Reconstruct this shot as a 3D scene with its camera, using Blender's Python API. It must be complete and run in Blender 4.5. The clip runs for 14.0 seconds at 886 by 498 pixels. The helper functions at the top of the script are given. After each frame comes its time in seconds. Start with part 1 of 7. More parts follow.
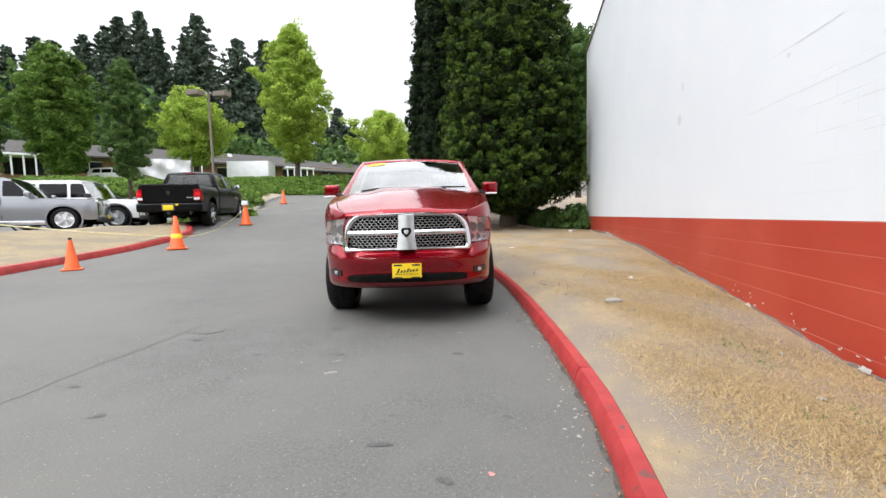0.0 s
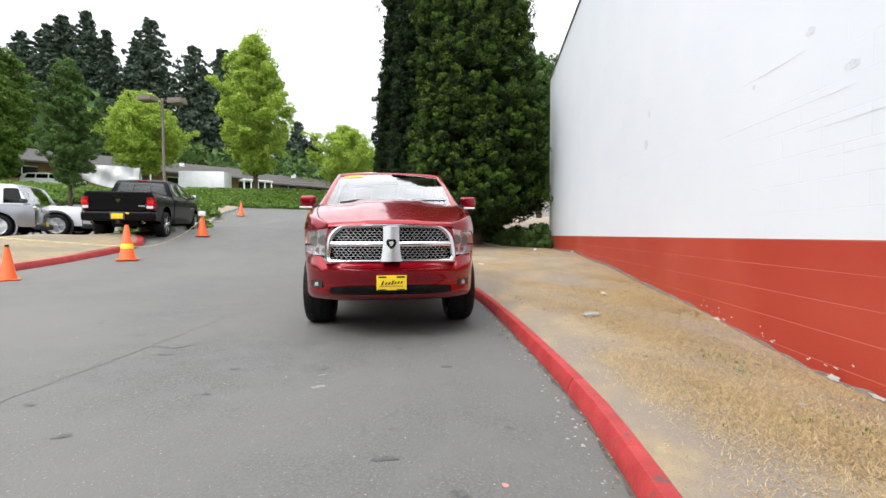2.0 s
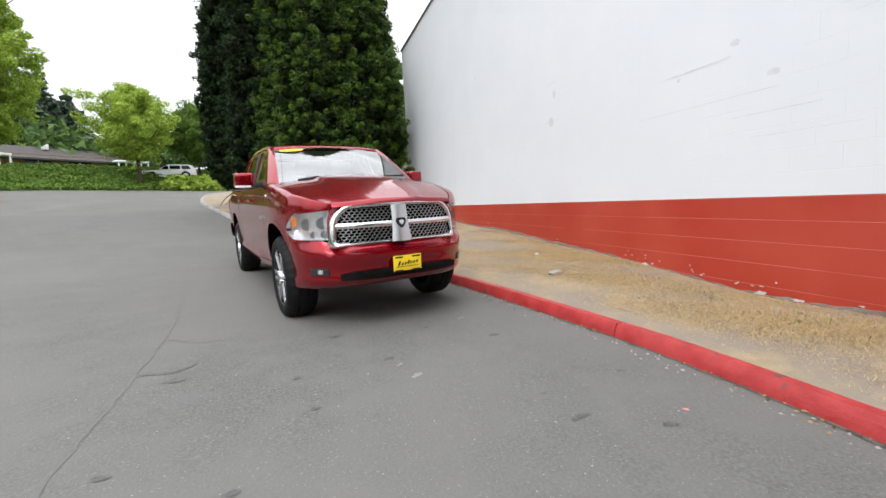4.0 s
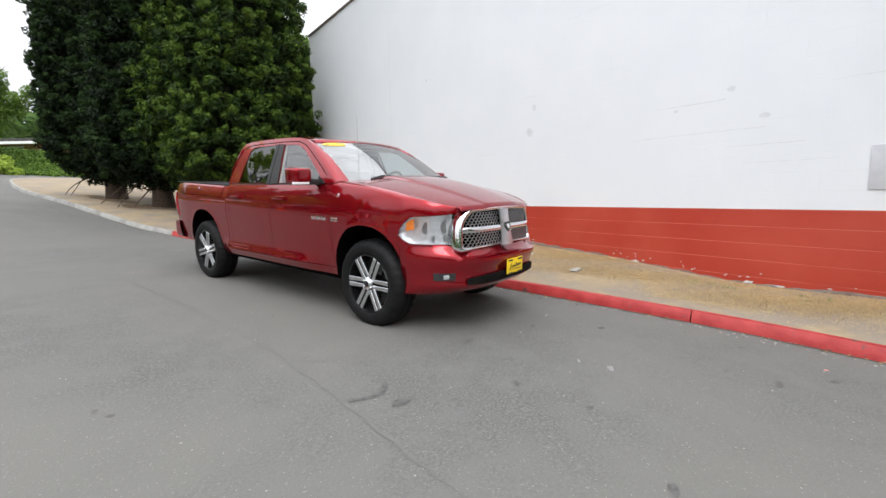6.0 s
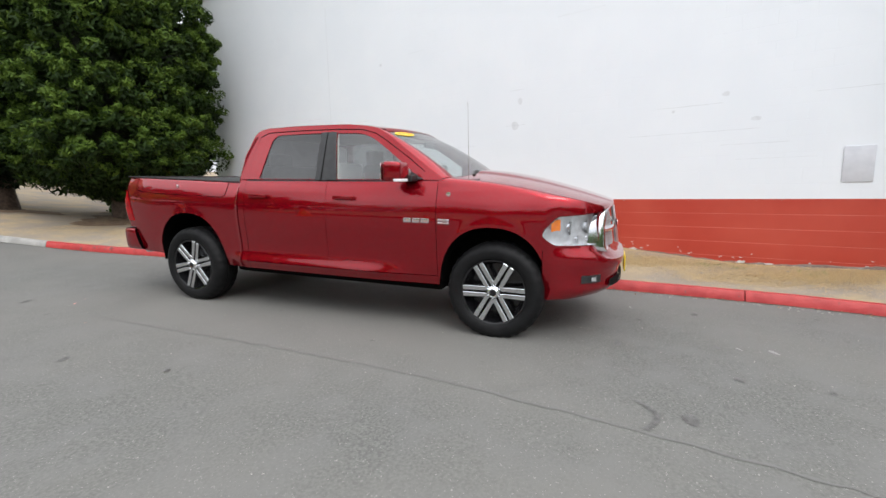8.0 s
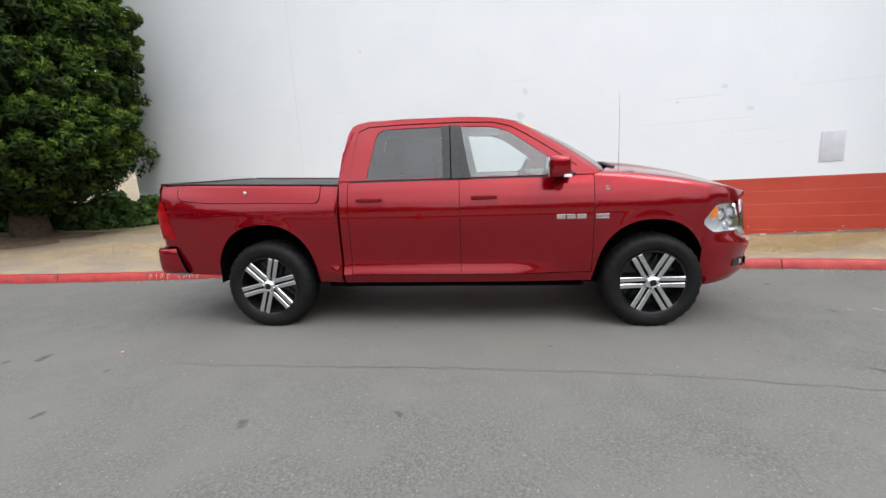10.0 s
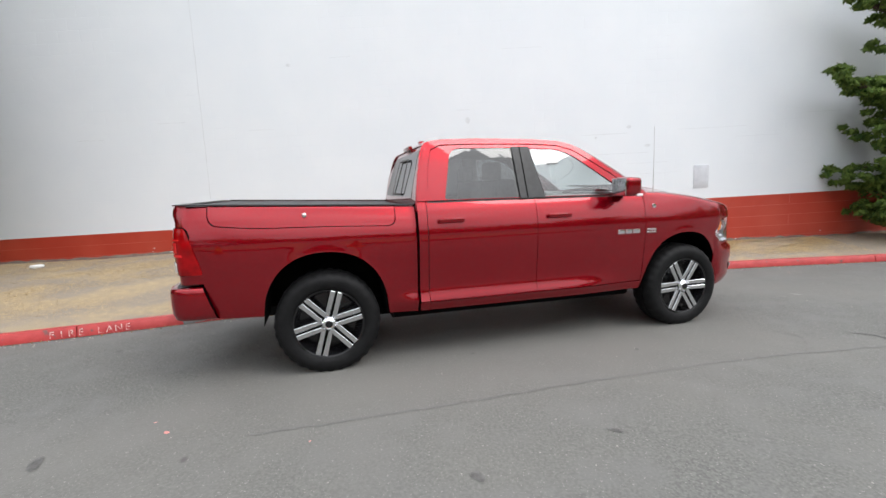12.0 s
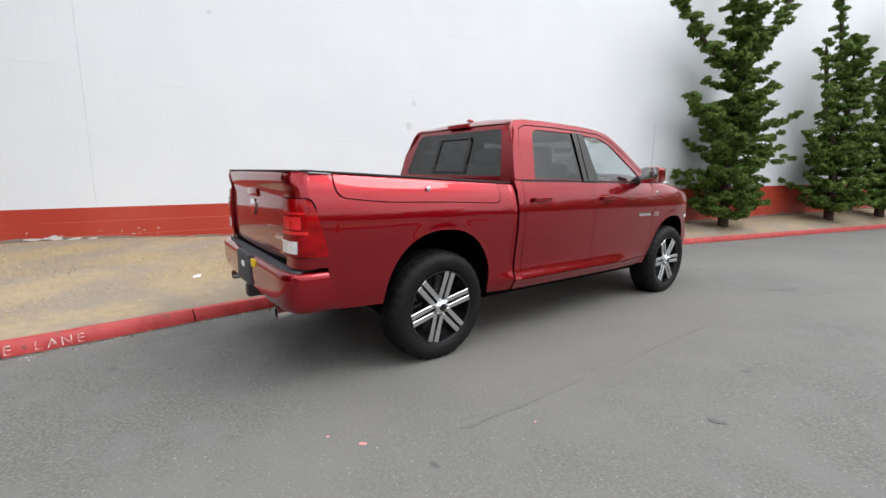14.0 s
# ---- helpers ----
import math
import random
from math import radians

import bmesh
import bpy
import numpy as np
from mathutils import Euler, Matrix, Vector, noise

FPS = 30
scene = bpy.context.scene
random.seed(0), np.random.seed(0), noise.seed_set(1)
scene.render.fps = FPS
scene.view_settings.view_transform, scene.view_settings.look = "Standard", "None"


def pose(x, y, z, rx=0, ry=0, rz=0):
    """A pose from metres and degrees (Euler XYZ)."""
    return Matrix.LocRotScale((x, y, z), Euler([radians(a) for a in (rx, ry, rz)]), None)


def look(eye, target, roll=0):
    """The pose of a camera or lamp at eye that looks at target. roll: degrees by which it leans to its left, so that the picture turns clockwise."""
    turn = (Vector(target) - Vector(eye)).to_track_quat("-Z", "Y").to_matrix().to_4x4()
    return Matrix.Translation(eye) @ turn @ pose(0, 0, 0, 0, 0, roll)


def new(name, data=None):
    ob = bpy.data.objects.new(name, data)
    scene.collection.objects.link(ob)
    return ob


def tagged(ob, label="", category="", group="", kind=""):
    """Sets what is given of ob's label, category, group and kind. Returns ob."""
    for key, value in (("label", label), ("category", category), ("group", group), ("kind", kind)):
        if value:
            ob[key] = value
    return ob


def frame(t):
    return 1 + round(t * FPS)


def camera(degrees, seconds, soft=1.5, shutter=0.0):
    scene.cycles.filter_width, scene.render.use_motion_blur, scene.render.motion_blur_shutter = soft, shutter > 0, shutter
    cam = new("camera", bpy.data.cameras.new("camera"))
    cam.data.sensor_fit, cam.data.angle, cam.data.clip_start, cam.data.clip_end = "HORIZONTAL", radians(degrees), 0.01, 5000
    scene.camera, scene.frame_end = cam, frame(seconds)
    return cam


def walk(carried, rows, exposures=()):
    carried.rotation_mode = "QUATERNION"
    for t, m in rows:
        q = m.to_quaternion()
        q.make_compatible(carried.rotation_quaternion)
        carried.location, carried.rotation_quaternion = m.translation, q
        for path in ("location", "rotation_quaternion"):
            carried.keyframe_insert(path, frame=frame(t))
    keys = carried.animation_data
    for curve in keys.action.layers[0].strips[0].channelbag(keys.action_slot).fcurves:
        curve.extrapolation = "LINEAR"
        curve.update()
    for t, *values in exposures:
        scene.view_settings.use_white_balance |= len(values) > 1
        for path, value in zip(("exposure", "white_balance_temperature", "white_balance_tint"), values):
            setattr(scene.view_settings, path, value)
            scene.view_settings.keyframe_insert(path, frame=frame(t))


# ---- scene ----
cam = camera(91.8, 14.0)
PATH = [
    (0, (0.044, -0.054, 1.374), (-0.365, 1.898, 1.227), -1.4),
    (0.5, (0.043, -0.049, 1.369), (-0.354, 1.905, 1.214), -0.4),
    (1, (0.052, -0.031, 1.361), (-0.32, 1.929, 1.218), -0.2),
    (1.5, (0.018, -0.03, 1.343), (-0.3, 1.943, 1.249), -0.1),
    (2, (-0.218, -0.082, 1.322), (-0.439, 1.904, 1.256), -0.1),
    (2.5, (-0.569, -0.129, 1.334), (-0.587, 1.867, 1.21), -1.4),
    (3, (-1.022, -0.085, 1.337), (-0.886, 1.905, 1.186), -0.9),
    (3.5, (-1.529, -0.052, 1.383), (-1.213, 1.918, 1.237), -1.6),
    (3.7, (-1.735, -0.008, 1.39), (-1.303, 1.936, 1.211), -2.4),
    (5.8, (-4.078, 0.974, 1.556), (-2.917, 2.586, 1.322), -1.5),
    (6, (-4.265, 1.132, 1.569), (-3.063, 2.709, 1.311), -1.3),
    (6.5, (-4.684, 1.581, 1.608), (-3.376, 3.073, 1.356), -0.7),
    (7, (-5.07, 2.065, 1.636), (-3.617, 3.41, 1.356), -1.1),
    (7.5, (-5.333, 2.597, 1.668), (-3.805, 3.856, 1.382), -0.5),
    (8, (-5.594, 3.126, 1.687), (-3.969, 4.25, 1.372), -1.8),
    (8.5, (-5.807, 3.688, 1.697), (-4.161, 4.772, 1.358), -1.6),
    (8.7, (-5.899, 3.903, 1.717), (-4.223, 4.944, 1.389), -1.3),
    (10.8, (-6.586, 6.108, 1.882), (-4.659, 6.484, 1.501), -3.1),
    (11, (-6.611, 6.315, 1.877), (-4.663, 6.593, 1.522), -2.3),
    (11.5, (-6.687, 6.854, 1.909), (-4.72, 6.938, 1.559), -4.0),
    (12, (-6.651, 7.396, 1.911), (-4.675, 7.359, 1.606), -3.3),
    (12.5, (-6.622, 7.97, 1.904), (-4.67, 7.688, 1.57), -2.0),
    (13, (-6.494, 8.505, 1.895), (-4.569, 8.096, 1.538), -1.3),
    (13.5, (-6.359, 9.065, 1.884), (-4.507, 8.415, 1.499), -0.4),
    (14, (-6.118, 9.554, 1.867), (-4.315, 8.773, 1.495), -0.2),
]
walk(cam, [(t, look(eye, target, roll)) for t, eye, target, roll in PATH], exposures=[(0.0, 0.80), (2.5, 0.78), (3.6, 0.64), (6.5, 0.60), (14.0, 0.62)])

# ---- world and light: a bright overcast day ----
world = bpy.data.worlds.new("overcast_sky")
scene.world = world
world.use_nodes = True
_n, _l = world.node_tree.nodes, world.node_tree.links
_n.clear()
_sky = _n.new("ShaderNodeTexSky")
_sky.sky_type, _sky.sun_disc = "NISHITA", False
_sky.sun_elevation, _sky.sun_rotation = radians(52), radians(200)
_sky.air_density, _sky.dust_density, _sky.ozone_density = 1.0, 3.0, 1.0
_grey = _n.new("ShaderNodeHueSaturation")
_grey.inputs["Saturation"].default_value = 0.16
_tc = _n.new("ShaderNodeTexCoord")
_map = _n.new("ShaderNodeMapping")
_map.inputs["Scale"].default_value = (1.0, 1.0, 2.6)
_cl = _n.new("ShaderNodeTexNoise")
_cl.inputs["Scale"].default_value, _cl.inputs["Detail"].default_value = 2.3, 5.0
_ramp = _n.new("ShaderNodeMapRange")
_ramp.inputs["From Min"].default_value, _ramp.inputs["From Max"].default_value = 0.32, 0.68
_ramp.inputs["To Min"].default_value, _ramp.inputs["To Max"].default_value = 0.62, 1.18
_veil = _n.new("ShaderNodeMix")
_veil.data_type, _veil.blend_type = "RGBA", "MIX"
_veil.inputs["Factor"].default_value = 0.72
_veil.inputs["B"].default_value = (9.4, 9.7, 10.2, 1)
_mul = _n.new("ShaderNodeVectorMath")
_mul.operation = "SCALE"
_bg = _n.new("ShaderNodeBackground")
_bg.inputs["Strength"].default_value = 0.15
_out = _n.new("ShaderNodeOutputWorld")
_l.new(_sky.outputs[0], _grey.inputs["Color"])
_l.new(_grey.outputs[0], _veil.inputs["A"])
_l.new(_tc.outputs["Generated"], _map.inputs["Vector"])
_l.new(_map.outputs[0], _cl.inputs["Vector"])
_l.new(_cl.outputs[0], _ramp.inputs["Value"])
_sep = _n.new("ShaderNodeSeparateXYZ")
_alt = _n.new("ShaderNodeMapRange")
_alt.inputs["To Min"].default_value, _alt.inputs["To Max"].default_value = 0.50, 1.62
_both = _n.new("ShaderNodeMath")
_both.operation = "MULTIPLY"
_l.new(_tc.outputs["Generated"], _sep.inputs[0])
_l.new(_sep.outputs["Z"], _alt.inputs["Value"])
_l.new(_alt.outputs[0], _both.inputs[0])
_l.new(_veil.outputs["Result"], _mul.inputs[0])
_l.new(_ramp.outputs[0], _both.inputs[1])
_l.new(_both.outputs[0], _mul.inputs["Scale"])
_l.new(_mul.outputs[0], _bg.inputs["Color"])
_l.new(_bg.outputs[0], _out.inputs["Surface"])

sun = new("sun", bpy.data.lights.new("sun", "SUN"))
sun.data.energy, sun.data.angle, sun.data.color = 0.9, radians(28), (1.0, 0.985, 0.96)
sun.matrix_world = look((-20, -34, 46), (0, 0, 0))


# ---- materials ----
def nodes_of(m):
    m.use_nodes = True
    t = m.node_tree
    return t, t.nodes["Principled BSDF"]


def surface(name, c1, c2, scale=8.0, rough=0.7, bump=0.0, bscale=60.0, metal=0.0, coat=0.0, detail=6.0,
            lo=0.35, hi=0.65, c3=None, scale3=0.6, spec=0.5, coat_rough=0.03, lo3=0.45, hi3=0.7, coat_ior=1.5):
    """A procedural surface: two colours mixed by noise, a third by broad stains, and fine relief."""
    m = bpy.data.materials.new(name)
    t, b = nodes_of(m)
    nd, ln = t.nodes, t.links
    co = nd.new("ShaderNodeTexCoord")
    src = co.outputs["Object"]
    nz = nd.new("ShaderNodeTexNoise")
    nz.inputs["Scale"].default_value, nz.inputs["Detail"].default_value = scale, detail
    ln.new(src, nz.inputs["Vector"])
    rg = nd.new("ShaderNodeMapRange")
    rg.inputs["From Min"].default_value, rg.inputs["From Max"].default_value = lo, hi
    ln.new(nz.outputs[0], rg.inputs["Value"])
    mx = nd.new("ShaderNodeMix")
    mx.data_type = "RGBA"
    mx.inputs["A"].default_value, mx.inputs["B"].default_value = (*c1, 1), (*c2, 1)
    ln.new(rg.outputs[0], mx.inputs["Factor"])
    col = mx.outputs["Result"]
    if c3:
        n3 = nd.new("ShaderNodeTexNoise")
        n3.inputs["Scale"].default_value, n3.inputs["Detail"].default_value = scale3, 4.0
        ln.new(src, n3.inputs["Vector"])
        r3 = nd.new("ShaderNodeMapRange")
        r3.inputs["From Min"].default_value, r3.inputs["From Max"].default_value = lo3, hi3
        ln.new(n3.outputs[0], r3.inputs["Value"])
        m3 = nd.new("ShaderNodeMix")
        m3.data_type = "RGBA"
        m3.inputs["B"].default_value = (*c3, 1)
        ln.new(col, m3.inputs["A"])
        ln.new(r3.outputs[0], m3.inputs["Factor"])
        col = m3.outputs["Result"]
    ln.new(col, b.inputs["Base Color"])
    b.inputs["Roughness"].default_value, b.inputs["Metallic"].default_value = rough, metal
    b.inputs["Specular IOR Level"].default_value = spec
    b.inputs["Coat Weight"].default_value, b.inputs["Coat Roughness"].default_value = coat, coat_rough
    b.inputs["Coat IOR"].default_value = coat_ior
    if bump:
        nb = nd.new("ShaderNodeTexNoise")
        nb.inputs["Scale"].default_value, nb.inputs["Detail"].default_value = bscale, 5.0
        ln.new(src, nb.inputs["Vector"])
        bp = nd.new("ShaderNodeBump")
        bp.inputs["Strength"].default_value, bp.inputs["Distance"].default_value = bump, 0.01
        ln.new(nb.outputs[0], bp.inputs["Height"])
        ln.new(bp.outputs[0], b.inputs["Normal"])
    return m


def foliage(name, dark, light, trans=0.25):
    """Leaves: each clump's colour by its own random value, a little light coming through."""
    m = bpy.data.materials.new(name)
    t, b = nodes_of(m)
    nd, ln = t.nodes, t.links
    ge = nd.new("ShaderNodeNewGeometry")
    mx = nd.new("ShaderNodeMix")
    mx.data_type = "RGBA"
    mx.inputs["A"].default_value, mx.inputs["B"].default_value = (*dark, 1), (*light, 1)
    ln.new(ge.outputs["Random Per Island"], mx.inputs["Factor"])
    ln.new(mx.outputs["Result"], b.inputs["Base Color"])
    b.inputs["Roughness"].default_value = 0.6
    b.inputs["Specular IOR Level"].default_value = 0.12
    tr = nd.new("ShaderNodeBsdfTranslucent")
    ln.new(mx.outputs["Result"], tr.inputs["Color"])
    ms = nd.new("ShaderNodeMixShader")
    ms.inputs[0].default_value = trans
    ln.new(b.outputs[0], ms.inputs[1])
    ln.new(tr.outputs[0], ms.inputs[2])
    ln.new(ms.outputs[0], nd["Material Output"].inputs["Surface"])
    return m


def glass(name, tint=(0.8, 0.85, 0.85), see=0.75, gloss=0.08, rough=0.0):
    """A thin pane: tinted and clear, with a mirror gloss that grows towards grazing view, alike from both sides."""
    m = bpy.data.materials.new(name)
    t, b = nodes_of(m)
    nd, ln = t.nodes, t.links
    tr = nd.new("ShaderNodeBsdfTransparent")
    tr.inputs["Color"].default_value = (*[c * see for c in tint], 1)
    gl = nd.new("ShaderNodeBsdfGlossy")
    gl.inputs["Roughness"].default_value = rough
    lw = nd.new("ShaderNodeLayerWeight")
    lw.inputs["Blend"].default_value = 0.5
    pw = nd.new("ShaderNodeMath")
    pw.operation = "POWER"
    pw.inputs[1].default_value = 4.5
    rg = nd.new("ShaderNodeMapRange")
    rg.inputs["To Min"].default_value, rg.inputs["To Max"].default_value = gloss, 0.95
    ms = nd.new("ShaderNodeMixShader")
    ln.new(lw.outputs["Facing"], pw.inputs[0])
    ln.new(pw.outputs[0], rg.inputs["Value"])
    ln.new(rg.outputs[0], ms.inputs[0])
    ln.new(tr.outputs[0], ms.inputs[1])
    ln.new(gl.outputs[0], ms.inputs[2])
    ln.new(ms.outputs[0], nd["Material Output"].inputs["Surface"])
    return m


def asphalt_material():
    m = bpy.data.materials.new("asphalt")
    t, b = nodes_of(m)
    nd, ln = t.nodes, t.links
    co = nd.new("ShaderNodeTexCoord").outputs["Object"]

    def noise_at(scale, detail, lo, hi):
        n = nd.new("ShaderNodeTexNoise")
        n.inputs["Scale"].default_value, n.inputs["Detail"].default_value = scale, detail
        ln.new(co, n.inputs["Vector"])
        r = nd.new("ShaderNodeMapRange")
        r.inputs["From Min"].default_value, r.inputs["From Max"].default_value = lo, hi
        ln.new(n.outputs[0], r.inputs["Value"])
        return r.outputs[0], n.outputs[0]

    def blend(a, bcol, fac):
        x = nd.new("ShaderNodeMix")
        x.data_type = "RGBA"
        if isinstance(a, tuple):
            x.inputs["A"].default_value = (*a, 1)
        else:
            ln.new(a, x.inputs["A"])
        x.inputs["B"].default_value = (*bcol, 1)
        ln.new(fac, x.inputs["Factor"])
        return x.outputs["Result"]

    fine, fine_raw = noise_at(62, 4, 0.36, 0.66)
    broad, _ = noise_at(0.45, 4, 0.4, 0.66)
    mid, _ = noise_at(3.0, 5, 0.45, 0.7)
    stone, _ = noise_at(80, 2, 0.672, 0.715)
    spot, _ = noise_at(4.2, 1, 0.77, 0.80)
    col = blend((0.092, 0.092, 0.086), (0.148, 0.147, 0.137), fine)
    col = blend(col, (0.135, 0.133, 0.128), mid)
    col = blend(col, (0.146, 0.142, 0.131), broad)
    col = blend(col, (0.25, 0.24, 0.225), stone)
    col = blend(col, (0.085, 0.082, 0.078), spot)
    ln.new(col, b.inputs["Base Color"])
    b.inputs["Roughness"].default_value = 0.82
    b.inputs["Specular IOR Level"].default_value = 0.35
    bp = nd.new("ShaderNodeBump")
    bp.inputs["Strength"].default_value, bp.inputs["Distance"].default_value = 0.55, 0.008
    ln.new(fine_raw, bp.inputs["Height"])
    ln.new(bp.outputs[0], b.inputs["Normal"])
    return m


def blockwork_material(name, paint, paint2, soil=None, course=0.406):
    """Painted concrete blocks, 0.406 x 0.203 m, their joints all but filled by paint."""
    m = bpy.data.materials.new(name)
    t, b = nodes_of(m)
    nd, ln = t.nodes, t.links
    co = nd.new("ShaderNodeTexCoord")
    sep = nd.new("ShaderNodeSeparateXYZ")
    ln.new(co.outputs["Object"], sep.inputs[0])
    cmb = nd.new("ShaderNodeCombineXYZ")
    ln.new(sep.outputs["Y"], cmb.inputs["X"])
    ln.new(sep.outputs["Z"], cmb.inputs["Y"])
    br = nd.new("ShaderNodeTexBrick")
    br.inputs["Scale"].default_value = 1.0
    br.inputs["Brick Width"].default_value, br.inputs["Row Height"].default_value = course, 0.2135
    br.inputs["Mortar Size"].default_value, br.inputs["Mortar Smooth"].default_value = 0.004, 0.6
    ln.new(cmb.outputs[0], br.inputs["Vector"])
    n1 = nd.new("ShaderNodeTexNoise")
    n1.inputs["Scale"].default_value, n1.inputs["Detail"].default_value = 1.1, 6.0
    ln.new(co.outputs["Object"], n1.inputs["Vector"])
    r1 = nd.new("ShaderNodeMapRange")
    r1.inputs["From Min"].default_value, r1.inputs["From Max"].default_value = 0.4, 0.68
    ln.new(n1.outputs[0], r1.inputs["Value"])
    mx = nd.new("ShaderNodeMix")
    mx.data_type = "RGBA"
    mx.inputs["A"].default_value, mx.inputs["B"].default_value = (*paint, 1), (*paint2, 1)
    ln.new(r1.outputs[0], mx.inputs["Factor"])
    jm = nd.new("ShaderNodeMix")
    jm.data_type = "RGBA"
    jm.inputs["B"].default_value = (*(soil or paint), 1)
    ln.new(mx.outputs["Result"], jm.inputs["A"])
    b.inputs["Roughness"].default_value = 0.46
    n2 = nd.new("ShaderNodeTexNoise")
    n2.inputs["Scale"].default_value, n2.inputs["Detail"].default_value = 70.0, 4.0
    ln.new(co.outputs["Object"], n2.inputs["Vector"])
    n4 = nd.new("ShaderNodeTexNoise")
    n4.inputs["Scale"].default_value = 0.9
    ln.new(co.outputs["Object"], n4.inputs["Vector"])
    r4 = nd.new("ShaderNodeMapRange")
    r4.inputs["From Min"].default_value, r4.inputs["From Max"].default_value = (0.42, 0.7) if course < 1 else (0.28, 0.5)
    ln.new(n4.outputs[0], r4.inputs["Value"])
    j = nd.new("ShaderNodeMath")
    j.operation = "MULTIPLY"
    ln.new(br.outputs["Fac"], j.inputs[0])
    ln.new(r4.outputs[0], j.inputs[1])
    ln.new(j.outputs[0], jm.inputs["Factor"])
    ln.new(jm.outputs["Result"], b.inputs["Base Color"])
    b1 = nd.new("ShaderNodeBump")
    b1.invert = True
    b1.inputs["Strength"].default_value, b1.inputs["Distance"].default_value = 0.5, 0.006
    ln.new(j.outputs[0], b1.inputs["Height"])
    b2 = nd.new("ShaderNodeBump")
    b2.inputs["Strength"].default_value, b2.inputs["Distance"].default_value = 0.18, 0.004
    ln.new(n2.outputs[0], b2.inputs["Height"])
    ln.new(b1.outputs[0], b2.inputs["Normal"])
    ln.new(b2.outputs[0], b.inputs["Normal"])
    return m


M = {}
M["asphalt"] = asphalt_material()
M["white_block"] = blockwork_material("white_painted_block", (0.775, 0.805, 0.845), (0.800, 0.825, 0.86), (0.735, 0.765, 0.805))
M["red_block"] = blockwork_material("red_painted_block", (0.43, 0.042, 0.022), (0.49, 0.066, 0.038), (0.55, 0.145, 0.105), 60.0)
M["red_kerb"] = surface("red_kerb_paint", (0.33, 0.021, 0.022), (0.43, 0.042, 0.040), 7, 0.5, 0.35, 45, c3=(0.15, 0.055, 0.05), scale3=9.0, lo3=0.63, hi3=0.69)
M["grey_kerb"] = surface("grey_concrete", (0.27, 0.265, 0.25), (0.36, 0.35, 0.33), 7, 0.85, 0.4, 50, c3=(0.2, 0.19, 0.18), scale3=1.5)
M["dry_lawn"] = surface("dry_grass_ground", (0.365, 0.278, 0.168), (0.290, 0.228, 0.152), 11.0, 0.95, 0.9, 90, c3=(0.250, 0.208, 0.165), scale3=1.4, lo3=0.40, hi3=0.58)
M["island_straw"] = surface("trodden_straw", (0.30, 0.232, 0.135), (0.235, 0.188, 0.122), 7.0, 0.95, 0.9, 60, c3=(0.21, 0.175, 0.125), scale3=1.2, lo3=0.45, hi3=0.6)
M["grey_earth"] = surface("grey_earth", (0.26, 0.21, 0.15), (0.33, 0.26, 0.18), 6, 0.95, 0.8, 70)
M["green_bank"] = surface("green_ground", (0.07, 0.12, 0.025), (0.12, 0.18, 0.04), 3, 0.9, 0.8, 30)
M["bark"] = surface("bark", (0.035, 0.023, 0.016), (0.085, 0.057, 0.04), 14, 0.9, 0.9, 40)
M["orange"] = surface("orange_plastic", (0.85, 0.13, 0.02), (0.78, 0.11, 0.02), 9, 0.45, 0.1, 40)
M["yellow"] = surface("yellow_plastic", (0.85, 0.62, 0.02), (0.8, 0.56, 0.02), 9, 0.4)
M["faded_tape"] = surface("faded_tape", (0.66, 0.58, 0.30), (0.72, 0.66, 0.42), 9, 0.5)
M["worn_letter"] = surface("worn_letter_paint", (0.46, 0.06, 0.055), (0.66, 0.52, 0.48), 16, 0.6, 0.3, 45, lo=0.40, hi=0.52)
M["black"] = surface("black_plastic", (0.012, 0.012, 0.013), (0.02, 0.02, 0.021), 20, 0.5, 0.15, 120)
# near-black: the shade of gaps, recesses and undersides put into the colour
M["dark_void"] = surface("underside_shade_black", (0.0015, 0.0015, 0.0015), (0.003, 0.0028, 0.0026), 9, 0.95, spec=0.05)
M["rubber"] = surface("tyre_rubber", (0.004, 0.004, 0.0045), (0.008, 0.008, 0.0085), 12, 0.62, 0.2, 80, spec=0.2)
M["chrome"] = surface("chrome", (0.80, 0.81, 0.83), (0.74, 0.75, 0.77), 4, 0.09, metal=1.0)
M["machined"] = surface("machined_alloy", (0.90, 0.91, 0.93), (0.80, 0.81, 0.83), 30, 0.32, metal=0.9)
M["spoke_face"] = surface("machined_spoke", (0.66, 0.67, 0.69), (0.58, 0.59, 0.61), 40, 0.24, metal=1.0)
M["underseal"] = surface("underseal", (0.006, 0.006, 0.006), (0.012, 0.011, 0.010), 20, 0.9, 0.4, 60, spec=0.1)
M["gloss_black"] = surface("gloss_black", (0.006, 0.006, 0.007), (0.009, 0.009, 0.010), 8, 0.22, coat=0.3, spec=0.3)
M["red_paint"] = surface("deep_cherry_paint", (0.222, 0.0013, 0.0066), (0.282, 0.0020, 0.0093), 900, 0.27, metal=0.68, coat=1.0, coat_ior=1.49, detail=2.0, spec=0.0, coat_rough=0.02)
M["black_paint"] = surface("black_car_paint", (0.004, 0.004, 0.005), (0.006, 0.006, 0.007), 300, 0.3, coat=0.12, spec=0.08)
M["silver_paint"] = surface("silver_car_paint", (0.30, 0.31, 0.335), (0.35, 0.36, 0.385), 500, 0.25, metal=0.7, coat=0.7)
M["privacy_glass"] = glass("privacy_glass", (0.4, 0.42, 0.43), 0.08, 0.042)
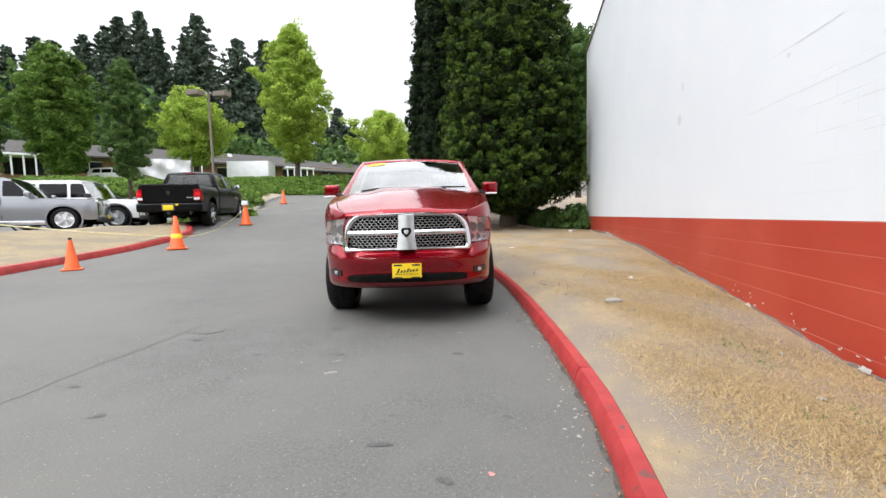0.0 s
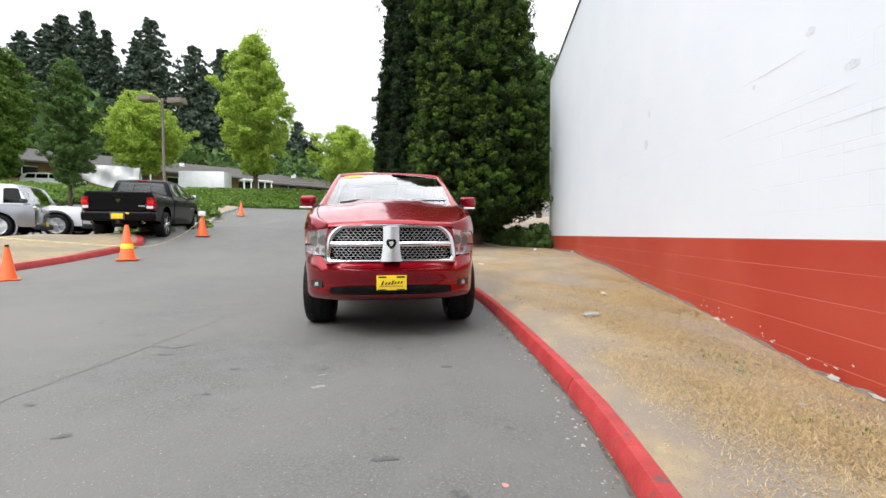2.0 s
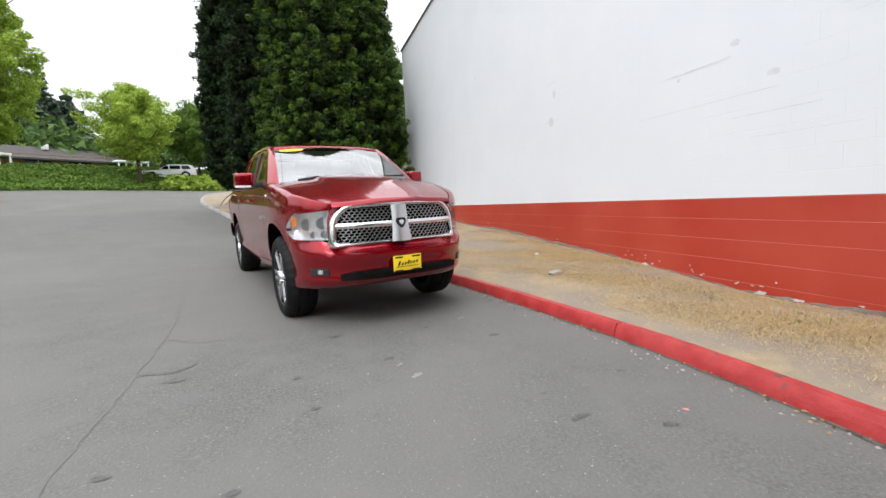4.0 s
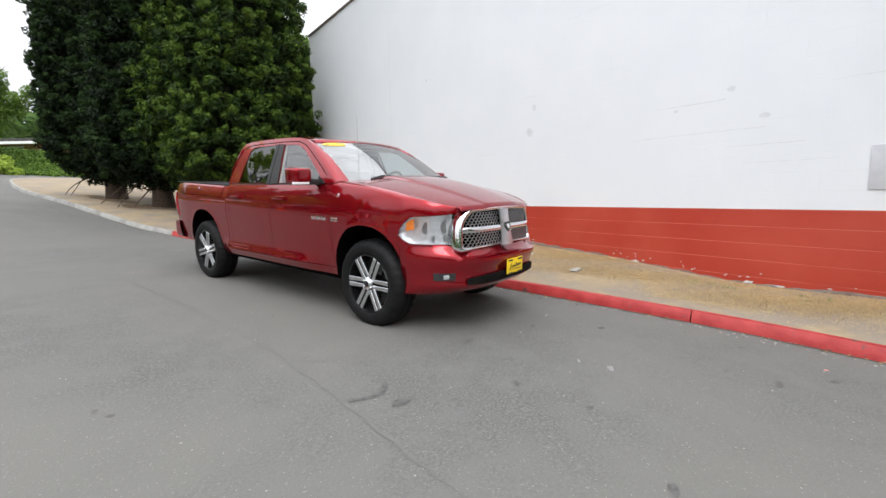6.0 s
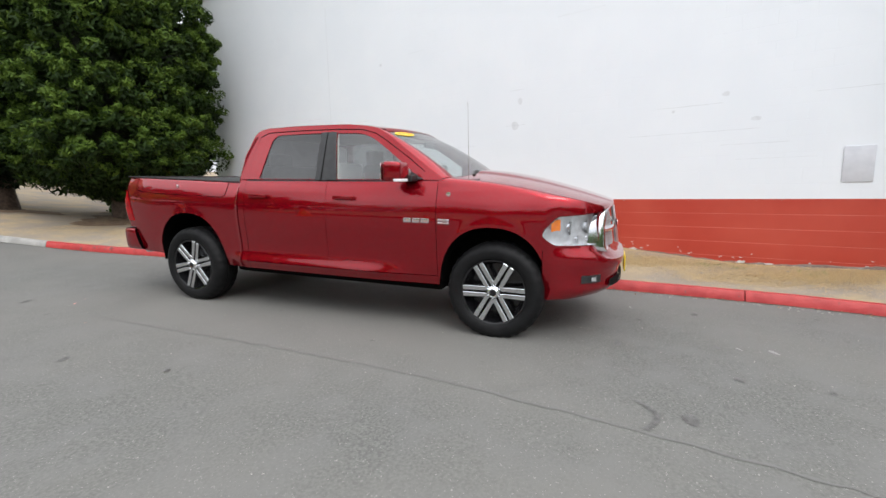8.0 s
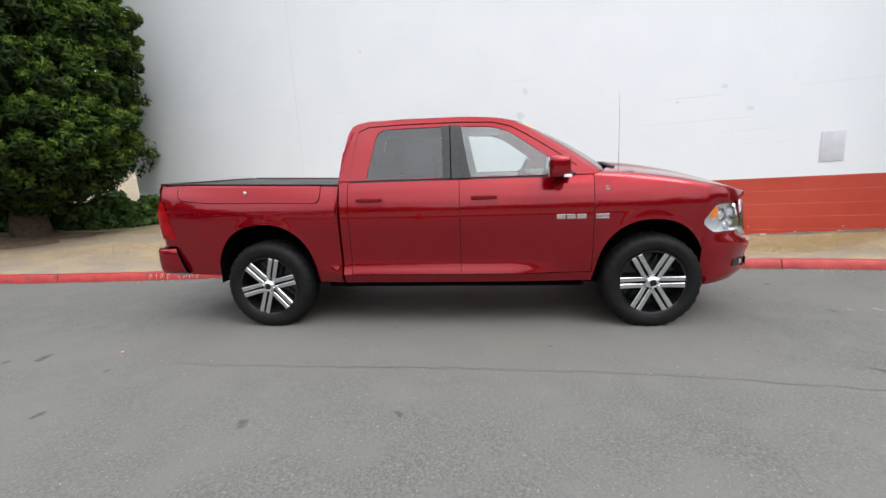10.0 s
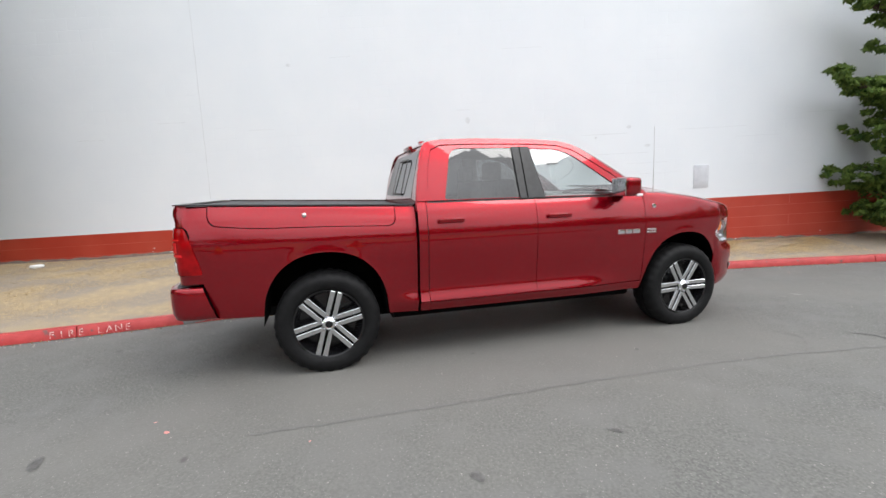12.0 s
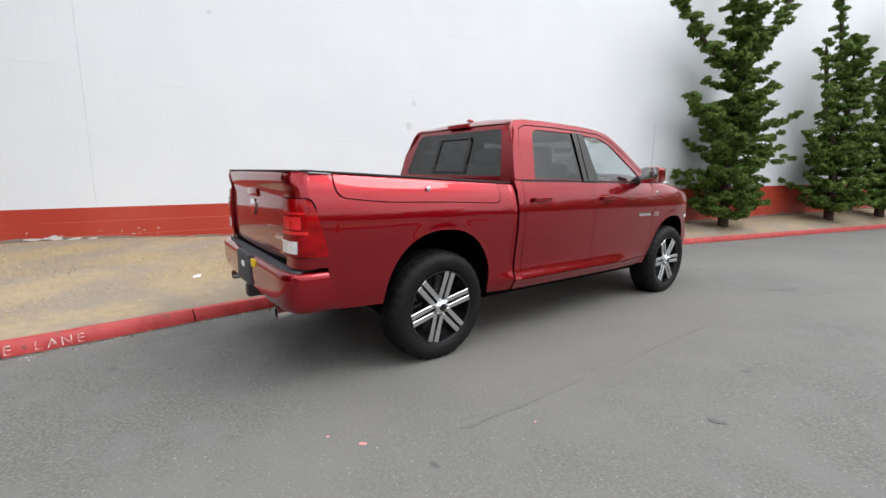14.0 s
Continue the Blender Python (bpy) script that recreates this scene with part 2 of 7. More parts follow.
M["white_paint"] = surface("white_car_paint", (0.75, 0.76, 0.77), (0.79, 0.79, 0.8), 60, 0.3, coat=1.0)
M["white_plain"] = surface("white_sheet", (0.74, 0.75, 0.77), (0.82, 0.82, 0.83), 2.0, 0.6, 0.15, 25)
M["glass"] = glass("clear_glass", (0.90, 0.98, 0.97), 0.88, 0.16)
M["dark_glass"] = glass("tinted_glass", (0.5, 0.52, 0.53), 0.24, 0.095)
M["screen_glass"] = glass("windscreen_glass", (0.85, 0.95, 0.95), 0.86, 0.34)
M["lamp_glass"] = glass("lamp_glass", (0.97, 0.98, 1.0), 0.99, 0.05)
M["lamp_silver"] = surface("lamp_silver", (0.88, 0.89, 0.91), (0.72, 0.73, 0.75), 25, 0.18, metal=0.72)
M["satin_chrome"] = surface("satin_chrome", (0.62, 0.62, 0.63), (0.54, 0.54, 0.55), 12, 0.34, metal=0.9)
M["red_lens"] = surface("red_lens", (0.31, 0.002, 0.004), (0.20, 0.0015, 0.003), 14, 0.12, coat=0.35, spec=0.1)
M["bright_red_lens"] = surface("bright_red_lens", (0.80, 0.016, 0.022), (0.62, 0.010, 0.014), 40, 0.2, coat=0.25)
M["reverse_lens"] = surface("reverse_lens", (0.62, 0.60, 0.60), (0.78, 0.77, 0.77), 60, 0.12, coat=0.6)
M["amber_lens"] = surface("amber_lens", (0.74, 0.20, 0.015), (0.62, 0.15, 0.012), 30, 0.15, coat=0.8)
M["roof"] = surface("brown_shingle", (0.050, 0.046, 0.044), (0.082, 0.075, 0.070), 3, 0.9, 0.5, 12)
M["brown_wall"] = surface("brown_wall", (0.21, 0.11, 0.065), (0.28, 0.16, 0.095), 2, 0.85, 0.3, 9)
M["timber"] = surface("grey_timber", (0.14, 0.115, 0.095), (0.2, 0.17, 0.14), 12, 0.85, 0.4, 30)
M["interior"] = surface("pale_trim", (0.33, 0.31, 0.28), (0.4, 0.38, 0.34), 12, 0.7, 0.2, 60)
M["seat_cloth"] = surface("grey_seat_cloth", (0.24, 0.235, 0.225), (0.3, 0.29, 0.28), 40, 0.85, 0.3, 120)
M["dash"] = surface("grey_dash_plastic", (0.13, 0.135, 0.13), (0.17, 0.175, 0.17), 30, 0.6, 0.2, 90)
M["step_rubber"] = surface("grey_step_rubber", (0.045, 0.05, 0.058), (0.065, 0.07, 0.08), 30, 0.7, 0.4, 90)
M["dark_trim"] = surface("dark_trim", (0.03, 0.03, 0.032), (0.045, 0.045, 0.046), 12, 0.7, 0.2, 60)
# clump shading is put into the colours: dark leaf below, lighter tips on top
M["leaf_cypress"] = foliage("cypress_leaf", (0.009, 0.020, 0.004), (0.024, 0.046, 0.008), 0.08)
M["leaf_cypress_tip"] = foliage("cypress_lit_growth", (0.040, 0.075, 0.011), (0.095, 0.150, 0.022), 0.15)
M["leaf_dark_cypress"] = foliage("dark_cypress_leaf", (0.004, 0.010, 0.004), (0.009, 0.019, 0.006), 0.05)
M["leaf_dark_cypress_tip"] = foliage("dark_cypress_lit_growth", (0.012, 0.027, 0.008), (0.028, 0.052, 0.012), 0.09)
# near-black colour that paints the shade deep inside the cypress crowns
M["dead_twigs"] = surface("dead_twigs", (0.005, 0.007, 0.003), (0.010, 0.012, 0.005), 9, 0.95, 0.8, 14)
M["leaf_juniper"] = foliage("juniper_leaf", (0.034, 0.072, 0.016), (0.185, 0.265, 0.060), 0.22)
M["leaf_light"] = foliage("light_maple_leaf", (0.22, 0.33, 0.045), (0.46, 0.58, 0.11), 0.4)
M["leaf_mid"] = foliage("mid_green_leaf", (0.07, 0.135, 0.026), (0.17, 0.265, 0.052), 0.3)
M["leaf_dark"] = foliage("dark_green_leaf", (0.045, 0.095, 0.028), (0.12, 0.195, 0.05), 0.25)
M["leaf_fir"] = foliage("fir_needle", (0.036, 0.058, 0.042), (0.110, 0.148, 0.098), 0.15)
M["ivy"] = foliage("ivy_leaf", (0.062, 0.125, 0.020), (0.19, 0.30, 0.055), 0.25)
M["straw"] = foliage("straw_blade", (0.40, 0.28, 0.135), (0.64, 0.49, 0.28), 0.2)
M["weed"] = foliage("weed_leaf", (0.12, 0.19, 0.05), (0.23, 0.31, 0.11), 0.25)


# ---- mesh helpers ----
def obj(name, bm, material, parent=None, smooth=False, label="", category="", group="", kind=""):
    me = bpy.data.meshes.new(name)
    bm.to_mesh(me)
    bm.free()
    return link_mesh(name, me, material, parent, smooth, label, category, group, kind)


def link_mesh(name, me, material, parent=None, smooth=False, label="", category="", group="", kind=""):
    for mm in (material if isinstance(material, (list, tuple)) else [material]):
        me.materials.append(M[mm] if isinstance(mm, str) else mm)
    if smooth:
        me.shade_smooth()
        if smooth is not True:
            me.set_sharp_from_angle(angle=radians(smooth))
    ob = new(name, me)
    if parent:
        ob.parent = parent
    return tagged(ob, label, category, group, kind)


def part(name, bm, material, parent, label="", smooth=40):
    ob = obj(name, bm, material, parent, smooth, label)
    if material in ("glass", "screen_glass", "lamp_glass", "dark_glass"):
        ob.visible_shadow = False  # panes let the daylight in
    return ob


def pydata(name, verts, faces, material, parent=None, smooth=False, **tags):
    me = bpy.data.meshes.new(name)
    me.from_pydata([tuple(v) for v in verts], [], [tuple(f) for f in faces])
    me.update()
    return link_mesh(name, me, material, parent, smooth, **tags)


def empty(name, m, label, category, group=""):
    ob = new(name)
    ob.matrix_world = m
    return tagged(ob, label, category, group)


def add_box(bm, lo, hi, bevel=0.0, m=None, seg=2):
    ret = bmesh.ops.create_cube(bm, size=1.0)
    vs = ret["verts"]
    c = [(a + b) / 2 for a, b in zip(lo, hi)]
    d = [b - a for a, b in zip(lo, hi)]
    for v in vs:
        v.co = Vector((c[0] + v.co.x * d[0], c[1] + v.co.y * d[1], c[2] + v.co.z * d[2]))
    if bevel:
        es = list({e for v in vs for e in v.link_edges})
        r = bmesh.ops.bevel(bm, geom=es, offset=bevel, segments=seg, affect="EDGES", profile=0.6)
        vs = list({v for f in r["faces"] for v in f.verts} | {v for v in vs if v.is_valid})
    if m is not None:
        bmesh.ops.transform(bm, matrix=m, verts=vs)
    return vs


def box(lo, hi, bevel=0.0, m=None, seg=2):
    bm = bmesh.new()
    add_box(bm, lo, hi, bevel, m, seg)
    return bm


def add_lathe(bm, profile, steps=24, m=None, closed=False):
    """profile: (radius, height) pairs, turned about z."""
    rings = []
    for rr, h in profile:
        rings.append([bm.verts.new((rr * math.cos(2 * math.pi * k / steps), rr * math.sin(2 * math.pi * k / steps), h)) for k in range(steps)])
    for a, b in zip(rings, rings[1:]):
        for k in range(steps):
            bm.faces.new((a[k], a[(k + 1) % steps], b[(k + 1) % steps], b[k]))
    if not closed:
        for ring, flip in ((rings[0], True), (rings[-1], False)):
            if profile[0 if flip else -1][0] > 1e-4:
                bm.faces.new(ring[::-1] if flip else ring)
    vs = [v for ring in rings for v in ring]
    if m is not None:
        bmesh.ops.transform(bm, matrix=m, verts=vs)
    return vs


def lathe(profile, steps=24, m=None, closed=False):
    bm = bmesh.new()
    add_lathe(bm, profile, steps, m, closed)
    return bm


def add_tube(bm, pts, radii, steps=8):
    """A round bar along pts."""
    pts = [Vector(p) for p in pts]
    rings = []
    up = Vector((0.13, 0.27, 0.95)).normalized()
    for i, p in enumerate(pts):
        d = (pts[min(i + 1, len(pts) - 1)] - pts[max(i - 1, 0)]).normalized()
        a = d.cross(up)
        if a.length < 1e-3:
            a = d.cross(Vector((1, 0, 0)))
        a.normalize()
        b = d.cross(a)
        rr = radii[i] if isinstance(radii, (list, tuple)) else radii
        rings.append([bm.verts.new(p + (a * math.cos(2 * math.pi * k / steps) + b * math.sin(2 * math.pi * k / steps)) * rr) for k in range(steps)])
    for a, b in zip(rings, rings[1:]):
        for k in range(steps):
            bm.faces.new((a[k], b[k], b[(k + 1) % steps], a[(k + 1) % steps]))
    bm.faces.new(rings[0])
    bm.faces.new(rings[-1][::-1])


def tube(pts, radii, steps=8):
    bm = bmesh.new()
    add_tube(bm, pts, radii, steps)
    return bm


def spline(pts, n):
    """n points on a smooth curve through pts."""
    pts = [np.array(p, float) for p in pts]
    pts = [2 * pts[0] - pts[1]] + pts + [2 * pts[-1] - pts[-2]]
    out = []
    for i in range(1, len(pts) - 2):
        a, b, c, d = pts[i - 1:i + 3]
        for k in range(n):
            t = k / n
            out.append(0.5 * (2 * b + (c - a) * t + (2 * a - 5 * b + 4 * c - d) * t * t + (3 * b - a - 3 * c + d) * t ** 3))
    out.append(pts[-2])
    return np.array(out)


# ---- the lie of the land ----
def softplus(d, w):
    return w * np.log1p(np.exp(np.clip(np.asarray(d, float) / w, -40, 40)))


def road_z(x, y):
    """The road climbs gently past the truck, then more steeply to the cross street."""
    yy = np.maximum(y, -14.0)
    s = yy * 0.788 - x * 0.6157
    dip = 0.036 * np.exp(-(((x + 2.0) * 0.9709 + (y - 6.6) * 0.2371) / 1.3) ** 2 - (((y - 6.6) * 0.9709 - (x + 2.0) * 0.2371) / 3.4) ** 2)
    return -dip + 0.1517 - 0.0337 * x + 0.0188 * yy + 0.0022 * softplus(yy - 9.5, 1.0) - 0.0022 * softplus(-x - 6.0, 1.0) + 0.1976 * softplus(s - 14, 1.0) - 0.1402 * softplus(s - 18, 1.5) - 0.0574 * softplus(s - 50, 4.0)


def bank_rise(x, y):
    """The planted bank behind the cross street and the parking lot."""
    d1 = -0.573 * (x + 19.4) + 0.82 * (y - 41.4)
    d2 = -0.93 * (x + 26.5) + 0.36 * (y - 25.0)
    d = np.maximum(d1, d2)
    return np.clip(d, 0, 60)


def smoothstep(v):
    v = np.clip(v, 0, 1)
    return v * v * (3 - 2 * v)


def base_z(x, y):
    """Road, levelled out to the parking lot on the west side."""
    w = smoothstep((-10.8 - x) / 3.0) * smoothstep((25 - y) / 7.0)
    lot = 1.20 + 0.02 * (np.clip(y, -5, 30) - 11.5) + 0.004 * (-12 - np.clip(x, -60, -12))
    return road_z(x, y) * (1 - w) + lot * w


def terrain_z(x, y):
    d = bank_rise(x, y)
    k = np.clip(d / 6.0, 0, 1)
    amp = 0.75 + 1.05 * smoothstep((x + 32) / 10)
    return base_z(x, y) + amp * k * k * (3 - 2 * k) + 0.02 * np.clip(d - 6, 0, 100)


KERB = spline([(0.62, -60), (0.6, -30), (0.55, -12), (0.5, -4), (0.47, 0), (0.435, 2.0), (0.33, 3.1), (-0.03, 5.1), (-0.47, 7), (-1.29, 9.7), (-1.84, 11.2), (-3.05, 14.5), (-3.95, 16.2), (-5.6, 20),
               (-6.9, 24), (-8.0, 30), (-8.6, 36), (-7.5, 41), (-3.0, 45), (6, 50)], 10)
WALL_X, WALL_END, WALL_TOP, BAND = 2.1, 17.4, 7.40, 1.285


def kerb_x(y):
    return np.interp(y, KERB[:, 1], KERB[:, 0])


WALL_FOOT = spline([(-60, 0.32), (-20, 0.33), (-4, 0.34), (0, 0.345), (1.8, 0.325), (3.0, 0.312), (4, 0.372), (5, 0.445), (6, 0.512), (8, 0.625), (10.2, 0.728), (12, 0.785), (14, 0.78), (16, 0.765), (19, 0.77), (48, 0.78)], 8)


def wall_base(y):
    """Height of the ground at the wall's foot, worn low beside the front of the truck."""
    y = np.asarray(y, float)
    return np.interp(y, WALL_FOOT[:, 0], WALL_FOOT[:, 1]) + 0.09 * np.maximum(y - 19, 0)


def lawn_z(x, y):
    xk = kerb_x(y)
    t = np.clip((x - xk - 0.12) / np.maximum(WALL_X - xk, 0.3), 0, 1.0)
    zk = road_z(xk, y) + 0.105
    lump = 0.025 * np.sin(1.7 * x + 0.9 * y) * np.sin(0.8 * y - 1.1 * x) * np.clip(t * 5, 0, 1)
    return zk + (wall_base(y) - zk) * t + 0.06 * np.sin(np.pi * t) + lump


def sheet(name, xs, ys, zf, material, keep=None, smooth=True, **tags):
    xs, ys = np.asarray(xs, float), np.asarray(ys, float)
    X, Y = np.meshgrid(xs, ys)
    Z = zf(X, Y)
    nx = len(xs)
    verts = np.stack([X.ravel(), Y.ravel(), Z.ravel()], 1)
    faces = []
    for j in range(len(ys) - 1):
        for i in range(nx - 1):
            if keep is None or keep((xs[i] + xs[i + 1]) / 2, (ys[j] + ys[j + 1]) / 2):
                faces.append((j * nx + i, j * nx + i + 1, (j + 1) * nx + i + 1, (j + 1) * nx + i))
    return pydata(name, verts, faces, material, smooth=smooth, **tags)


def graded(a, b, fine0, fine1, step, grow=1.25):
    mid = list(np.arange(fine0, fine1 + 1e-6, step))
    lo, hi, s = [], [], step
    v = fine0
    while v > a:
        s *= grow
        v -= s
        lo.append(max(v, a))
    v, s = mid[-1], step
    while v < b:
        s *= grow
        v += s
        hi.append(min(v, b))
    return lo[::-1] + mid + hi


# ground: one sheet out to the horizon, asphalt where the road and the lot are
sheet("ground", graded(-900, 900, -30, 8, 0.5), graded(-900, 900, -16, 46, 0.5), lambda x, y: terrain_z(x, y), "asphalt",
      label="worn grey asphalt road and parking lot", category="road", kind="structure")


# lawn between the kerb and the wall, out past the trees
def lawn_sheet():
    ys = np.concatenate([np.arange(-60, -6, 1.0), np.arange(-6, 20, 0.2), np.arange(20, 47, 0.5)])
    verts, faces = [], []
    n = 28
    for y in ys:
        xk = kerb_x(y) + 0.092
        far = WALL_X + 0.05 if y < WALL_END - 0.1 else WALL_X + 0.05 + min((y - WALL_END) * 3, 30)
        for i in range(n):
            x = xk + (far - xk) * i / (n - 1)
            verts.append((x, y, float(lawn_z(x, y))))
    for j in range(len(ys) - 1):
        for i in range(n - 1):
            faces.append((j * n + i, j * n + i + 1, (j + 1) * n + i + 1, (j + 1) * n + i))
    return pydata("lawn", verts, faces, "dry_lawn", smooth=True, label="sun-dried straw-coloured lawn along the wall", category="lawn", kind="structure")


lawn_sheet()


# kerbs: cast lengths with open joints between them
def sweep_kerb(name, line, z_of, start, stop, w, h, material, parent, side=1.0):
    bm = bmesh.new()
    prof = [(-0.03, -0.1), (-0.024, 0.02), (-0.004, h - 0.03), (0.016, h), (w - 0.02, h), (w, h - 0.02), (w, -0.1)]
    seg = np.linalg.norm(np.diff(line, axis=0), axis=1)
    cum = np.concatenate([[0], np.cumsum(seg)])
    ss = np.linspace(start, stop, max(3, int((stop - start) / 0.35)))
    rings = []
    for s in ss:
        p = np.array([np.interp(s, cum, line[:, k]) for k in (0, 1)])
        q = np.array([np.interp(s + 0.05, cum, line[:, k]) for k in (0, 1)]) - np.array([np.interp(s - 0.05, cum, line[:, k]) for k in (0, 1)])
        q /= np.linalg.norm(q) + 1e-9
        nrm = np.array([q[1], -q[0]]) * side
        z0 = float(z_of(p[0], p[1]))
        rings.append([bm.verts.new((p[0] + nrm[0] * a, p[1] + nrm[1] * a, z0 + b)) for a, b in prof])
    for a, b in zip(rings, rings[1:]):
        for k in range(len(prof) - 1):
            bm.faces.new((a[k], a[k + 1], b[k + 1], b[k]) if side > 0 else (a[k], b[k], b[k + 1], a[k + 1]))
    bm.faces.new(rings[0])
    bm.faces.new(rings[-1][::-1])
    bmesh.ops.recalc_face_normals(bm, faces=bm.faces[:])
    return obj(name, bm, material, parent, 40)


def arc_of(line, y):
    cum = np.concatenate([[0], np.cumsum(np.linalg.norm(np.diff(line, axis=0), axis=1))])
    return float(np.interp(y, line[:, 1], cum))


kerb = empty("kerb", Matrix(), "red-painted concrete kerb, chipped, grey beyond the truck", "kerb")
tagged(kerb, kind="structure")
_joints = [-26, -22, -18, -14, -10, -6.5, -3.2, -0.2, 3.0, 5.6, 7.9, 10.2, 11.45, 13.0, 14.55, 17.4, 20.6, 24, 28, 33, 38, 42, 46]
for a, b in zip(_joints, _joints[1:]):
    sweep_kerb("kerbstone", KERB, road_z, arc_of(KERB, a) + 0.006, arc_of(KERB, b) - 0.006, 0.110, 0.115, "red_kerb" if b < 14.6 else "grey_kerb", kerb)


# ---- the wall ----
def wall_side():
    wall = empty("wall_east", Matrix(), "long block wall painted white above a red band", "wall")
    tagged(wall, kind="structure")
    part("band", box((WALL_X, -46, -1.2), (WALL_X + 0.3, WALL_END, BAND)), "red_block", wall, "brick-red painted block band")
    part("upper_wall", box((WALL_X, -46, BAND), (WALL_X + 0.3, WALL_END, WALL_TOP)), "white_block", wall, "white painted block wall")
    part("coping", box((WALL_X - 0.035, -46.05, WALL_TOP), (WALL_X + 0.34, WALL_END + 0.04, WALL_TOP + 0.07), 0.01), "timber", wall, "thin grey metal coping")
    part("end_wall", box((WALL_X + 0.3, WALL_END - 0.3, -1.2), (WALL_X + 22, WALL_END - 0.003, WALL_TOP)), "white_block", wall)
    part("roof", box((WALL_X + 0.3, -46, WALL_TOP - 0.4), (WALL_X + 22, WALL_END - 0.31, WALL_TOP - 0.2)), "timber", wall)
    return wall


wall_side()

# ---- shapes for vehicles ----
def grid_mesh(rows, thick=0.0, mirror=False, close_u=False):
    """A skin through rows of points; mirror: reflected in y; thick: skin thickness, inwards (towards -normal)."""
    bm = bmesh.new()
    vs = [[bm.verts.new((p[0], -p[1] if mirror else p[1], p[2])) for p in r] for r in rows]
    for a, b in zip(vs, vs[1:]):
        n = len(a)
        for k in range(n if close_u else n - 1):
            q = (a[k], a[(k + 1) % n], b[(k + 1) % n], b[k])
            q = q[::-1] if mirror else q
            if len({tuple(round(c, 5) for c in v.co) for v in q}) > 2:
                try:
                    bm.faces.new(q)
                except ValueError:
                    pass
    bmesh.ops.remove_doubles(bm, verts=bm.verts[:], dist=0.0004)
    return skin(bm, thick)


def skin(bm, thick, middle=(0.0, 0.0, 0.62)):
    """Turns an open sheet so that it faces away from the middle of its vehicle, and gives it thickness inwards."""
    bm.normal_update()
    c = Vector(middle)
    tot = 0.0
    for f in bm.faces:
        d = f.calc_center_median() - c
        d.x *= 0.25
        tot += f.normal.dot(d.normalized()) * f.calc_area()
    if tot < 0:
        bmesh.ops.reverse_faces(bm, faces=bm.faces[:])
    if thick:
        bm.normal_update()
        old = {v: (bm.verts.new(v.co - v.normal * thick)) for v in bm.verts[:]}
        faces = bm.faces[:]
        rim = [e for e in bm.edges if len(e.link_faces) == 1]
        rims = []
        for e in rim:
            lp = e.link_loops[0]
            rims.append((lp.vert, lp.link_loop_next.vert))
        for f in faces:
            bm.faces.new([old[v] for v in reversed(f.verts)])
        for a, b in rims:
            bm.faces.new((b, a, old[a], old[b]))
    return bm


def fill_loops(outer, holes=(), thick=0.0, lift=None, fine=0.0):
    """A flat piece with holes from 2D loops; lift maps (a, b) to 3D."""
    bm = bmesh.new()
    edges = []
    for loop in (outer, *holes):
        if fine:
            loop = [tuple(np.array(p) + (np.array(q) - np.array(p)) * k / n) for p, q in zip(loop, list(loop[1:]) + [loop[0]])
                    for n in [max(1, math.ceil(math.dist(p, q) / fine))] for k in range(n)]
        vs = [bm.verts.new((a, b, 0)) for a, b in loop]
        for i in range(len(vs)):
            edges.append(bm.edges.new((vs[i], vs[(i + 1) % len(vs)])))
    bmesh.ops.triangle_fill(bm, use_beauty=True, use_dissolve=False, edges=edges)
    bmesh.ops.recalc_face_normals(bm, faces=bm.faces[:])
    if lift:
        for v in bm.verts:
            v.co = Vector(lift(v.co.x, v.co.y))
    return skin(bm, thick)


def rounded(corners, seg=5):
    """A closed loop with rounded corners: (a, b, radius) each."""
    out = []
    n = len(corners)
    for i in range(n):
        p, c, q = (np.array(corners[j % n][:2], float) for j in (i - 1, i, i + 1))
        rr = corners[i][2]
        d1, d2 = p - c, q - c
        rr = min(rr, np.linalg.norm(d1) * 0.48, np.linalg.norm(d2) * 0.48)
        a, b = c + d1 / np.linalg.norm(d1) * rr, c + d2 / np.linalg.norm(d2) * rr
        if rr < 1e-4:
            out.append(tuple(c))
            continue
        for k in range(seg + 1):
            t = k / seg
            out.append(tuple((1 - t) ** 2 * a + 2 * t * (1 - t) * c + t * t * b))
    return out


def smooth_interp(x, xs, ys):
    """Monotone-ish smooth curve through the given points."""
    xs, ys = np.asarray(xs, float), np.asarray(ys, float)
    m = np.gradient(ys, xs)
    i = int(np.clip(np.searchsorted(xs, x) - 1, 0, len(xs) - 2))
    h = xs[i + 1] - xs[i]
    t = float(np.clip((x - xs[i]) / h, 0, 1))
    return ((1 + 2 * t) * (1 - t) ** 2 * ys[i] + t * (1 - t) ** 2 * h * m[i] + t * t * (3 - 2 * t) * ys[i + 1] + t * t * (t - 1) * h * m[i + 1])


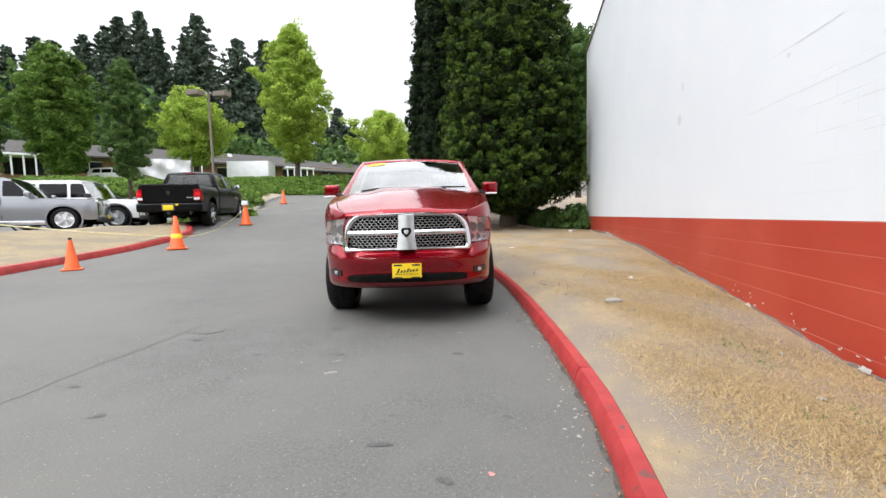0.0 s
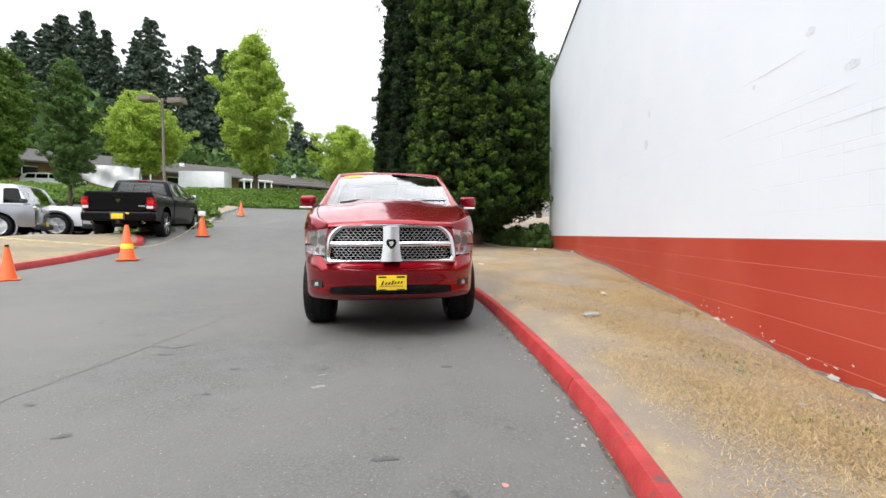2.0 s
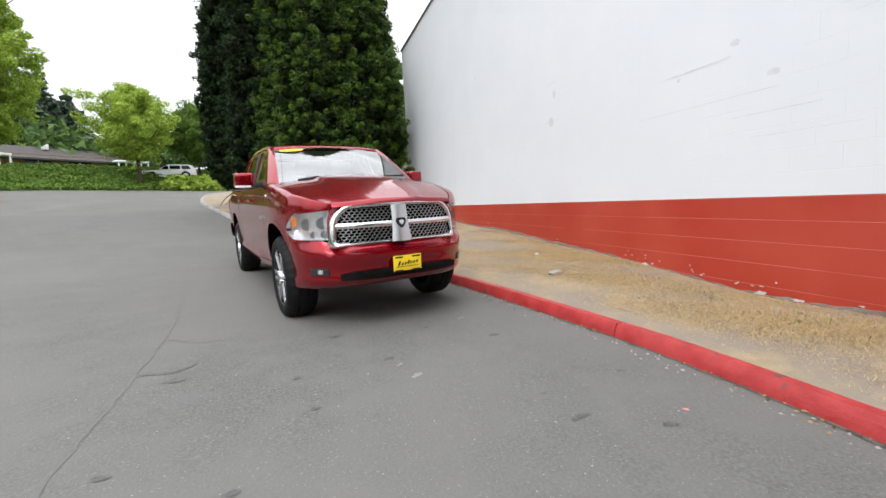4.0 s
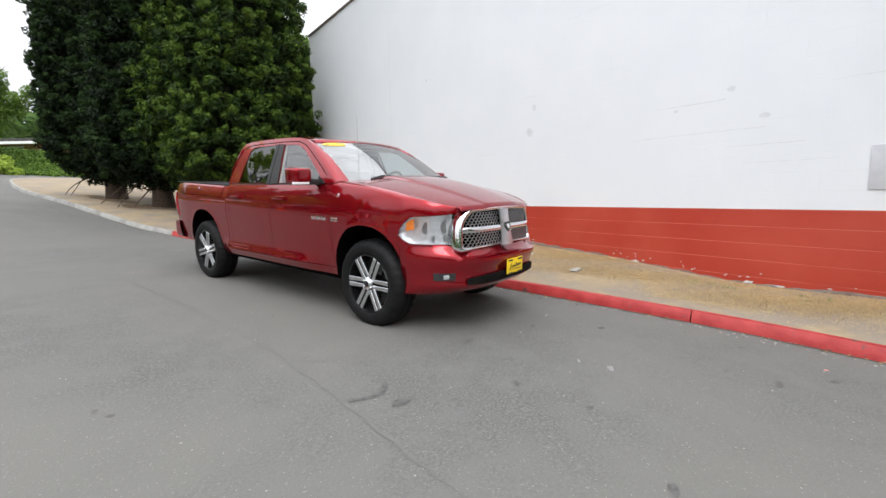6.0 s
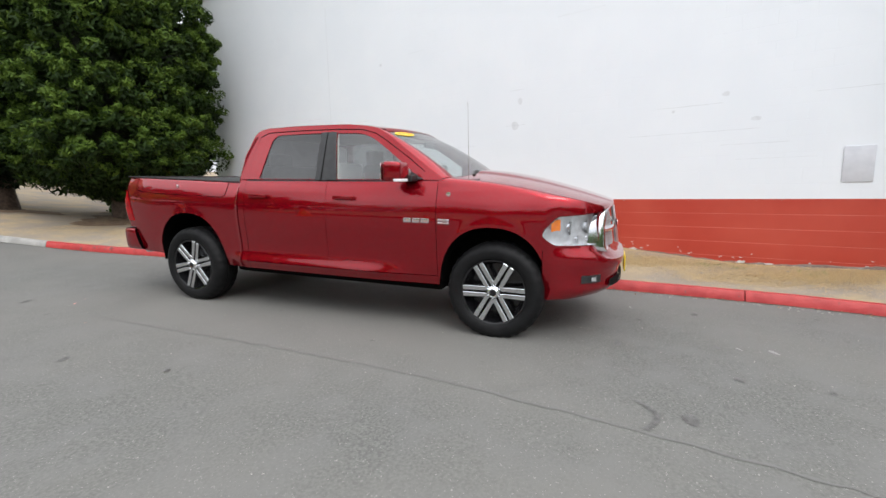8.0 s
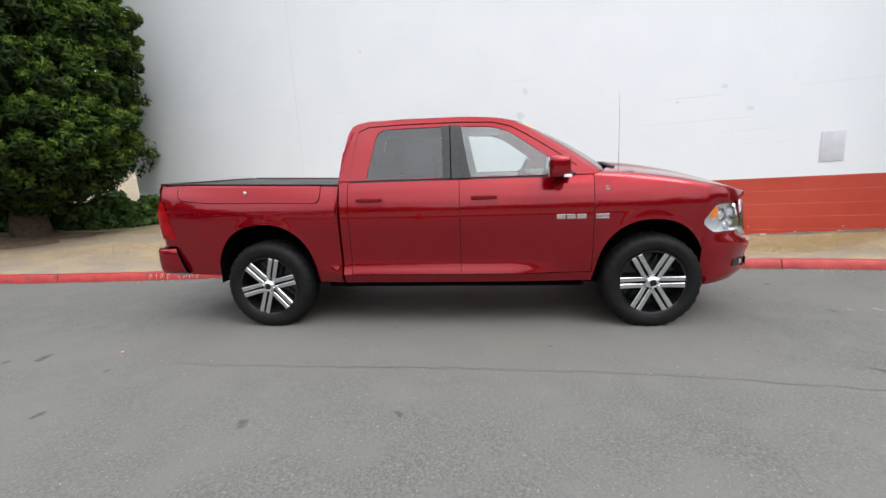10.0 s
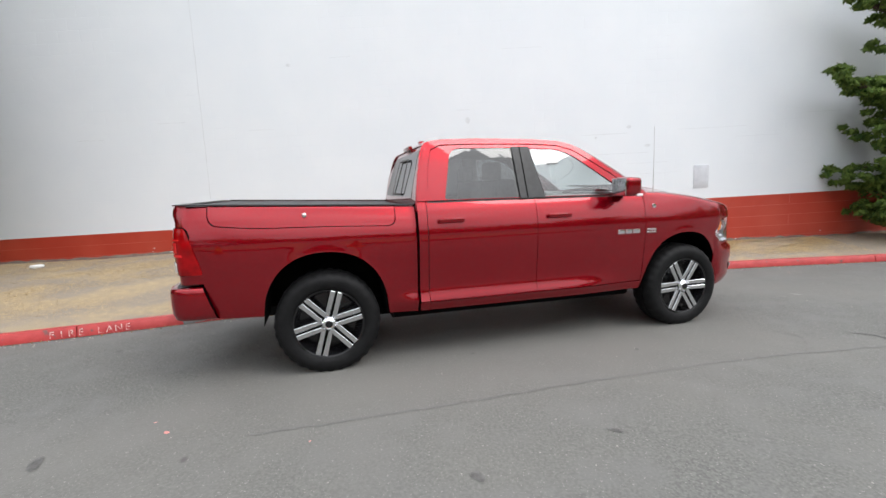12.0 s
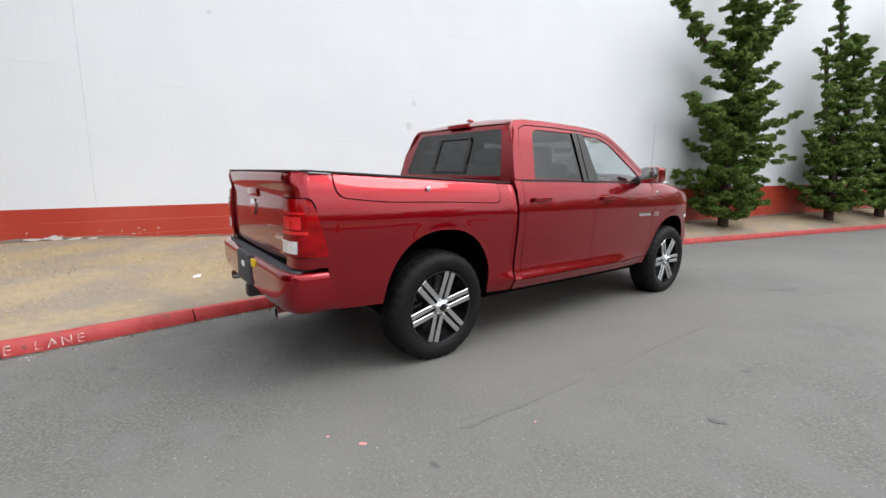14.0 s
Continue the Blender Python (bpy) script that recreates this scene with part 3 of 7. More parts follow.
def build_wheel(parent, x, y, z, side, radius, width, rim_r, style, spin=0.0):
    """wheel > tyre, rim, each spoke, centre cap; side -1: outer face towards -y."""
    hub = new("wheel")
    hub.parent = parent
    turn = Matrix.Rotation(radians(90 if side < 0 else -90), 4, "X")
    hub.matrix_basis = Matrix.Translation((x, y, z)) @ turn @ Matrix.Rotation(spin, 4, "Z")
    # local z of the wheel points outwards
    h = width
    tr = [(rim_r, -h + 0.01), (rim_r + 0.02, -h), (radius - 0.05, -h - 0.012), (radius - 0.015, -h + 0.02), (radius, -h + 0.05),
          (radius, -h * 0.66), (radius - 0.012, -h * 0.655), (radius - 0.012, -h * 0.63), (radius, -h * 0.625),
          (radius + 0.002, -h * 0.38), (radius - 0.012, -h * 0.375), (radius - 0.012, -h * 0.35), (radius, -h * 0.345),
          (radius, -0.05), (radius - 0.018, -0.018), (radius - 0.045, 0.004), (radius - 0.075, 0.010), (rim_r + 0.03, 0.004), (rim_r + 0.008, -0.008), (rim_r, -0.02)]
    bm = lathe(tr, 128, closed=True)
    if style == "twin":  # tread lugs on both shoulders
        for v in bm.verts:
            r = math.hypot(v.co.x, v.co.y)
            k = round(math.atan2(v.co.y, v.co.x) / (2 * math.pi / 128)) + (1 if v.co.z < -h / 2 else 0)
            if k % 4 < 2 and r > radius - 0.03 and (v.co.z > -0.06 or v.co.z < 0.055 - h):
                f = (r - 0.007) / r
                v.co.x, v.co.y = v.co.x * f, v.co.y * f
    part("tyre", bm, "rubber", hub, "black all-terrain tyre", 50)
    barrel = lathe([(rim_r * 0.3, -0.13), (rim_r * 0.82, -0.14), (rim_r - 0.02, -0.05), (rim_r - 0.012, -0.012), (rim_r + 0.004, -0.006), (rim_r + 0.006, -0.02), (rim_r - 0.002, -0.2), (rim_r * 0.3, -0.2)], 56, closed=True)
    part("rim", barrel, "gloss_black" if style == "twin" else "machined", hub, "gloss black alloy rim" if style == "twin" else "bright alloy rim", 50)
    disc = lathe([(0.02, -0.15), (rim_r * 0.55, -0.155), (rim_r * 0.55, -0.17), (0.02, -0.17)], 32, closed=True)
    part("brake_disc", disc, "timber" if style != "twin" else "underseal", hub, "", 50)
    if style == "twin":
        for k in range(6):
            a = 2 * math.pi * k / 6
            for off in (-0.0295, 0.0295):
                sb = bmesh.new()
                add_box(sb, (0.062, off - 0.0185, -0.035), (rim_r - 0.010, off + 0.0185, -0.004), 0.003, None, 1)
                for v in sb.verts:
                    v.co.z -= 0.02 * (1 - v.co.x / rim_r)
                    v.co.y = off + (v.co.y - off) * (0.9 + 0.25 * v.co.x / rim_r)
                bmesh.ops.transform(sb, matrix=Matrix.Rotation(a, 4, "Z"), verts=sb.verts[:])
                part("spoke", sb, "spoke_face", hub, "", 30)
        part("centre_cap", lathe([(0.062, -0.05), (0.062, -0.012), (0.054, 0.002), (0.036, 0.012), (0.03, 0.010), (0.001, 0.010)], 24), "chrome", hub, "chrome centre cap", 40)
        part("cap_badge", lathe([(0.03, 0.010), (0.028, 0.014), (0.001, 0.014)], 20), "gloss_black", hub)
        for k in range(6):
            a = 2 * math.pi * (k + 0.5) / 6
            part("lug_nut", lathe([(0.011, -0.03), (0.011, 0.004), (0.006, 0.012), (0.001, 0.012)], 8, Matrix.Translation((0.058 * math.cos(a), 0.058 * math.sin(a), -0.004))), "chrome", hub)
    else:
        for k in range(5):
            a = 2 * math.pi * k / 5
            sb = bmesh.new()
            add_box(sb, (0.03, -0.035, -0.05), (rim_r - 0.01, 0.035, -0.008), 0.006, None, 1)
            for v in sb.verts:
                v.co.y *= 0.7 + 0.7 * v.co.x / rim_r
            bmesh.ops.transform(sb, matrix=Matrix.Rotation(a, 4, "Z"), verts=sb.verts[:])
            part("spoke", sb, "machined", hub, "", 30)
        part("centre_cap", lathe([(0.05, -0.04), (0.05, -0.004), (0.03, 0.004), (0.001, 0.004)], 16), "machined", hub)
    return hub


# ---- the red crew-cab pickup ----
RW, FW = -1.784, 1.784
SIDE_Z = [-0.05, 0.0, 0.06, 0.115, 0.15, 0.22, 0.40, 0.58, 0.72, 0.80, 0.88, 0.97]
SIDE_W = [0.900, 0.938, 0.968, 0.993, 0.968, 0.962, 0.976, 0.990, 0.986, 0.970, 0.946, 0.905]


def arch_z(x, xc, a, b, base):
    d = abs(x - xc) / a
    return base + b * (1 - d ** 2.3) ** (1 / 2.1) if d < 1 else base


def bottom_z(x):
    if x < RW:
        base = 0.06 + 0.04 * (RW - x)
    else:
        base = 0.005
    z = base
    if abs(x - RW) < 0.50:
        z = max(base, arch_z(x, RW + 0.005, 0.50, 0.53, 0.05))
    if abs(x - 1.76) < 0.475:
        z = max(base, arch_z(x, 1.76, 0.475, 0.53, 0.03))
    return z


PLAIN_W = [0.885, 0.905, 0.924, 0.938, 0.946, 0.958, 0.976, 0.990, 0.986, 0.970, 0.946, 0.905]


def half_width(x, z):
    """Half width of the body; the ledge over the sill runs along the doors alone."""
    k = smoothstep((1.27 - x) / 0.75) * smoothstep((x + 1.32) / 0.30)
    w = k * smooth_interp(z, SIDE_Z, SIDE_W) + (1 - k) * smooth_interp(z, SIDE_Z, PLAIN_W)
    if x > 1.55:
        w -= 0.075 * ((x - 1.55) / 0.75) ** 2.2
    if x < -2.3:
        w -= 0.03 * ((-2.3 - x) / 0.5) ** 2
    if x < -1.03:
        w -= 0.012
    for xc, a in ((RW, 0.50), (1.76, 0.475)):
        d = math.hypot((x - xc) / a, (z - 0.04) / 0.53)
        if d > 0.7:
            w += 0.007 * math.exp(-((d - 1.0) / 0.10) ** 2)
    return w


def side_rows(x0, x1, top, step=0.035, n=22, lo=None, inset=0.0):
    """Rows of the body side from x0 to x1, from its lower edge up to top(x)."""
    xs = np.linspace(x0, x1, max(3, int((x1 - x0) / step) + 1))
    rows = []
    for x in xs:
        a, b = (lo(x) if lo else bottom_z(x)), top(x)
        zz = [a + (b - a) * k / (n - 1) for k in range(n)]
        rows.append([(x, -(half_width(x, z) - inset), z) for z in zz])
    return rows


def shut_half(x):
    return smooth_interp(x, [1.2, 1.4, 1.8, 2.2, 2.45, 2.62], [0.90, 0.875, 0.845, 0.795, 0.72, 0.63])


def shut_z(x):
    return smooth_interp(x, [1.2, 1.4, 1.8, 2.2, 2.45, 2.62], [0.975, 0.972, 0.935, 0.862, 0.795, 0.745])


def nose_x(y, xc, drop=0.5):
    return xc - drop * abs(y / 0.93) ** 4.2


def lamp_y(t):
    return 0.942 - 0.312 * t


def lamp_top(t):
    return 0.522 + 0.132 * min(1.0, t / 0.16) ** 0.7 + 0.040 * t


def lamp_low(t):
    return 0.500 - 0.078 * min(1.0, t / 0.15) ** 0.7


def build_pickup(fwd, place, paint, label, spare=False):
    fwd = Vector(fwd).normalized()
    left = Vector((0, 0, 1)).cross(fwd).normalized()
    up = fwd.cross(left)
    m = Matrix((fwd, left, up)).transposed().to_4x4()
    m.translation = place
    truck = empty("pickup_truck", m, label, "pickup truck")
    P = lambda n, bm, mat, label="", par=None, sm=40: part(n, bm, mat, par or truck, label, sm)
    belt = lambda x: 0.958

    for mir in (False, True):
        # bed side, with the lid of its side box cut out
        def lid_low(x):
            return 0.80 + 0.028 * max(0, (-2.2 - x) / 0.4) ** 1.5 - 0.012 * max(0, (x + 1.7) / 0.5)

        def bed_lo(x):
            return 0.386 if x < -2.685 else bottom_z(x) + (0.386 - bottom_z(x)) * max(0.0, (-2.605 - x) / 0.08)

        P("bed_side", grid_mesh(side_rows(-2.765, -1.028, lambda x: 0.965, step=0.02, n=26, lo=bed_lo), 0.012, mir), paint, "", None, 60)

        def lid_rows(grow, proud, n=9):
            x0, x1 = -2.618 - grow, -1.200 + grow
            out = []
            for x in np.concatenate([np.linspace(x0, x0 + 0.07, 8), np.linspace(x0 + 0.09, x1 - 0.09, 40), np.linspace(x1 - 0.07, x1, 8)]):
                d = max(0.0, 1 - min(x - x0, x1 - x) / 0.07)
                a = lid_low(x) - grow + 0.07 * (1 - math.sqrt(max(0.0, 1 - d * d)))
                row = [(x, -(half_width(x, z) + proud), z) for z in np.linspace(a, 0.962, n)]
                out.append(row + [(x, -0.880 - proud, 0.9715 + proud), (x, -0.80, 0.972 + proud)])
            return out

        # dark sheet just under the lid paints the shade in its gap
        P("lid_gap", grid_mesh(lid_rows(0.007, 0.0012), 0, mir), "dark_void")
        lid_ob = P("side_box_lid", grid_mesh(lid_rows(0.0, 0.004), 0.003, mir), paint, "lid of the bed's side storage box", None, 60)
        sgn = 1 if mir else -1
        P("lock", lathe([(0.017, -0.004), (0.017, 0.008), (0.012, 0.011), (0.001, 0.011)], 16, Matrix.Translation((-1.92, sgn * 0.940, 0.898)) @ Matrix.Rotation(radians(90 * -sgn), 4, "X")), "chrome", "round chrome lock", lid_ob)
        P("rail_cap", box((-2.80, sgn * 0.90 - 0.05, 0.968), (-1.03, sgn * 0.84 + 0.04, 0.984), 0.006) if mir else box((-2.80, -0.895, 0.974), (-1.03, -0.79, 0.986), 0.005), "black", "black bed rail cap")
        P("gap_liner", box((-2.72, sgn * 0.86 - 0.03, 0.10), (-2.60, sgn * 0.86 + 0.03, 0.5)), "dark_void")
        # linings behind the shut lines, near-black to paint the shade in them
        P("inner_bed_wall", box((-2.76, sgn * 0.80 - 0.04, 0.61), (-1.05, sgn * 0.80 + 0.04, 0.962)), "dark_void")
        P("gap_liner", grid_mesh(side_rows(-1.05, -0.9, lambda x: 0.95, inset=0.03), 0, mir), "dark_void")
        # cab corner, doors, fender
        P("cab_corner", grid_mesh(side_rows(-1.005, -0.928, belt), 0.012, mir), paint)
        sill_top = lambda x: 0.085
        P("sill", grid_mesh(side_rows(-0.925, 1.262, sill_top, n=7), 0.012, mir), paint, "body sill")
        for nm, a, b, hx in (("rear_door", -0.9225, 0.096, -0.72), ("front_door", 0.101, 1.2585, 0.317)):
            d = P(nm, grid_mesh(side_rows(a, b, belt, lo=lambda x: 0.093), 0.012, mir), paint, "closed door with body-coloured handle")
            hz = 0.79
            hw = half_width(hx, hz)
            hb = bmesh.new()
            add_box(hb, (hx - 0.115, -hw - 0.038, hz - 0.02), (hx + 0.115, -hw - 0.014, hz + 0.018), 0.010)
            add_box(hb, (hx - 0.112, -hw - 0.030, hz - 0.016), (hx - 0.075, -hw + 0.01, hz + 0.014), 0.006)
            add_box(hb, (hx + 0.075, -hw - 0.030, hz - 0.016), (hx + 0.112, -hw + 0.01, hz + 0.014), 0.006)
            if mir:
                bmesh.ops.scale(hb, vec=(1, -1, 1), verts=hb.verts[:])
                bmesh.ops.reverse_faces(hb, faces=hb.faces[:])
            P("door_handle", hb, paint, "", d)
            sb = grid_mesh([[(x, -(half_width(x, z) + 0.0015), z) for z in (0.940, 0.950, 0.962)] for x in np.linspace(a + 0.01, min(b, 0.99), 12)], 0.006, mir)
            P("window_seal", sb, "black", "", d)
        P("gap_liner", grid_mesh(side_rows(-0.95, 1.30, lambda x: 0.94, inset=0.018, n=14, step=0.05), 0, mir), "dark_trim")
        rows = []
        for r in side_rows(1.264, 2.185, lambda x: min(0.90, shut_z(x) - 0.055), n=24):
            x = r[0][0]
            p = r[-1]
            q = (x, -(shut_half(x) + 0.005), shut_z(x))
            for k in range(1, 6):
                t = k / 5
                c = (x, p[1] + 0.012, q[2] - 0.004)
                r.append(tuple((1 - t) ** 2 * a + 2 * t * (1 - t) * b + t * t * e for a, b, e in zip(p, c, q)))
            rows.append(r)
        # its tip over the headlamp, and its corner between the lamp and the bumper
        last = rows[-1]
        k0 = min(range(len(last)), key=lambda k: abs(last[k][2] - 0.530))
        k1 = min(range(len(last)), key=lambda k: abs(last[k][2] - 0.500))
        kb = min(range(len(last)), key=lambda k: abs(last[k][2] - 0.392))
        sec = last[k0:]
        tip = [sec]
        for k in range(1, 23):
            t = k / 22
            yl = lamp_y(t)
            low = (nose_x(yl, 2.715), -yl - 0.003, lamp_top(t) + 0.003)
            xs_ = 2.185 + 0.44 * t
            top = (xs_, -(shut_half(xs_) + 0.005), shut_z(xs_))
            row = []
            for s0 in sec:
                v = (s0[2] - sec[0][2]) / (sec[-1][2] - sec[0][2])
                h = (s0[1] - sec[0][1]) / (sec[-1][1] - sec[0][1])
                h = h * (1 - 0.35 * t) + 0.35 * t * v
                row.append((low[0] + (top[0] - low[0]) * h, low[1] + (top[1] - low[1]) * h, low[2] + (top[2] - low[2]) * v))
            tip.append(row)
        low_rows = [last[kb:k1 + 1]]
        for k in range(1, 13):
            t = 0.5 * k / 12
            yl = lamp_y(t)
            m_ = len(low_rows[0]) - 1
            low_rows.append([(nose_x(yl, 2.715), -yl - 0.002, 0.392 + (lamp_low(t) - 0.001 - 0.392) * q / m_) for q in range(m_ + 1)])
        fb = grid_mesh(rows, 0, mir)
        for extra in (tip, low_rows):
            eb = grid_mesh(extra, 0, mir)
            tmp = bpy.data.meshes.new("joined")
            eb.to_mesh(tmp)
            eb.free()
            fb.from_mesh(tmp)
            bpy.data.meshes.remove(tmp)
        bmesh.ops.remove_doubles(fb, verts=fb.verts[:], dist=0.0015)
        bmesh.ops.recalc_face_normals(fb, faces=fb.faces[:])
        P("fender", skin(fb, 0.010), paint, "front fender", None, 60)
        # arch insides take their shade from the near-black colour
        # wheel housings
        for xc, a in ((RW, 0.50), (1.76, 0.475)):
            base = 0.055 if xc < 0 else 0.03
            ring = []
            for k in range(33):
                x = xc - a + 2 * a * k / 32
                z = arch_z(min(max(x, xc - a * 0.999), xc + a * 0.999), xc + (0.005 if xc < 0 else 0), a, 0.53, base) if 0 < k < 32 else 0.0
                ring.append((x, z))
            rows = [[(x, -(half_width(x, max(z, 0.05)) - 0.004) + d, z) for x, z in ring] for d in (0.0, 0.03, 0.2, 0.42)]
            P("wheel_housing", grid_mesh(rows, 0.004, mir), "dark_void", "near-black wheel-arch lining with shade in its colour")
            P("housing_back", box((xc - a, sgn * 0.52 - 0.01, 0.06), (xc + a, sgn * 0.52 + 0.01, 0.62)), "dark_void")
        # side frame of the cab with its two windows
        lean = lambda z: 0.925 - 0.36 * (z - 0.955) - 0.10 * max(0.0, z - 1.30) ** 1.2
        outer = [(-1.005, 0.958)] + [tuple(p) for p in spline([(-1.005, 0.958), (-0.985, 1.12), (-0.950, 1.31), (-0.91, 1.425), (-0.83, 1.477), (-0.60, 1.495), (-0.1, 1.500), (0.30, 1.489), (0.52, 1.460), (0.66, 1.402), (0.90, 1.242), (1.10, 1.105), (1.30, 0.972)], 4)][1:] + [(1.30, 0.958)]
        rear_win = rounded([(-0.755, 0.962, 0.03), (-0.655, 1.412, 0.09), (-0.035, 1.418, 0.015), (-0.008, 0.962, 0.012)])
        front_win = rounded([(0.195, 0.962, 0.012), (0.115, 1.412, 0.015), (0.48, 1.400, 0.16), (0.985, 1.045, 0.03), (0.985, 0.962, 0.015)])
        lift = lambda sg: (lambda x, z: (x, sg * lean(z), z))
        # upper window edge is subdivided so that the lean can bend
        P("side_frame", fill_loops(outer, (rear_win, front_win), 0.02, lift(sgn), 0.045), paint, "pillars and roof rail", None, 40)
        P("rear_side_window", fill_loops([(a, b) for a, b in rear_win], (), 0.0, lambda x, z: (x, sgn * (lean(z) - 0.008), z), 0.045), "dark_glass", "dark tinted rear side window")
        P("front_side_window", fill_loops([(a, b) for a, b in front_win], (), 0.0, lambda x, z: (x, sgn * (lean(z) - 0.008), z), 0.045), "glass", "clear front side window")
        pil = rounded([(-0.045, 0.955, 0.004), (-0.062, 1.425, 0.01), (0.112, 1.425, 0.01), (0.205, 0.955, 0.004)])
        P("pillar_cover", fill_loops(pil, (), 0.004, lambda x, z: (x, sgn * (lean(z) + 0.006), z), 0.045), "black", "satin black centre pillar cover")
        P("pillar_trim", fill_loops(pil, (), 0.02, lambda x, z: (x, sgn * (lean(z) - 0.024), z)), "interior", "pale inner pillar trim")
        P("door_gap", fill_loops([(0.022, 0.958), (0.012, 1.425), (0.020, 1.425), (0.032, 0.958)], (), 0.001, lambda x, z: (x, sgn * (lean(z) + 0.0085), z), 0.045), "dark_void")
        sailx = rounded([(0.992, 0.962, 0.004), (0.992, 1.035, 0.01), (1.12, 0.965, 0.01)], 3)
        P("mirror_base", fill_loops(sailx, (), 0.012, lambda x, z: (x, sgn * (lean(z) + 0.012), z)), "black", "black plastic mirror base")
        # thin dark strip along the door tops, painting the shade of the shut line
        shut_strip = [[(x, -(lean(z) + 0.0025), z), (x, -(lean(z + 0.008) + 0.0025), z + 0.008)] for x, z in [(-0.90, 1.05), (-0.875, 1.25), (-0.83, 1.395), (-0.74, 1.436), (-0.4, 1.446), (0.1, 1.446), (0.40, 1.434), (0.56, 1.392), (0.70, 1.312), (0.95, 1.152), (1.12, 1.03)]]
        P("door_gap", grid_mesh(shut_strip, 0, mir), "dark_void")
        # pillar strip between the windscreen and the side frame
        rows = []
        edge = spline([(0.52, 1.460), (0.66, 1.402), (0.90, 1.242), (1.10, 1.105), (1.30, 0.972)], 4)
        for i, (x, z) in enumerate(edge):
            t = i / (len(edge) - 1)
            wx, wy, wz = 0.62 + 0.755 * t, 0.685 + 0.125 * t, 1.418 - 0.442 * t + 0.035 * math.sin(math.pi * t)
            a = np.array((x, -lean(z), z))
            c = np.array((wx, -wy, wz))
            mid = (a + c) / 2 + np.array((0.012, -0.010, 0.016))
            rows.append([tuple((1 - u) ** 2 * a + 2 * u * (1 - u) * mid + u * u * c) for u in (0, 0.25, 0.5, 0.75, 1)])
        P("windscreen_pillar", grid_mesh(rows, 0.01, mir), paint)
        # door mirror
        mb = bmesh.new()
        add_box(mb, (0.855, sgn * 1.11 - 0.108, 0.945), (1.025, sgn * 1.11 + 0.108, 1.118), 0.042, None, 4)
        for v in mb.verts:
            if v.co.x > 0.93:
                v.co.z = 1.03 + (v.co.z - 1.03) * (1 - 0.9 * (v.co.x - 0.93))
                v.co.y = sgn * 1.115 + (v.co.y - sgn * 1.115) * (1 - 1.2 * (v.co.x - 0.93))
        mirror = P("door_mirror", mb, paint, "door mirror on a black arm")
        P("mirror_arm", box((0.93, min(sgn * 0.90, sgn * 1.03), 0.945), (1.06, max(sgn * 0.90, sgn * 1.03), 1.0), 0.015), "black", "black arm", mirror)
        P("mirror_glass", box((0.839, sgn * 1.115 - 0.095, 0.955), (0.848, sgn * 1.115 + 0.095, 1.108), 0.003), "chrome", "mirror glass", mirror)
        P("repeater", box((0.965, sgn * 1.125 - 0.09, 0.945), (1.026, sgn * 1.125 + 0.075, 0.968), 0.006), "white_plain", "clear repeater lamp", mirror)
        # badges on the front door: plain bright bars
        for a, b, z0, z1 in ((0.945, 1.02, 0.578, 0.618), (1.03, 1.105, 0.578, 0.618), (1.115, 1.195, 0.578, 0.618)):
            yb = sgn * (half_width((a + b) / 2, 0.6) + 0.003)
            P("badge", box((a, min(yb, yb - sgn * 0.006), z0), (b, max(yb, yb - sgn * 0.006) + 0.001, z1), 0.003), "chrome", "plain bright badge bars")
        for z0, z1 in ((0.575, 0.590), (0.597, 0.618)):
            yb = sgn * (half_width(1.35, 0.6) + 0.003)
            P("badge", box((1.275, min(yb, yb - sgn * 0.006), z0), (1.385, max(yb, yb - sgn * 0.006) + 0.001, z1), 0.003), "chrome")
        # headlamp: back, bowls, amber corner, clear lens
        def lamp_rows(off, za, zb, t0=0.0, t1=1.0, n=22):
            rows = []
            for k in range(n + 1):
                t = t0 + (t1 - t0) * k / n
                yl = lamp_y(t)
                x, z1, z0 = nose_x(yl, 2.715), lamp_top(t), lamp_low(t)
                rows.append([(x - off * (0.5 + 0.5 * t), -(yl - off * (1 - t) * 0.8), z0 + (z1 - z0) * (za + (zb - za) * j / 4)) for j in range(5)])
            return rows
        lamp = P("headlamp", grid_mesh([[(p[0] - 0.005 * ((i // 2 + j) % 2) - 0.004 * (i // 2 % 2), p[1], p[2]) for j, p in enumerate(r)] for i, r in enumerate(lamp_rows(0.070, 0.0, 1.0, n=16))], 0.004, mir), "lamp_silver", "clear headlamp with amber corner", None, 5)
        fr = lamp_rows(0.0, 0, 1)
        fr2 = lamp_rows(0.070, 0, 1)
        P("lamp_bezel", grid_mesh([[a[0], b[0]] for a, b in zip(fr, fr2)], 0, mir), "lamp_silver", "", lamp)
        P("lamp_bezel", grid_mesh([[a[-1], b[-1]] for a, b in zip(fr, fr2)], 0, mir), "lamp_silver", "", lamp)
        for t, zz, rr in ((0.52, 0.560, 0.046), (0.84, 0.572, 0.046), (0.86, 0.47, 0.026), (0.64, 0.465, 0.026)):
            yl = lamp_y(t)
            x = nose_x(yl + 0.04, 2.715) - 0.045
            bowl = lathe([(rr, 0.012), (rr * 0.9, 0.012), (rr * 0.72, -0.008), (rr * 0.35, -0.018), (0.001, -0.018)], 20, Matrix.Translation((x, sgn * yl, zz)) @ Matrix.Rotation(radians(90), 4, "Y"))
            P("lamp_bowl", bowl, "lamp_silver", "", lamp)
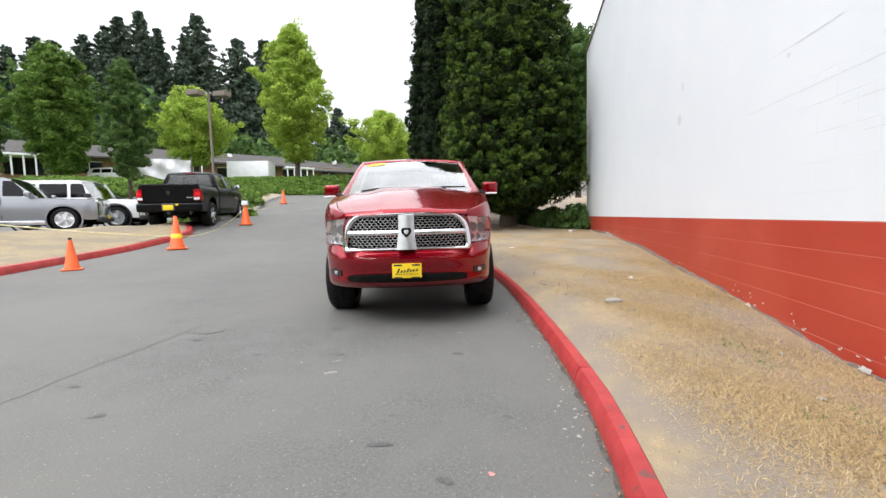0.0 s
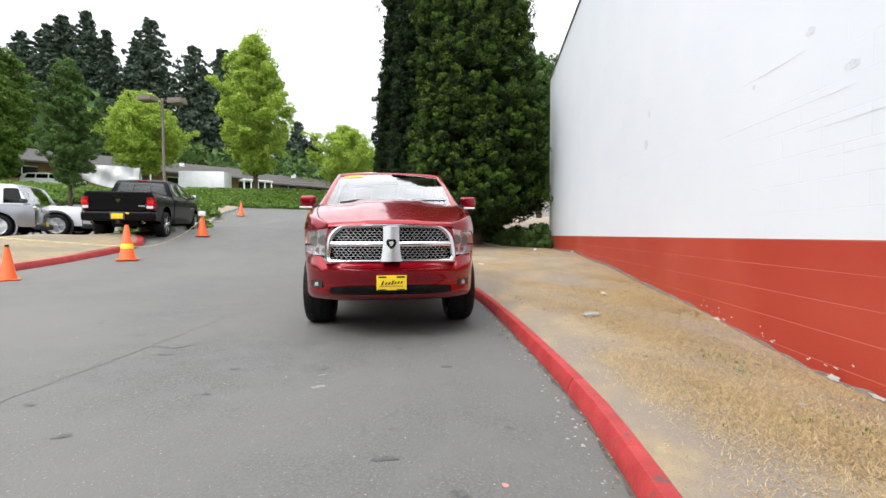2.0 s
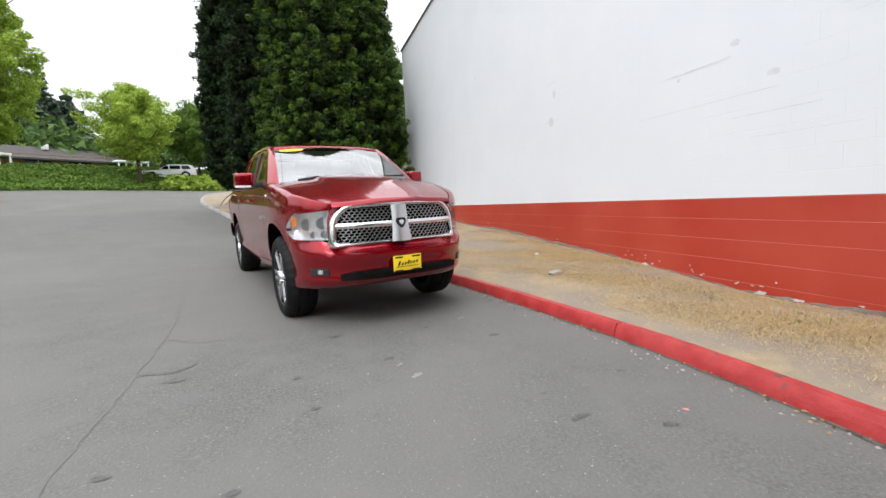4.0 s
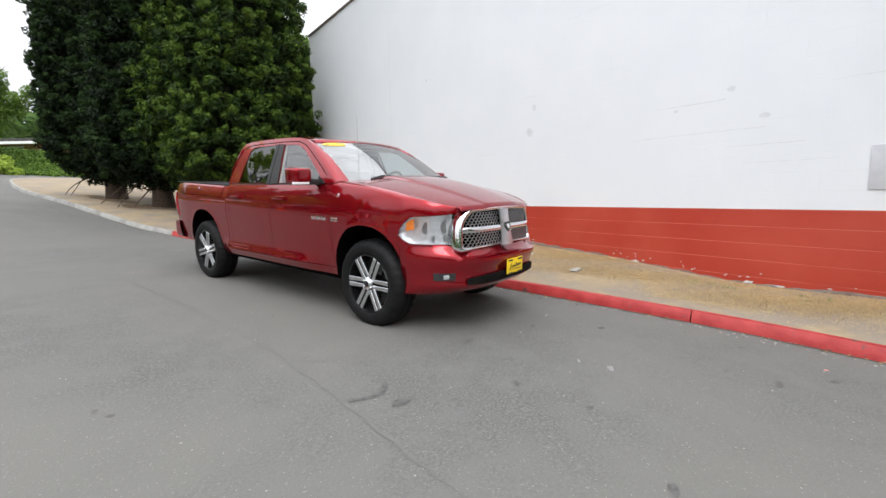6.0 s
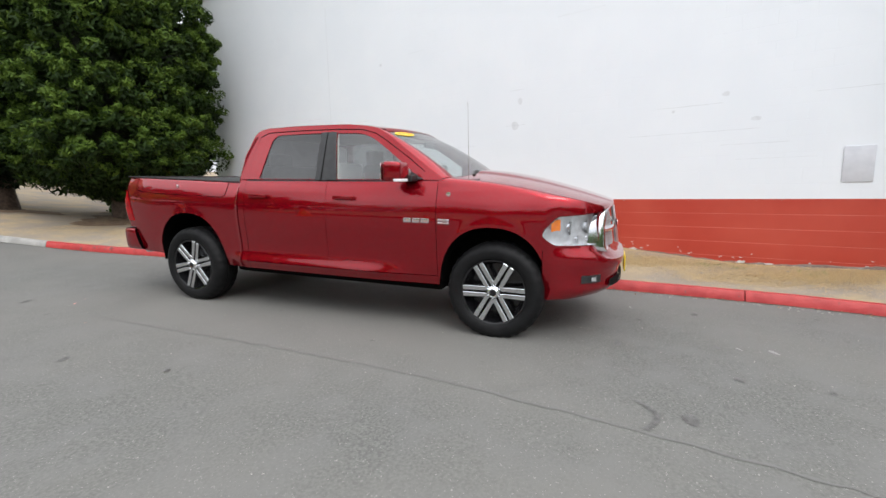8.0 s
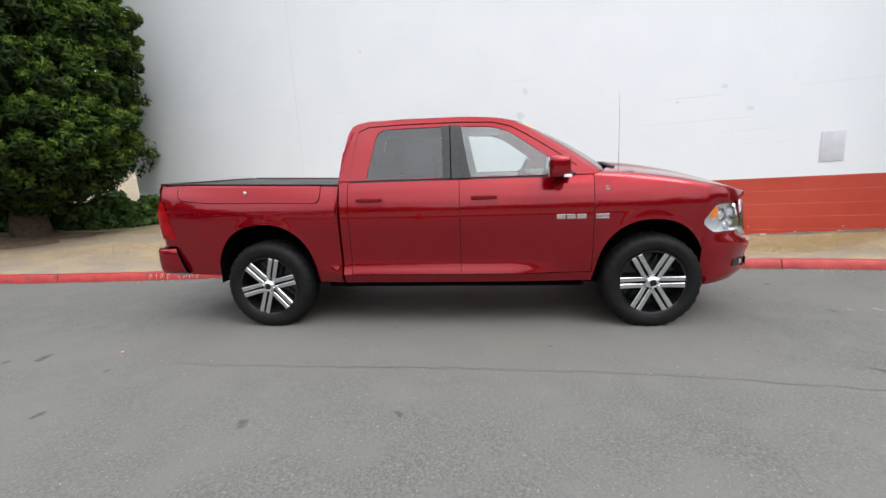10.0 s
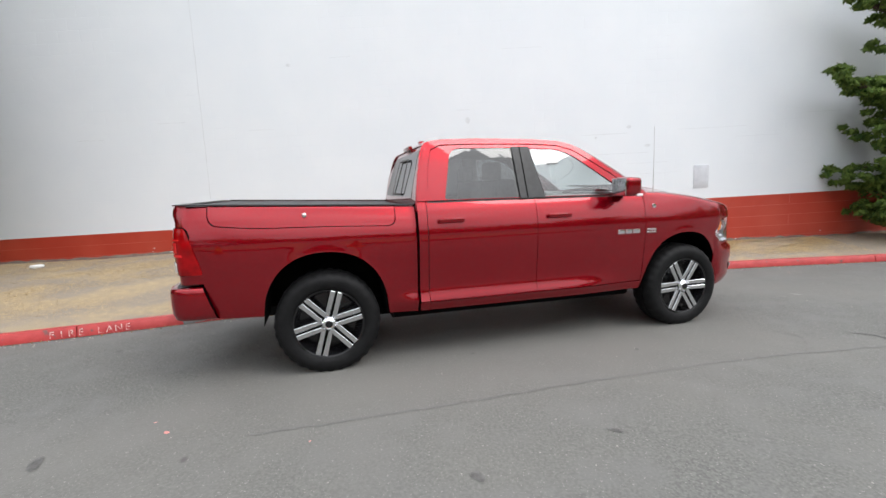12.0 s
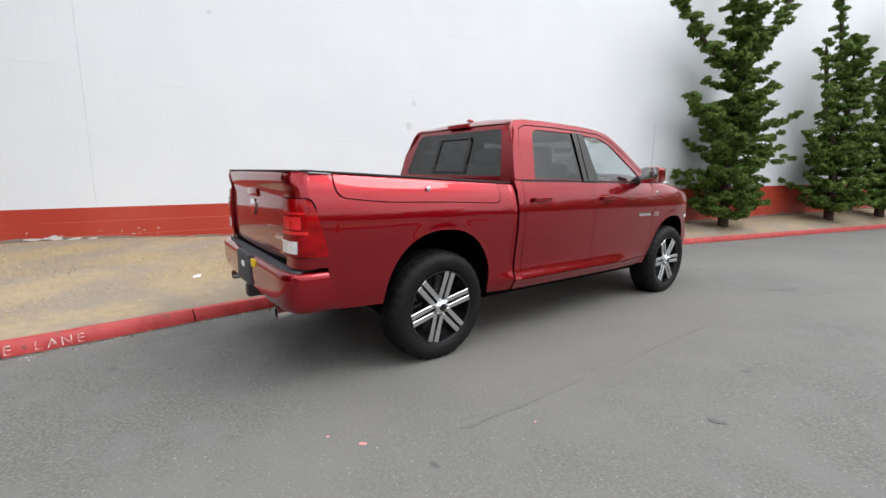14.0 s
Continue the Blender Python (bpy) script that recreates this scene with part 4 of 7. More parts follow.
            # grey ring added to paint the dark shading round each bowl
            P("bowl_ring", lathe([(rr * 1.24, 0.006), (rr * 1.20, 0.014), (rr * 1.0, 0.013)], 20, Matrix.Translation((x, sgn * yl, zz)) @ Matrix.Rotation(radians(90), 4, "Y")), "dash", "", lamp)
            P("bulb", lathe([(rr * 0.3, -0.016), (rr * 0.3, 0.0), (rr * 0.15, 0.008), (0.001, 0.008)], 12, Matrix.Translation((x, sgn * yl, zz)) @ Matrix.Rotation(radians(90), 4, "Y")), "white_plain", "", lamp)
        P("amber_reflector", grid_mesh(lamp_rows(0.014, 0.52, 0.90, 0.10, 0.21, 6), 0.004, mir), "amber_lens", "amber side reflector", lamp)
        P("lamp_lens", grid_mesh(lamp_rows(0.0, 0, 1), 0, mir), "lamp_glass", "clear lens", lamp)
        # rear corner of the bed, and the tail lamp that stands a little proud of it
        def corner_plan(z, fx, lift, n=4):
            w = half_width(-2.76, z) + lift
            return spline([(fx, w), ((fx - 2.79) / 2, w - 0.002), (-2.795, w - 0.014), (-2.832 - lift * 0.5, w - 0.055), (-2.850 - lift, w - 0.115), (-2.856 - lift, 0.748)], n)

        def gate_lip(z):
            return 0.016 * smoothstep((z - 0.845) / 0.07) - 0.010 * smoothstep((z - 0.945) / 0.025)

        rows = [[(p[0] - gate_lip(z) * smoothstep((-2.785 - p[0]) / 0.06), -p[1], z) for p in corner_plan(z, -2.764, 0.0, 6)] for z in np.linspace(0.382, 0.964, 26)]
        rows.append([(max(p[0], -2.835), max(p[1], -0.885), 0.974) for p in rows[-1]])
        P("bed_corner", grid_mesh(rows, 0.010, mir), paint, "", None, 60)

        def lamp_face(lift, grow, z0=0.458, z1=0.812, n=24):
            rows = []
            for k in range(n + 1):
                t = k / n
                z = z0 - grow + (z1 - z0 + 2 * grow) * t
                e = min(t, 1 - t) / 0.12
                fx = -2.676 - 0.098 * t ** 1.15 + grow - (0.014 * (1 - math.sqrt(max(0.0, 1 - (1 - e) ** 2))) if e < 1 else 0.0)
                rows.append([(p[0], -p[1], z) for p in corner_plan(z, fx, lift, 5)])
            return rows

        P("lamp_gap", grid_mesh(lamp_face(0.0015, 0.007), 0, mir), "dark_void")
        tl = P("tail_lamp", grid_mesh([[(p[0] - 0.006 * math.sin(math.pi * k / 24) ** 0.6, p[1] - 0.004 * math.sin(math.pi * k / 24) ** 0.6, p[2]) for p in r] for k, r in enumerate(lamp_face(0.009, 0.0))], 0.012, mir), "red_lens", "glossy red tail lamp with a clear lower window", None, 60)

        def on_lamp(z, a, b, off):
            pts = corner_plan(z, -2.70, 0.017 + off, 5)
            return [(p[0], -p[1], z) for p in pts[int(a * (len(pts) - 1)):int(b * (len(pts) - 1)) + 1]]

        P("reverse_lamp", grid_mesh([on_lamp(0.480 + 0.078 * q / 5, 0.62, 1.0, 0.0035) for q in range(6)], 0.004, mir), "reverse_lens", "clear reversing lamp", tl, 60)
        P("lamp_segment", grid_mesh([on_lamp(0.600 + 0.020 * q / 3, 0.42, 1.0, 0.002) for q in range(4)], 0.002, mir), "bright_red_lens", "", tl)
        P("lamp_segment", grid_mesh([on_lamp(0.632 + 0.075 * q / 5, 0.55, 0.97, 0.002) for q in range(6)], 0.002, mir), "bright_red_lens", "", tl, 60)
        P("lamp_segment", grid_mesh([on_lamp(0.722 + 0.012 * q / 2, 0.45, 0.97, 0.002) for q in range(3)], 0.002, mir), "bright_red_lens", "", tl)
        # fog lamp in its pocket
        bx = lambda y: nose_x(y, 2.797, 0.57)
        pk = [[(bx(y) + 0.004, -y, z) for z in np.linspace(0.100, 0.166, 5)] for y in np.linspace(0.69, 0.805, 9)]
        fog = P("fog_lamp", grid_mesh(pk, 0.004, mir), "black", "clear fog lamp in a black pocket")
        nrm = Vector((1.0, sgn * 1.05, 0)).normalized().to_track_quat("Z", "Y").to_matrix().to_4x4()
        P("fog_lens", box((-0.024, -0.018, -0.002), (0.024, 0.018, 0.008), 0.006, Matrix.Translation((bx(0.742) + 0.007, sgn * 0.742, 0.132)) @ nrm), "lamp_silver", "clear lens", fog)
        # exhaust tip
        P("exhaust_tip", lathe([(0.038, 0.0), (0.042, 0.16), (0.036, 0.16), (0.034, 0.02)], 16, Matrix.Translation((-2.77, sgn * 0.66, 0.062)) @ Matrix.Rotation(radians(-94), 4, "Y"), closed=True), "chrome", "chrome exhaust tip")

    # bonnet with its raised middle
    rows = []
    for i in range(31):
        u = i / 30
        row = []
        for j in range(65):
            v = -1 + 2 * j / 64
            xe = 1.335 + 1.29 * u
            x = xe + (0.20 - 0.14 * u) * (1 - abs(v) ** 2.2) * (1 - u) + 0.075 * u * (1 - abs(v) ** 3)
            h = shut_half(min(xe, 2.62)) - 0.004
            z = shut_z(min(xe, 2.62)) + (0.055 - 0.035 * u) * (1 - v * v) + 0.022 * (1 - 0.6 * u) * (1 / (1 + math.exp((abs(v) - 0.50 + 0.06 * u) * 52)))
            row.append((x, h * v, z))
        rows.append(row)
    rows.append([(p[0] + 0.012, p[1], p[2] - 0.03) for p in rows[-1]])
    P("bonnet", grid_mesh(rows, 0.012), paint, "bonnet with a raised middle", None, 60)
    P("cowl", box((1.25, -0.86, 0.90), (1.62, 0.86, 0.968), 0.02), "black", "black cowl")
    # windscreen
    rows = []
    for i in range(9):
        t = i / 8
        row = []
        for j in range(17):
            v = -1 + 2 * j / 16
            xb, yb, zb = 1.555 - 0.18 * v * v, 0.81 * v, 0.976
            xt, yt, zt = 0.72 - 0.10 * v * v, 0.685 * v, 1.450 - 0.032 * v * v
            row.append((xb + (xt - xb) * t, yb + (yt - yb) * t, zb + (zt - zb) * t + 0.035 * math.sin(math.pi * t)))
        rows.append(row)
    ws = P("windscreen", grid_mesh(rows), "screen_glass", "clear windscreen with a yellow sticker")
    # yellow oval sticker and the dark bars of its figures
    def on_screen(v, t, off=0.004):
        xb, yb, zb = 1.555 - 0.18 * v * v, 0.81 * v, 0.976
        xt, yt, zt = 0.72 - 0.10 * v * v, 0.685 * v, 1.450 - 0.032 * v * v
        return (xb + (xt - xb) * t + off, yb + (yt - yb) * t, zb + (zt - zb) * t + 0.035 * math.sin(math.pi * t) + off)
    oval = [(math.cos(2 * math.pi * k / 28), math.sin(2 * math.pi * k / 28)) for k in range(28)]
    P("sticker", fill_loops([(-0.73 + 0.205 * a, 0.905 + 0.055 * b) for a, b in oval], (), 0.0, lambda a, b: on_screen(a, b)), "yellow", "yellow oval sticker", ws)
    for k in range(4):
        c = -0.845 + 0.077 * k
        P("sticker_mark", fill_loops([(c - 0.022, 0.885), (c + 0.022, 0.885), (c + 0.022, 0.925), (c - 0.022, 0.925)], (), 0.0, lambda a, b: on_screen(a, b, 0.006)), "orange", "", ws)
    for y0, y1, xx in ((-0.62, 0.02, 1.47), (0.12, 0.72, 1.49)):
        P("wiper", tube([(xx + 0.03, y0, 1.000), (xx - 0.02, y0 + 0.2, 1.036), (xx - 0.06, y1, 1.040)], [0.016, 0.013, 0.010], 6), "black", "black wiper")
    # roof
    rows = []
    for i in range(21):
        t = i / 20
        row = []
        for j in range(21):
            v = -1 + 2 * j / 20
            x = -0.885 + (0.72 - 0.10 * v * v + 0.885) * t
            edge_z = smooth_interp(x, [-0.9, -0.82, -0.6, -0.1, 0.3, 0.52, 0.72], [1.440, 1.477, 1.495, 1.500, 1.489, 1.460, 1.426])
            ye = 0.925 - 0.36 * (edge_z - 0.955) - 0.10 * max(0, edge_z - 1.30) ** 1.2
            yy = (ye + (0.688 - ye) * max(0, (t - 0.8) / 0.2)) * v
            row.append((x, yy, edge_z + 0.035 * (1 - abs(v) ** 2.5) * min(1, t * 8 + 0.3)))
        rows.append(row)
    rows.append([(0.735 - 0.10 * v * v, 0.69 * v, 1.446 - 0.032 * v * v) for v in np.linspace(-1, 1, 21)])
    P("roof", grid_mesh(rows, 0.006), paint, "cab roof", None, 60)
    # back of the cab
    outer = [(-0.92, 0.60), (-0.92, 0.957), (-0.85, 1.20), (-0.775, 1.40), (-0.70, 1.466), (0.70, 1.466), (0.775, 1.40), (0.85, 1.20), (0.92, 0.957), (0.92, 0.60)]
    hole = rounded([(-0.76, 0.985, 0.04), (-0.635, 1.405, 0.06), (0.635, 1.405, 0.06), (0.76, 0.985, 0.04)])
    rx = lambda z: -1.015 + 0.02 * max(0, z - 0.96) + 0.55 * max(0, z - 0.96) ** 2
    P("cab_back", fill_loops(outer, (hole,), 0.012, lambda y, z: (rx(z), y, z)), paint, "", None, 25)
    rw = P("rear_window", fill_loops(hole, (), 0.0, lambda y, z: (rx(z) - 0.004, y, z)), "dark_glass", "dark tinted rear window with a sliding pane")
    slide = rounded([(-0.27, 1.0, 0.02), (-0.25, 1.355, 0.03), (0.25, 1.355, 0.03), (0.27, 1.0, 0.02)])
    slide_in = rounded([(-0.25, 1.02, 0.02), (-0.232, 1.337, 0.03), (0.232, 1.337, 0.03), (0.25, 1.02, 0.02)])
    P("sliding_frame", fill_loops(slide, (slide_in,), 0.004, lambda y, z: (rx(z) - 0.010, y, z)), "black", "black sliding-pane frame", rw)
    P("high_brake_lamp", box((-0.905, -0.16, 1.448), (-0.872, 0.16, 1.485), 0.008), "red_lens", "red high brake lamp")
    P("roof_aerial", lathe([(0.04, 0), (0.035, 0.012), (0.02, 0.022), (0.001, 0.024)], 12, Matrix.Translation((-0.74, 0.0, 1.530))), paint)
    P("aerial", tube([(1.50, -0.79, 0.93), (1.495, -0.79, 1.25), (1.485, -0.79, 1.62)], [0.003, 0.0014, 0.001], 5), "timber", "thin whip aerial")
    P("fender_emblem", lathe([(0.022, 0), (0.02, 0.006), (0.001, 0.008)], 14, Matrix.Translation((1.37, -half_width(1.37, 0.84) - 0.001, 0.835)) @ Matrix.Rotation(radians(90), 4, "X")), "chrome", "small round emblem")

    # front bumper: one skin from wheel arch to wheel arch
    prof = [(-0.045, 2.60), (-0.02, 2.70), (0.03, 2.775), (0.055, 2.79), (0.075, 2.775), (0.195, 2.80), (0.25, 2.832), (0.31, 2.828), (0.345, 2.80), (0.375, 2.74), (0.415, 2.705)]
    rows = []
    for k in range(61):
        u = -1 + k / 30
        row = []
        for z, xc in prof:
            a = abs(u)
            if a < 0.86:
                y = 0.915 * (a / 0.86)
                x = nose_x(y, xc, 0.5 + (xc - 2.72) * 0.9)
            else:
                t = (a - 0.86) / 0.14
                y0, x0 = 0.915, nose_x(0.915, xc, 0.5 + (xc - 2.72) * 0.9)
                y = y0 + (half_width(2.19, max(z, 0.05)) - y0) * t ** 0.6
                x = x0 + (2.19 - x0) * t
            row.append((x, math.copysign(y, u) if u else 0.0, z + 0.03 * max(0, a - 0.75) * (1 if z < 0.1 else 0) - (0.058 if z > 0.33 else 0.02 if z > 0.30 else 0.0) * smoothstep((0.72 - y) / 0.12)))
        rows.append(row)
    bump = P("front_bumper", grid_mesh(rows, 0.01), paint, "front bumper with a black lower intake", None, 50)
    # lower intake and fog pockets sit in the bumper
    rows = []
    for k in range(25):
        y = -0.61 + 1.22 * k / 24
        e = 0.004
        lo_, hi_ = 0.046 + 0.008 * (abs(y) / 0.61) ** 3, 0.134 - 0.022 * (abs(y) / 0.61) ** 6
        rows.append([(nose_x(y, 2.797, 0.55) + e, y, lo_), (nose_x(y, 2.80, 0.55) + e, y, (lo_ + hi_) / 2), (nose_x(y, 2.80, 0.55) + e, y, hi_)])
    P("lower_intake", grid_mesh(rows, 0.004), "underseal", "black slotted intake", bump)
    for k in range(3):
        z = 0.066 + 0.022 * k
        P("intake_slat", tube([(nose_x(y, 2.812, 0.55), y, z) for y in np.linspace(-0.5, 0.5, 9)], 0.004, 5), "underseal", "", bump)
    plate = P("dealer_plate", box((2.838, -0.146, 0.096), (2.85, 0.146, 0.242), 0.006), "yellow", "yellow dealer plate with dark script bars", bump)
    for y0, dz, hh in ((-0.115, 0.0, 0.055), (-0.075, 0.004, 0.030), (-0.042, 0.006, 0.030), (-0.010, 0.008, 0.046), (0.022, 0.012, 0.028), (0.054, 0.014, 0.028), (0.088, 0.017, 0.028)):
        mk = box((2.848, y0 * 0.9, 0.145 + dz), (2.853, y0 * 0.9 + 0.017, 0.145 + dz + hh * 0.85), 0.0)
        for v in mk.verts:
            v.co.y += 0.45 * (v.co.z - 0.15)
        P("plate_mark", mk, "black", "", plate)
    P("plate_mark", box((2.848, -0.12, 0.134), (2.853, 0.11, 0.138), 0.0), "black", "", plate)
    for y0 in (-0.13, 0.05):
        P("plate_mark", box((2.847, y0, 0.218), (2.853, y0 + 0.08, 0.234), 0.0), "black", "", plate)
        P("plate_mark", box((2.847, y0, 0.091), (2.853, y0 + 0.08, 0.107), 0.0), "black", "", plate)
    # grille
    gx = lambda y: nose_x(y, 2.735)
    tilt = lambda y, z: gx(y) + 0.012 - 0.17 * (z - 0.36)
    outer = rounded([(-0.676, 0.345, 0.05), (-0.645, 0.62, 0.10), (-0.53, 0.745, 0.10), (0, 0.760, 0.3), (0.53, 0.745, 0.10), (0.645, 0.62, 0.10), (0.676, 0.345, 0.05)], 6)
    inner = rounded([(-0.612, 0.388, 0.04), (-0.582, 0.60, 0.09), (-0.49, 0.698, 0.09), (0, 0.708, 0.3), (0.49, 0.698, 0.09), (0.582, 0.60, 0.09), (0.612, 0.388, 0.04)], 6)
    loops = []
    for q, dx in ((0.0, -0.150), (0.0, -0.060), (0.0, -0.004), (0.14, 0.010), (0.38, 0.018), (0.62, 0.016), (0.86, 0.006), (1.0, -0.010), (1.0, -0.045)):
        loop = [(a + (c - a) * q, b + (d - b) * q) for (a, b), (c, d) in zip(outer, inner)]
        loops.append([(tilt(y, z) + 0.004 + dx, y, z) for y, z in loop])
    grille = P("grille", grid_mesh(loops, 0, False, True), "chrome", "chrome crosshair grille with honeycomb mesh", None, 60)
    # near-black sheet paints the depth shade behind the mesh
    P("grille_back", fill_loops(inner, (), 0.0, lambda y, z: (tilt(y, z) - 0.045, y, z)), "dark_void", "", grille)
    rows = []
    for z in np.linspace(0.372, 0.716, 15):
        hw = 0.083 + 0.010 * abs((z - 0.542) / 0.17) ** 1.6 - 0.012 * (z - 0.542) / 0.17
        rows.append([(tilt(0, z) + 0.016 + 0.020 * (1 - v * v), hw * v, z) for v in np.linspace(-1, 1, 9)])
    P("grille_bar", grid_mesh(rows, 0.02), "satin_chrome", "", grille, 60)
    for s_ in (-1, 1):
        rows = []
        for y in np.linspace(0.080, 0.612, 15):
            rows.append([(tilt(y, 0.54) + 0.006 + 0.012 * (1 - v * v) - 0.17 * 0.02 * v, s_ * y, 0.540 + 0.026 * v) for v in np.linspace(-1, 1, 7)])
        P("grille_bar", grid_mesh(rows, 0.015), "chrome", "", grille, 60)
        for z0, z1, yo in ((0.405, 0.512, 0.588), (0.576, 0.690, 0.555)):
            hexb = bmesh.new()
            step = 0.047
            row_i = 0
            z = z0
            while z <= z1 + 0.001:
                y = 0.095 + (step / 2 if row_i % 2 else 0)
                while y < yo - (0.06 * max(0, (z - 0.63) / 0.06) if z > 0.63 else 0):
                    ang = [math.pi / 6 + math.pi / 3 * q for q in range(6)]
                    ring = [(y + 0.0271 * math.cos(a), z + 0.0172 * math.sin(a)) for a in ang]
                    rin = [(y + 0.0247 * math.cos(a), z + 0.0153 * math.sin(a)) for a in ang]
                    vo = [hexb.verts.new((tilt(a, b) - 0.016, s_ * a, b)) for a, b in ring]
                    vi = [hexb.verts.new((tilt(a, b) - 0.016, s_ * a, b)) for a, b in rin]
                    vb = [hexb.verts.new((tilt(a, b) - 0.026, s_ * a, b)) for a, b in rin]
                    for q in range(6):
                        hexb.faces.new((vo[q], vo[(q + 1) % 6], vi[(q + 1) % 6], vi[q]))
                        hexb.faces.new((vi[q], vi[(q + 1) % 6], vb[(q + 1) % 6], vb[q]))
                    y += step
                z += 0.0258
                row_i += 1
            P("grille_mesh", hexb, "satin_chrome", "chrome honeycomb insert", grille, 0)
    emb = rounded([(-0.046, 0.590, 0.02), (0.046, 0.590, 0.02), (0.054, 0.548, 0.02), (0.0, 0.482, 0.03), (-0.054, 0.548, 0.02)], 4)
    P("emblem", fill_loops(emb, (), 0.012, lambda y, z: (tilt(y, z) + 0.040, y, z)), "gloss_black", "plain dark shield emblem", grille)
    emb2 = [(a * 0.45, 0.545 + (b - 0.540) * 0.50) for a, b in emb]
    P("emblem", fill_loops(emb2, (), 0.008, lambda y, z: (tilt(y, z) + 0.048, y, z)), "lamp_silver", "", grille)
    P("nose_filler", box((2.2, -0.55, 0.30), (2.52, 0.55, 0.66)), "dark_void")
    for s_ in (-1, 1):
        P("nose_panel", fill_loops(rounded([(s_ * 0.46, 0.72, 0.01), (s_ * 0.46, 0.757, 0.01), (s_ * 0.618, 0.742, 0.02), (s_ * 0.662, 0.60, 0.02), (s_ * 0.668, 0.36, 0.02), (s_ * 0.645, 0.36, 0.01), (s_ * 0.615, 0.61, 0.06)]), (), 0.006, lambda y, z: (tilt(y, z) - 0.004, y, z)), paint)

    # tailgate with the lip along its top
    prof = spline([(0.372, -2.822), (0.44, -2.842), (0.56, -2.852), (0.70, -2.853), (0.80, -2.851), (0.852, -2.855), (0.885, -2.866), (0.915, -2.873), (0.950, -2.873), (0.968, -2.862), (0.974, -2.835), (0.974, -2.80)], 4)
    rows = [[(x + 0.010 * (abs(y) / 0.74) ** 3, y, z) for y in np.linspace(-0.743, 0.743, 25)] for z, x in prof]
    gate = P("tailgate", grid_mesh(rows, 0.012), paint, "tailgate with a small shield emblem", None, 60)
    P("gate_gap", box((-2.83, -0.77, 0.37), (-2.80, 0.77, 0.965)), "dark_void", "", gate)
    P("gate_handle", box((-2.868, -0.13, 0.79), (-2.845, 0.13, 0.85), 0.010), paint, "", gate)
    P("emblem", fill_loops([(a * 1.25, 0.70 + (b - 0.535) * 1.25) for a, b in emb], (), 0.012, lambda y, z: (-2.866, y, z)), "chrome", "plain bright shield emblem", gate)
    for y0 in (-0.70, -0.64, -0.58):
        P("badge", box((-2.859, y0, 0.535), (-2.846, y0 + 0.045, 0.57), 0.002), "chrome", "", gate)
    P("gate_edge", box((-2.860, -0.80, 0.973), (-2.79, 0.80, 0.983), 0.005), "black", "black tailgate top edge", gate)
    # rear bumper: one plan line swept from side to side
    def bumper_plan(z, inset):
        w = 0.972 - inset
        xf = -2.690 + 0.080 * max(0.0, 0.36 - z) / 0.25
        xr = -2.958 + inset
        half = spline([(xf, w), ((xf - 2.80) / 2, w + 0.003), (-2.82, w), (-2.89 + inset * 0.3, w - 0.022), (xr + 0.022, w - 0.085), (xr + 0.004, w - 0.19), (xr, 0.55), (xr - 0.006, 0.25)], 5)
        return [(p[0], p[1]) for p in half] + [(xr - 0.008, 0.0)] + [(p[0], -p[1]) for p in half[::-1]]

    rows = [[(p[0], p[1], z) for p in bumper_plan(z, d)] for z, d in ((0.100, 0.16), (0.102, 0.045), (0.118, 0.016), (0.160, 0.004), (0.230, 0.0), (0.310, 0.0), (0.342, 0.004), (0.356, 0.012), (0.360, 0.024), (0.360, 0.06))]
    rb = P("rear_bumper", grid_mesh(rows, 0), paint, "rear bumper with a black step pad", None, 50)
    rows = [[(p[0], p[1], 0.359) for p in bumper_plan(0.36, 0.045)[12:-12]], [(p[0], p[1], 0.367) for p in bumper_plan(0.36, 0.050)[12:-12]], [(max(-2.80, p[0]), p[1] * 0.97, 0.367) for p in [(q[0] + 0.15, q[1]) for q in bumper_plan(0.36, 0.050)[12:-12]]]]
    P("step_pad", grid_mesh(rows, 0), "step_rubber", "dark grey ribbed step pad", rb)
    P("bumper_gap", box((-2.80, -0.93, 0.12), (-2.64, 0.93, 0.35)), "dark_void", "", rb)
    P("plate_pocket", box((-2.978, -0.19, 0.14), (-2.93, 0.19, 0.372), 0.015), "step_rubber", "black plate pocket", rb)
    P("plate_lamp", box((-2.984, -0.05, 0.262), (-2.974, 0.03, 0.302), 0.006), "white_plain", "clear plate lamp", rb)
    if paint == "black_paint":
        P("dealer_plate", box((-2.988, -0.15, 0.16), (-2.977, 0.15, 0.32), 0.004), "yellow", "yellow dealer plate", rb)
    P("sticker", box((-2.972, -0.30, 0.30), (-2.955, -0.215, 0.352), 0.002), "yellow", "small yellow sticker", rb)
    P("hitch", box((-2.96, -0.05, 0.02), (-2.70, 0.05, 0.11), 0.012), "black", "black tow hitch receiver")
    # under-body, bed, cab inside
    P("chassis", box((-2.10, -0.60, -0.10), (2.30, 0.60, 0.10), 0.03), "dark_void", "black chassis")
    # wide plain slabs added to block light and deepen the shade below
    P("floor_pan", box((-1.22, -0.84, -0.06), (1.20, 0.84, 0.03), 0.02), "dark_void", "plain black floor pan slab, added to block light under the truck")
    P("underbody", box((-1.24, -0.78, -0.09), (1.24, 0.78, 0.0), 0.03), "underseal", "plain black underbody slab, added to block light under the truck")
    P("underbody", box((-2.60, -0.84, 0.11), (-2.32, 0.84, 0.18), 0.02), "underseal")
    P("underbody", box((2.24, -0.62, -0.06), (2.52, 0.62, 0.06), 0.03), "underseal")
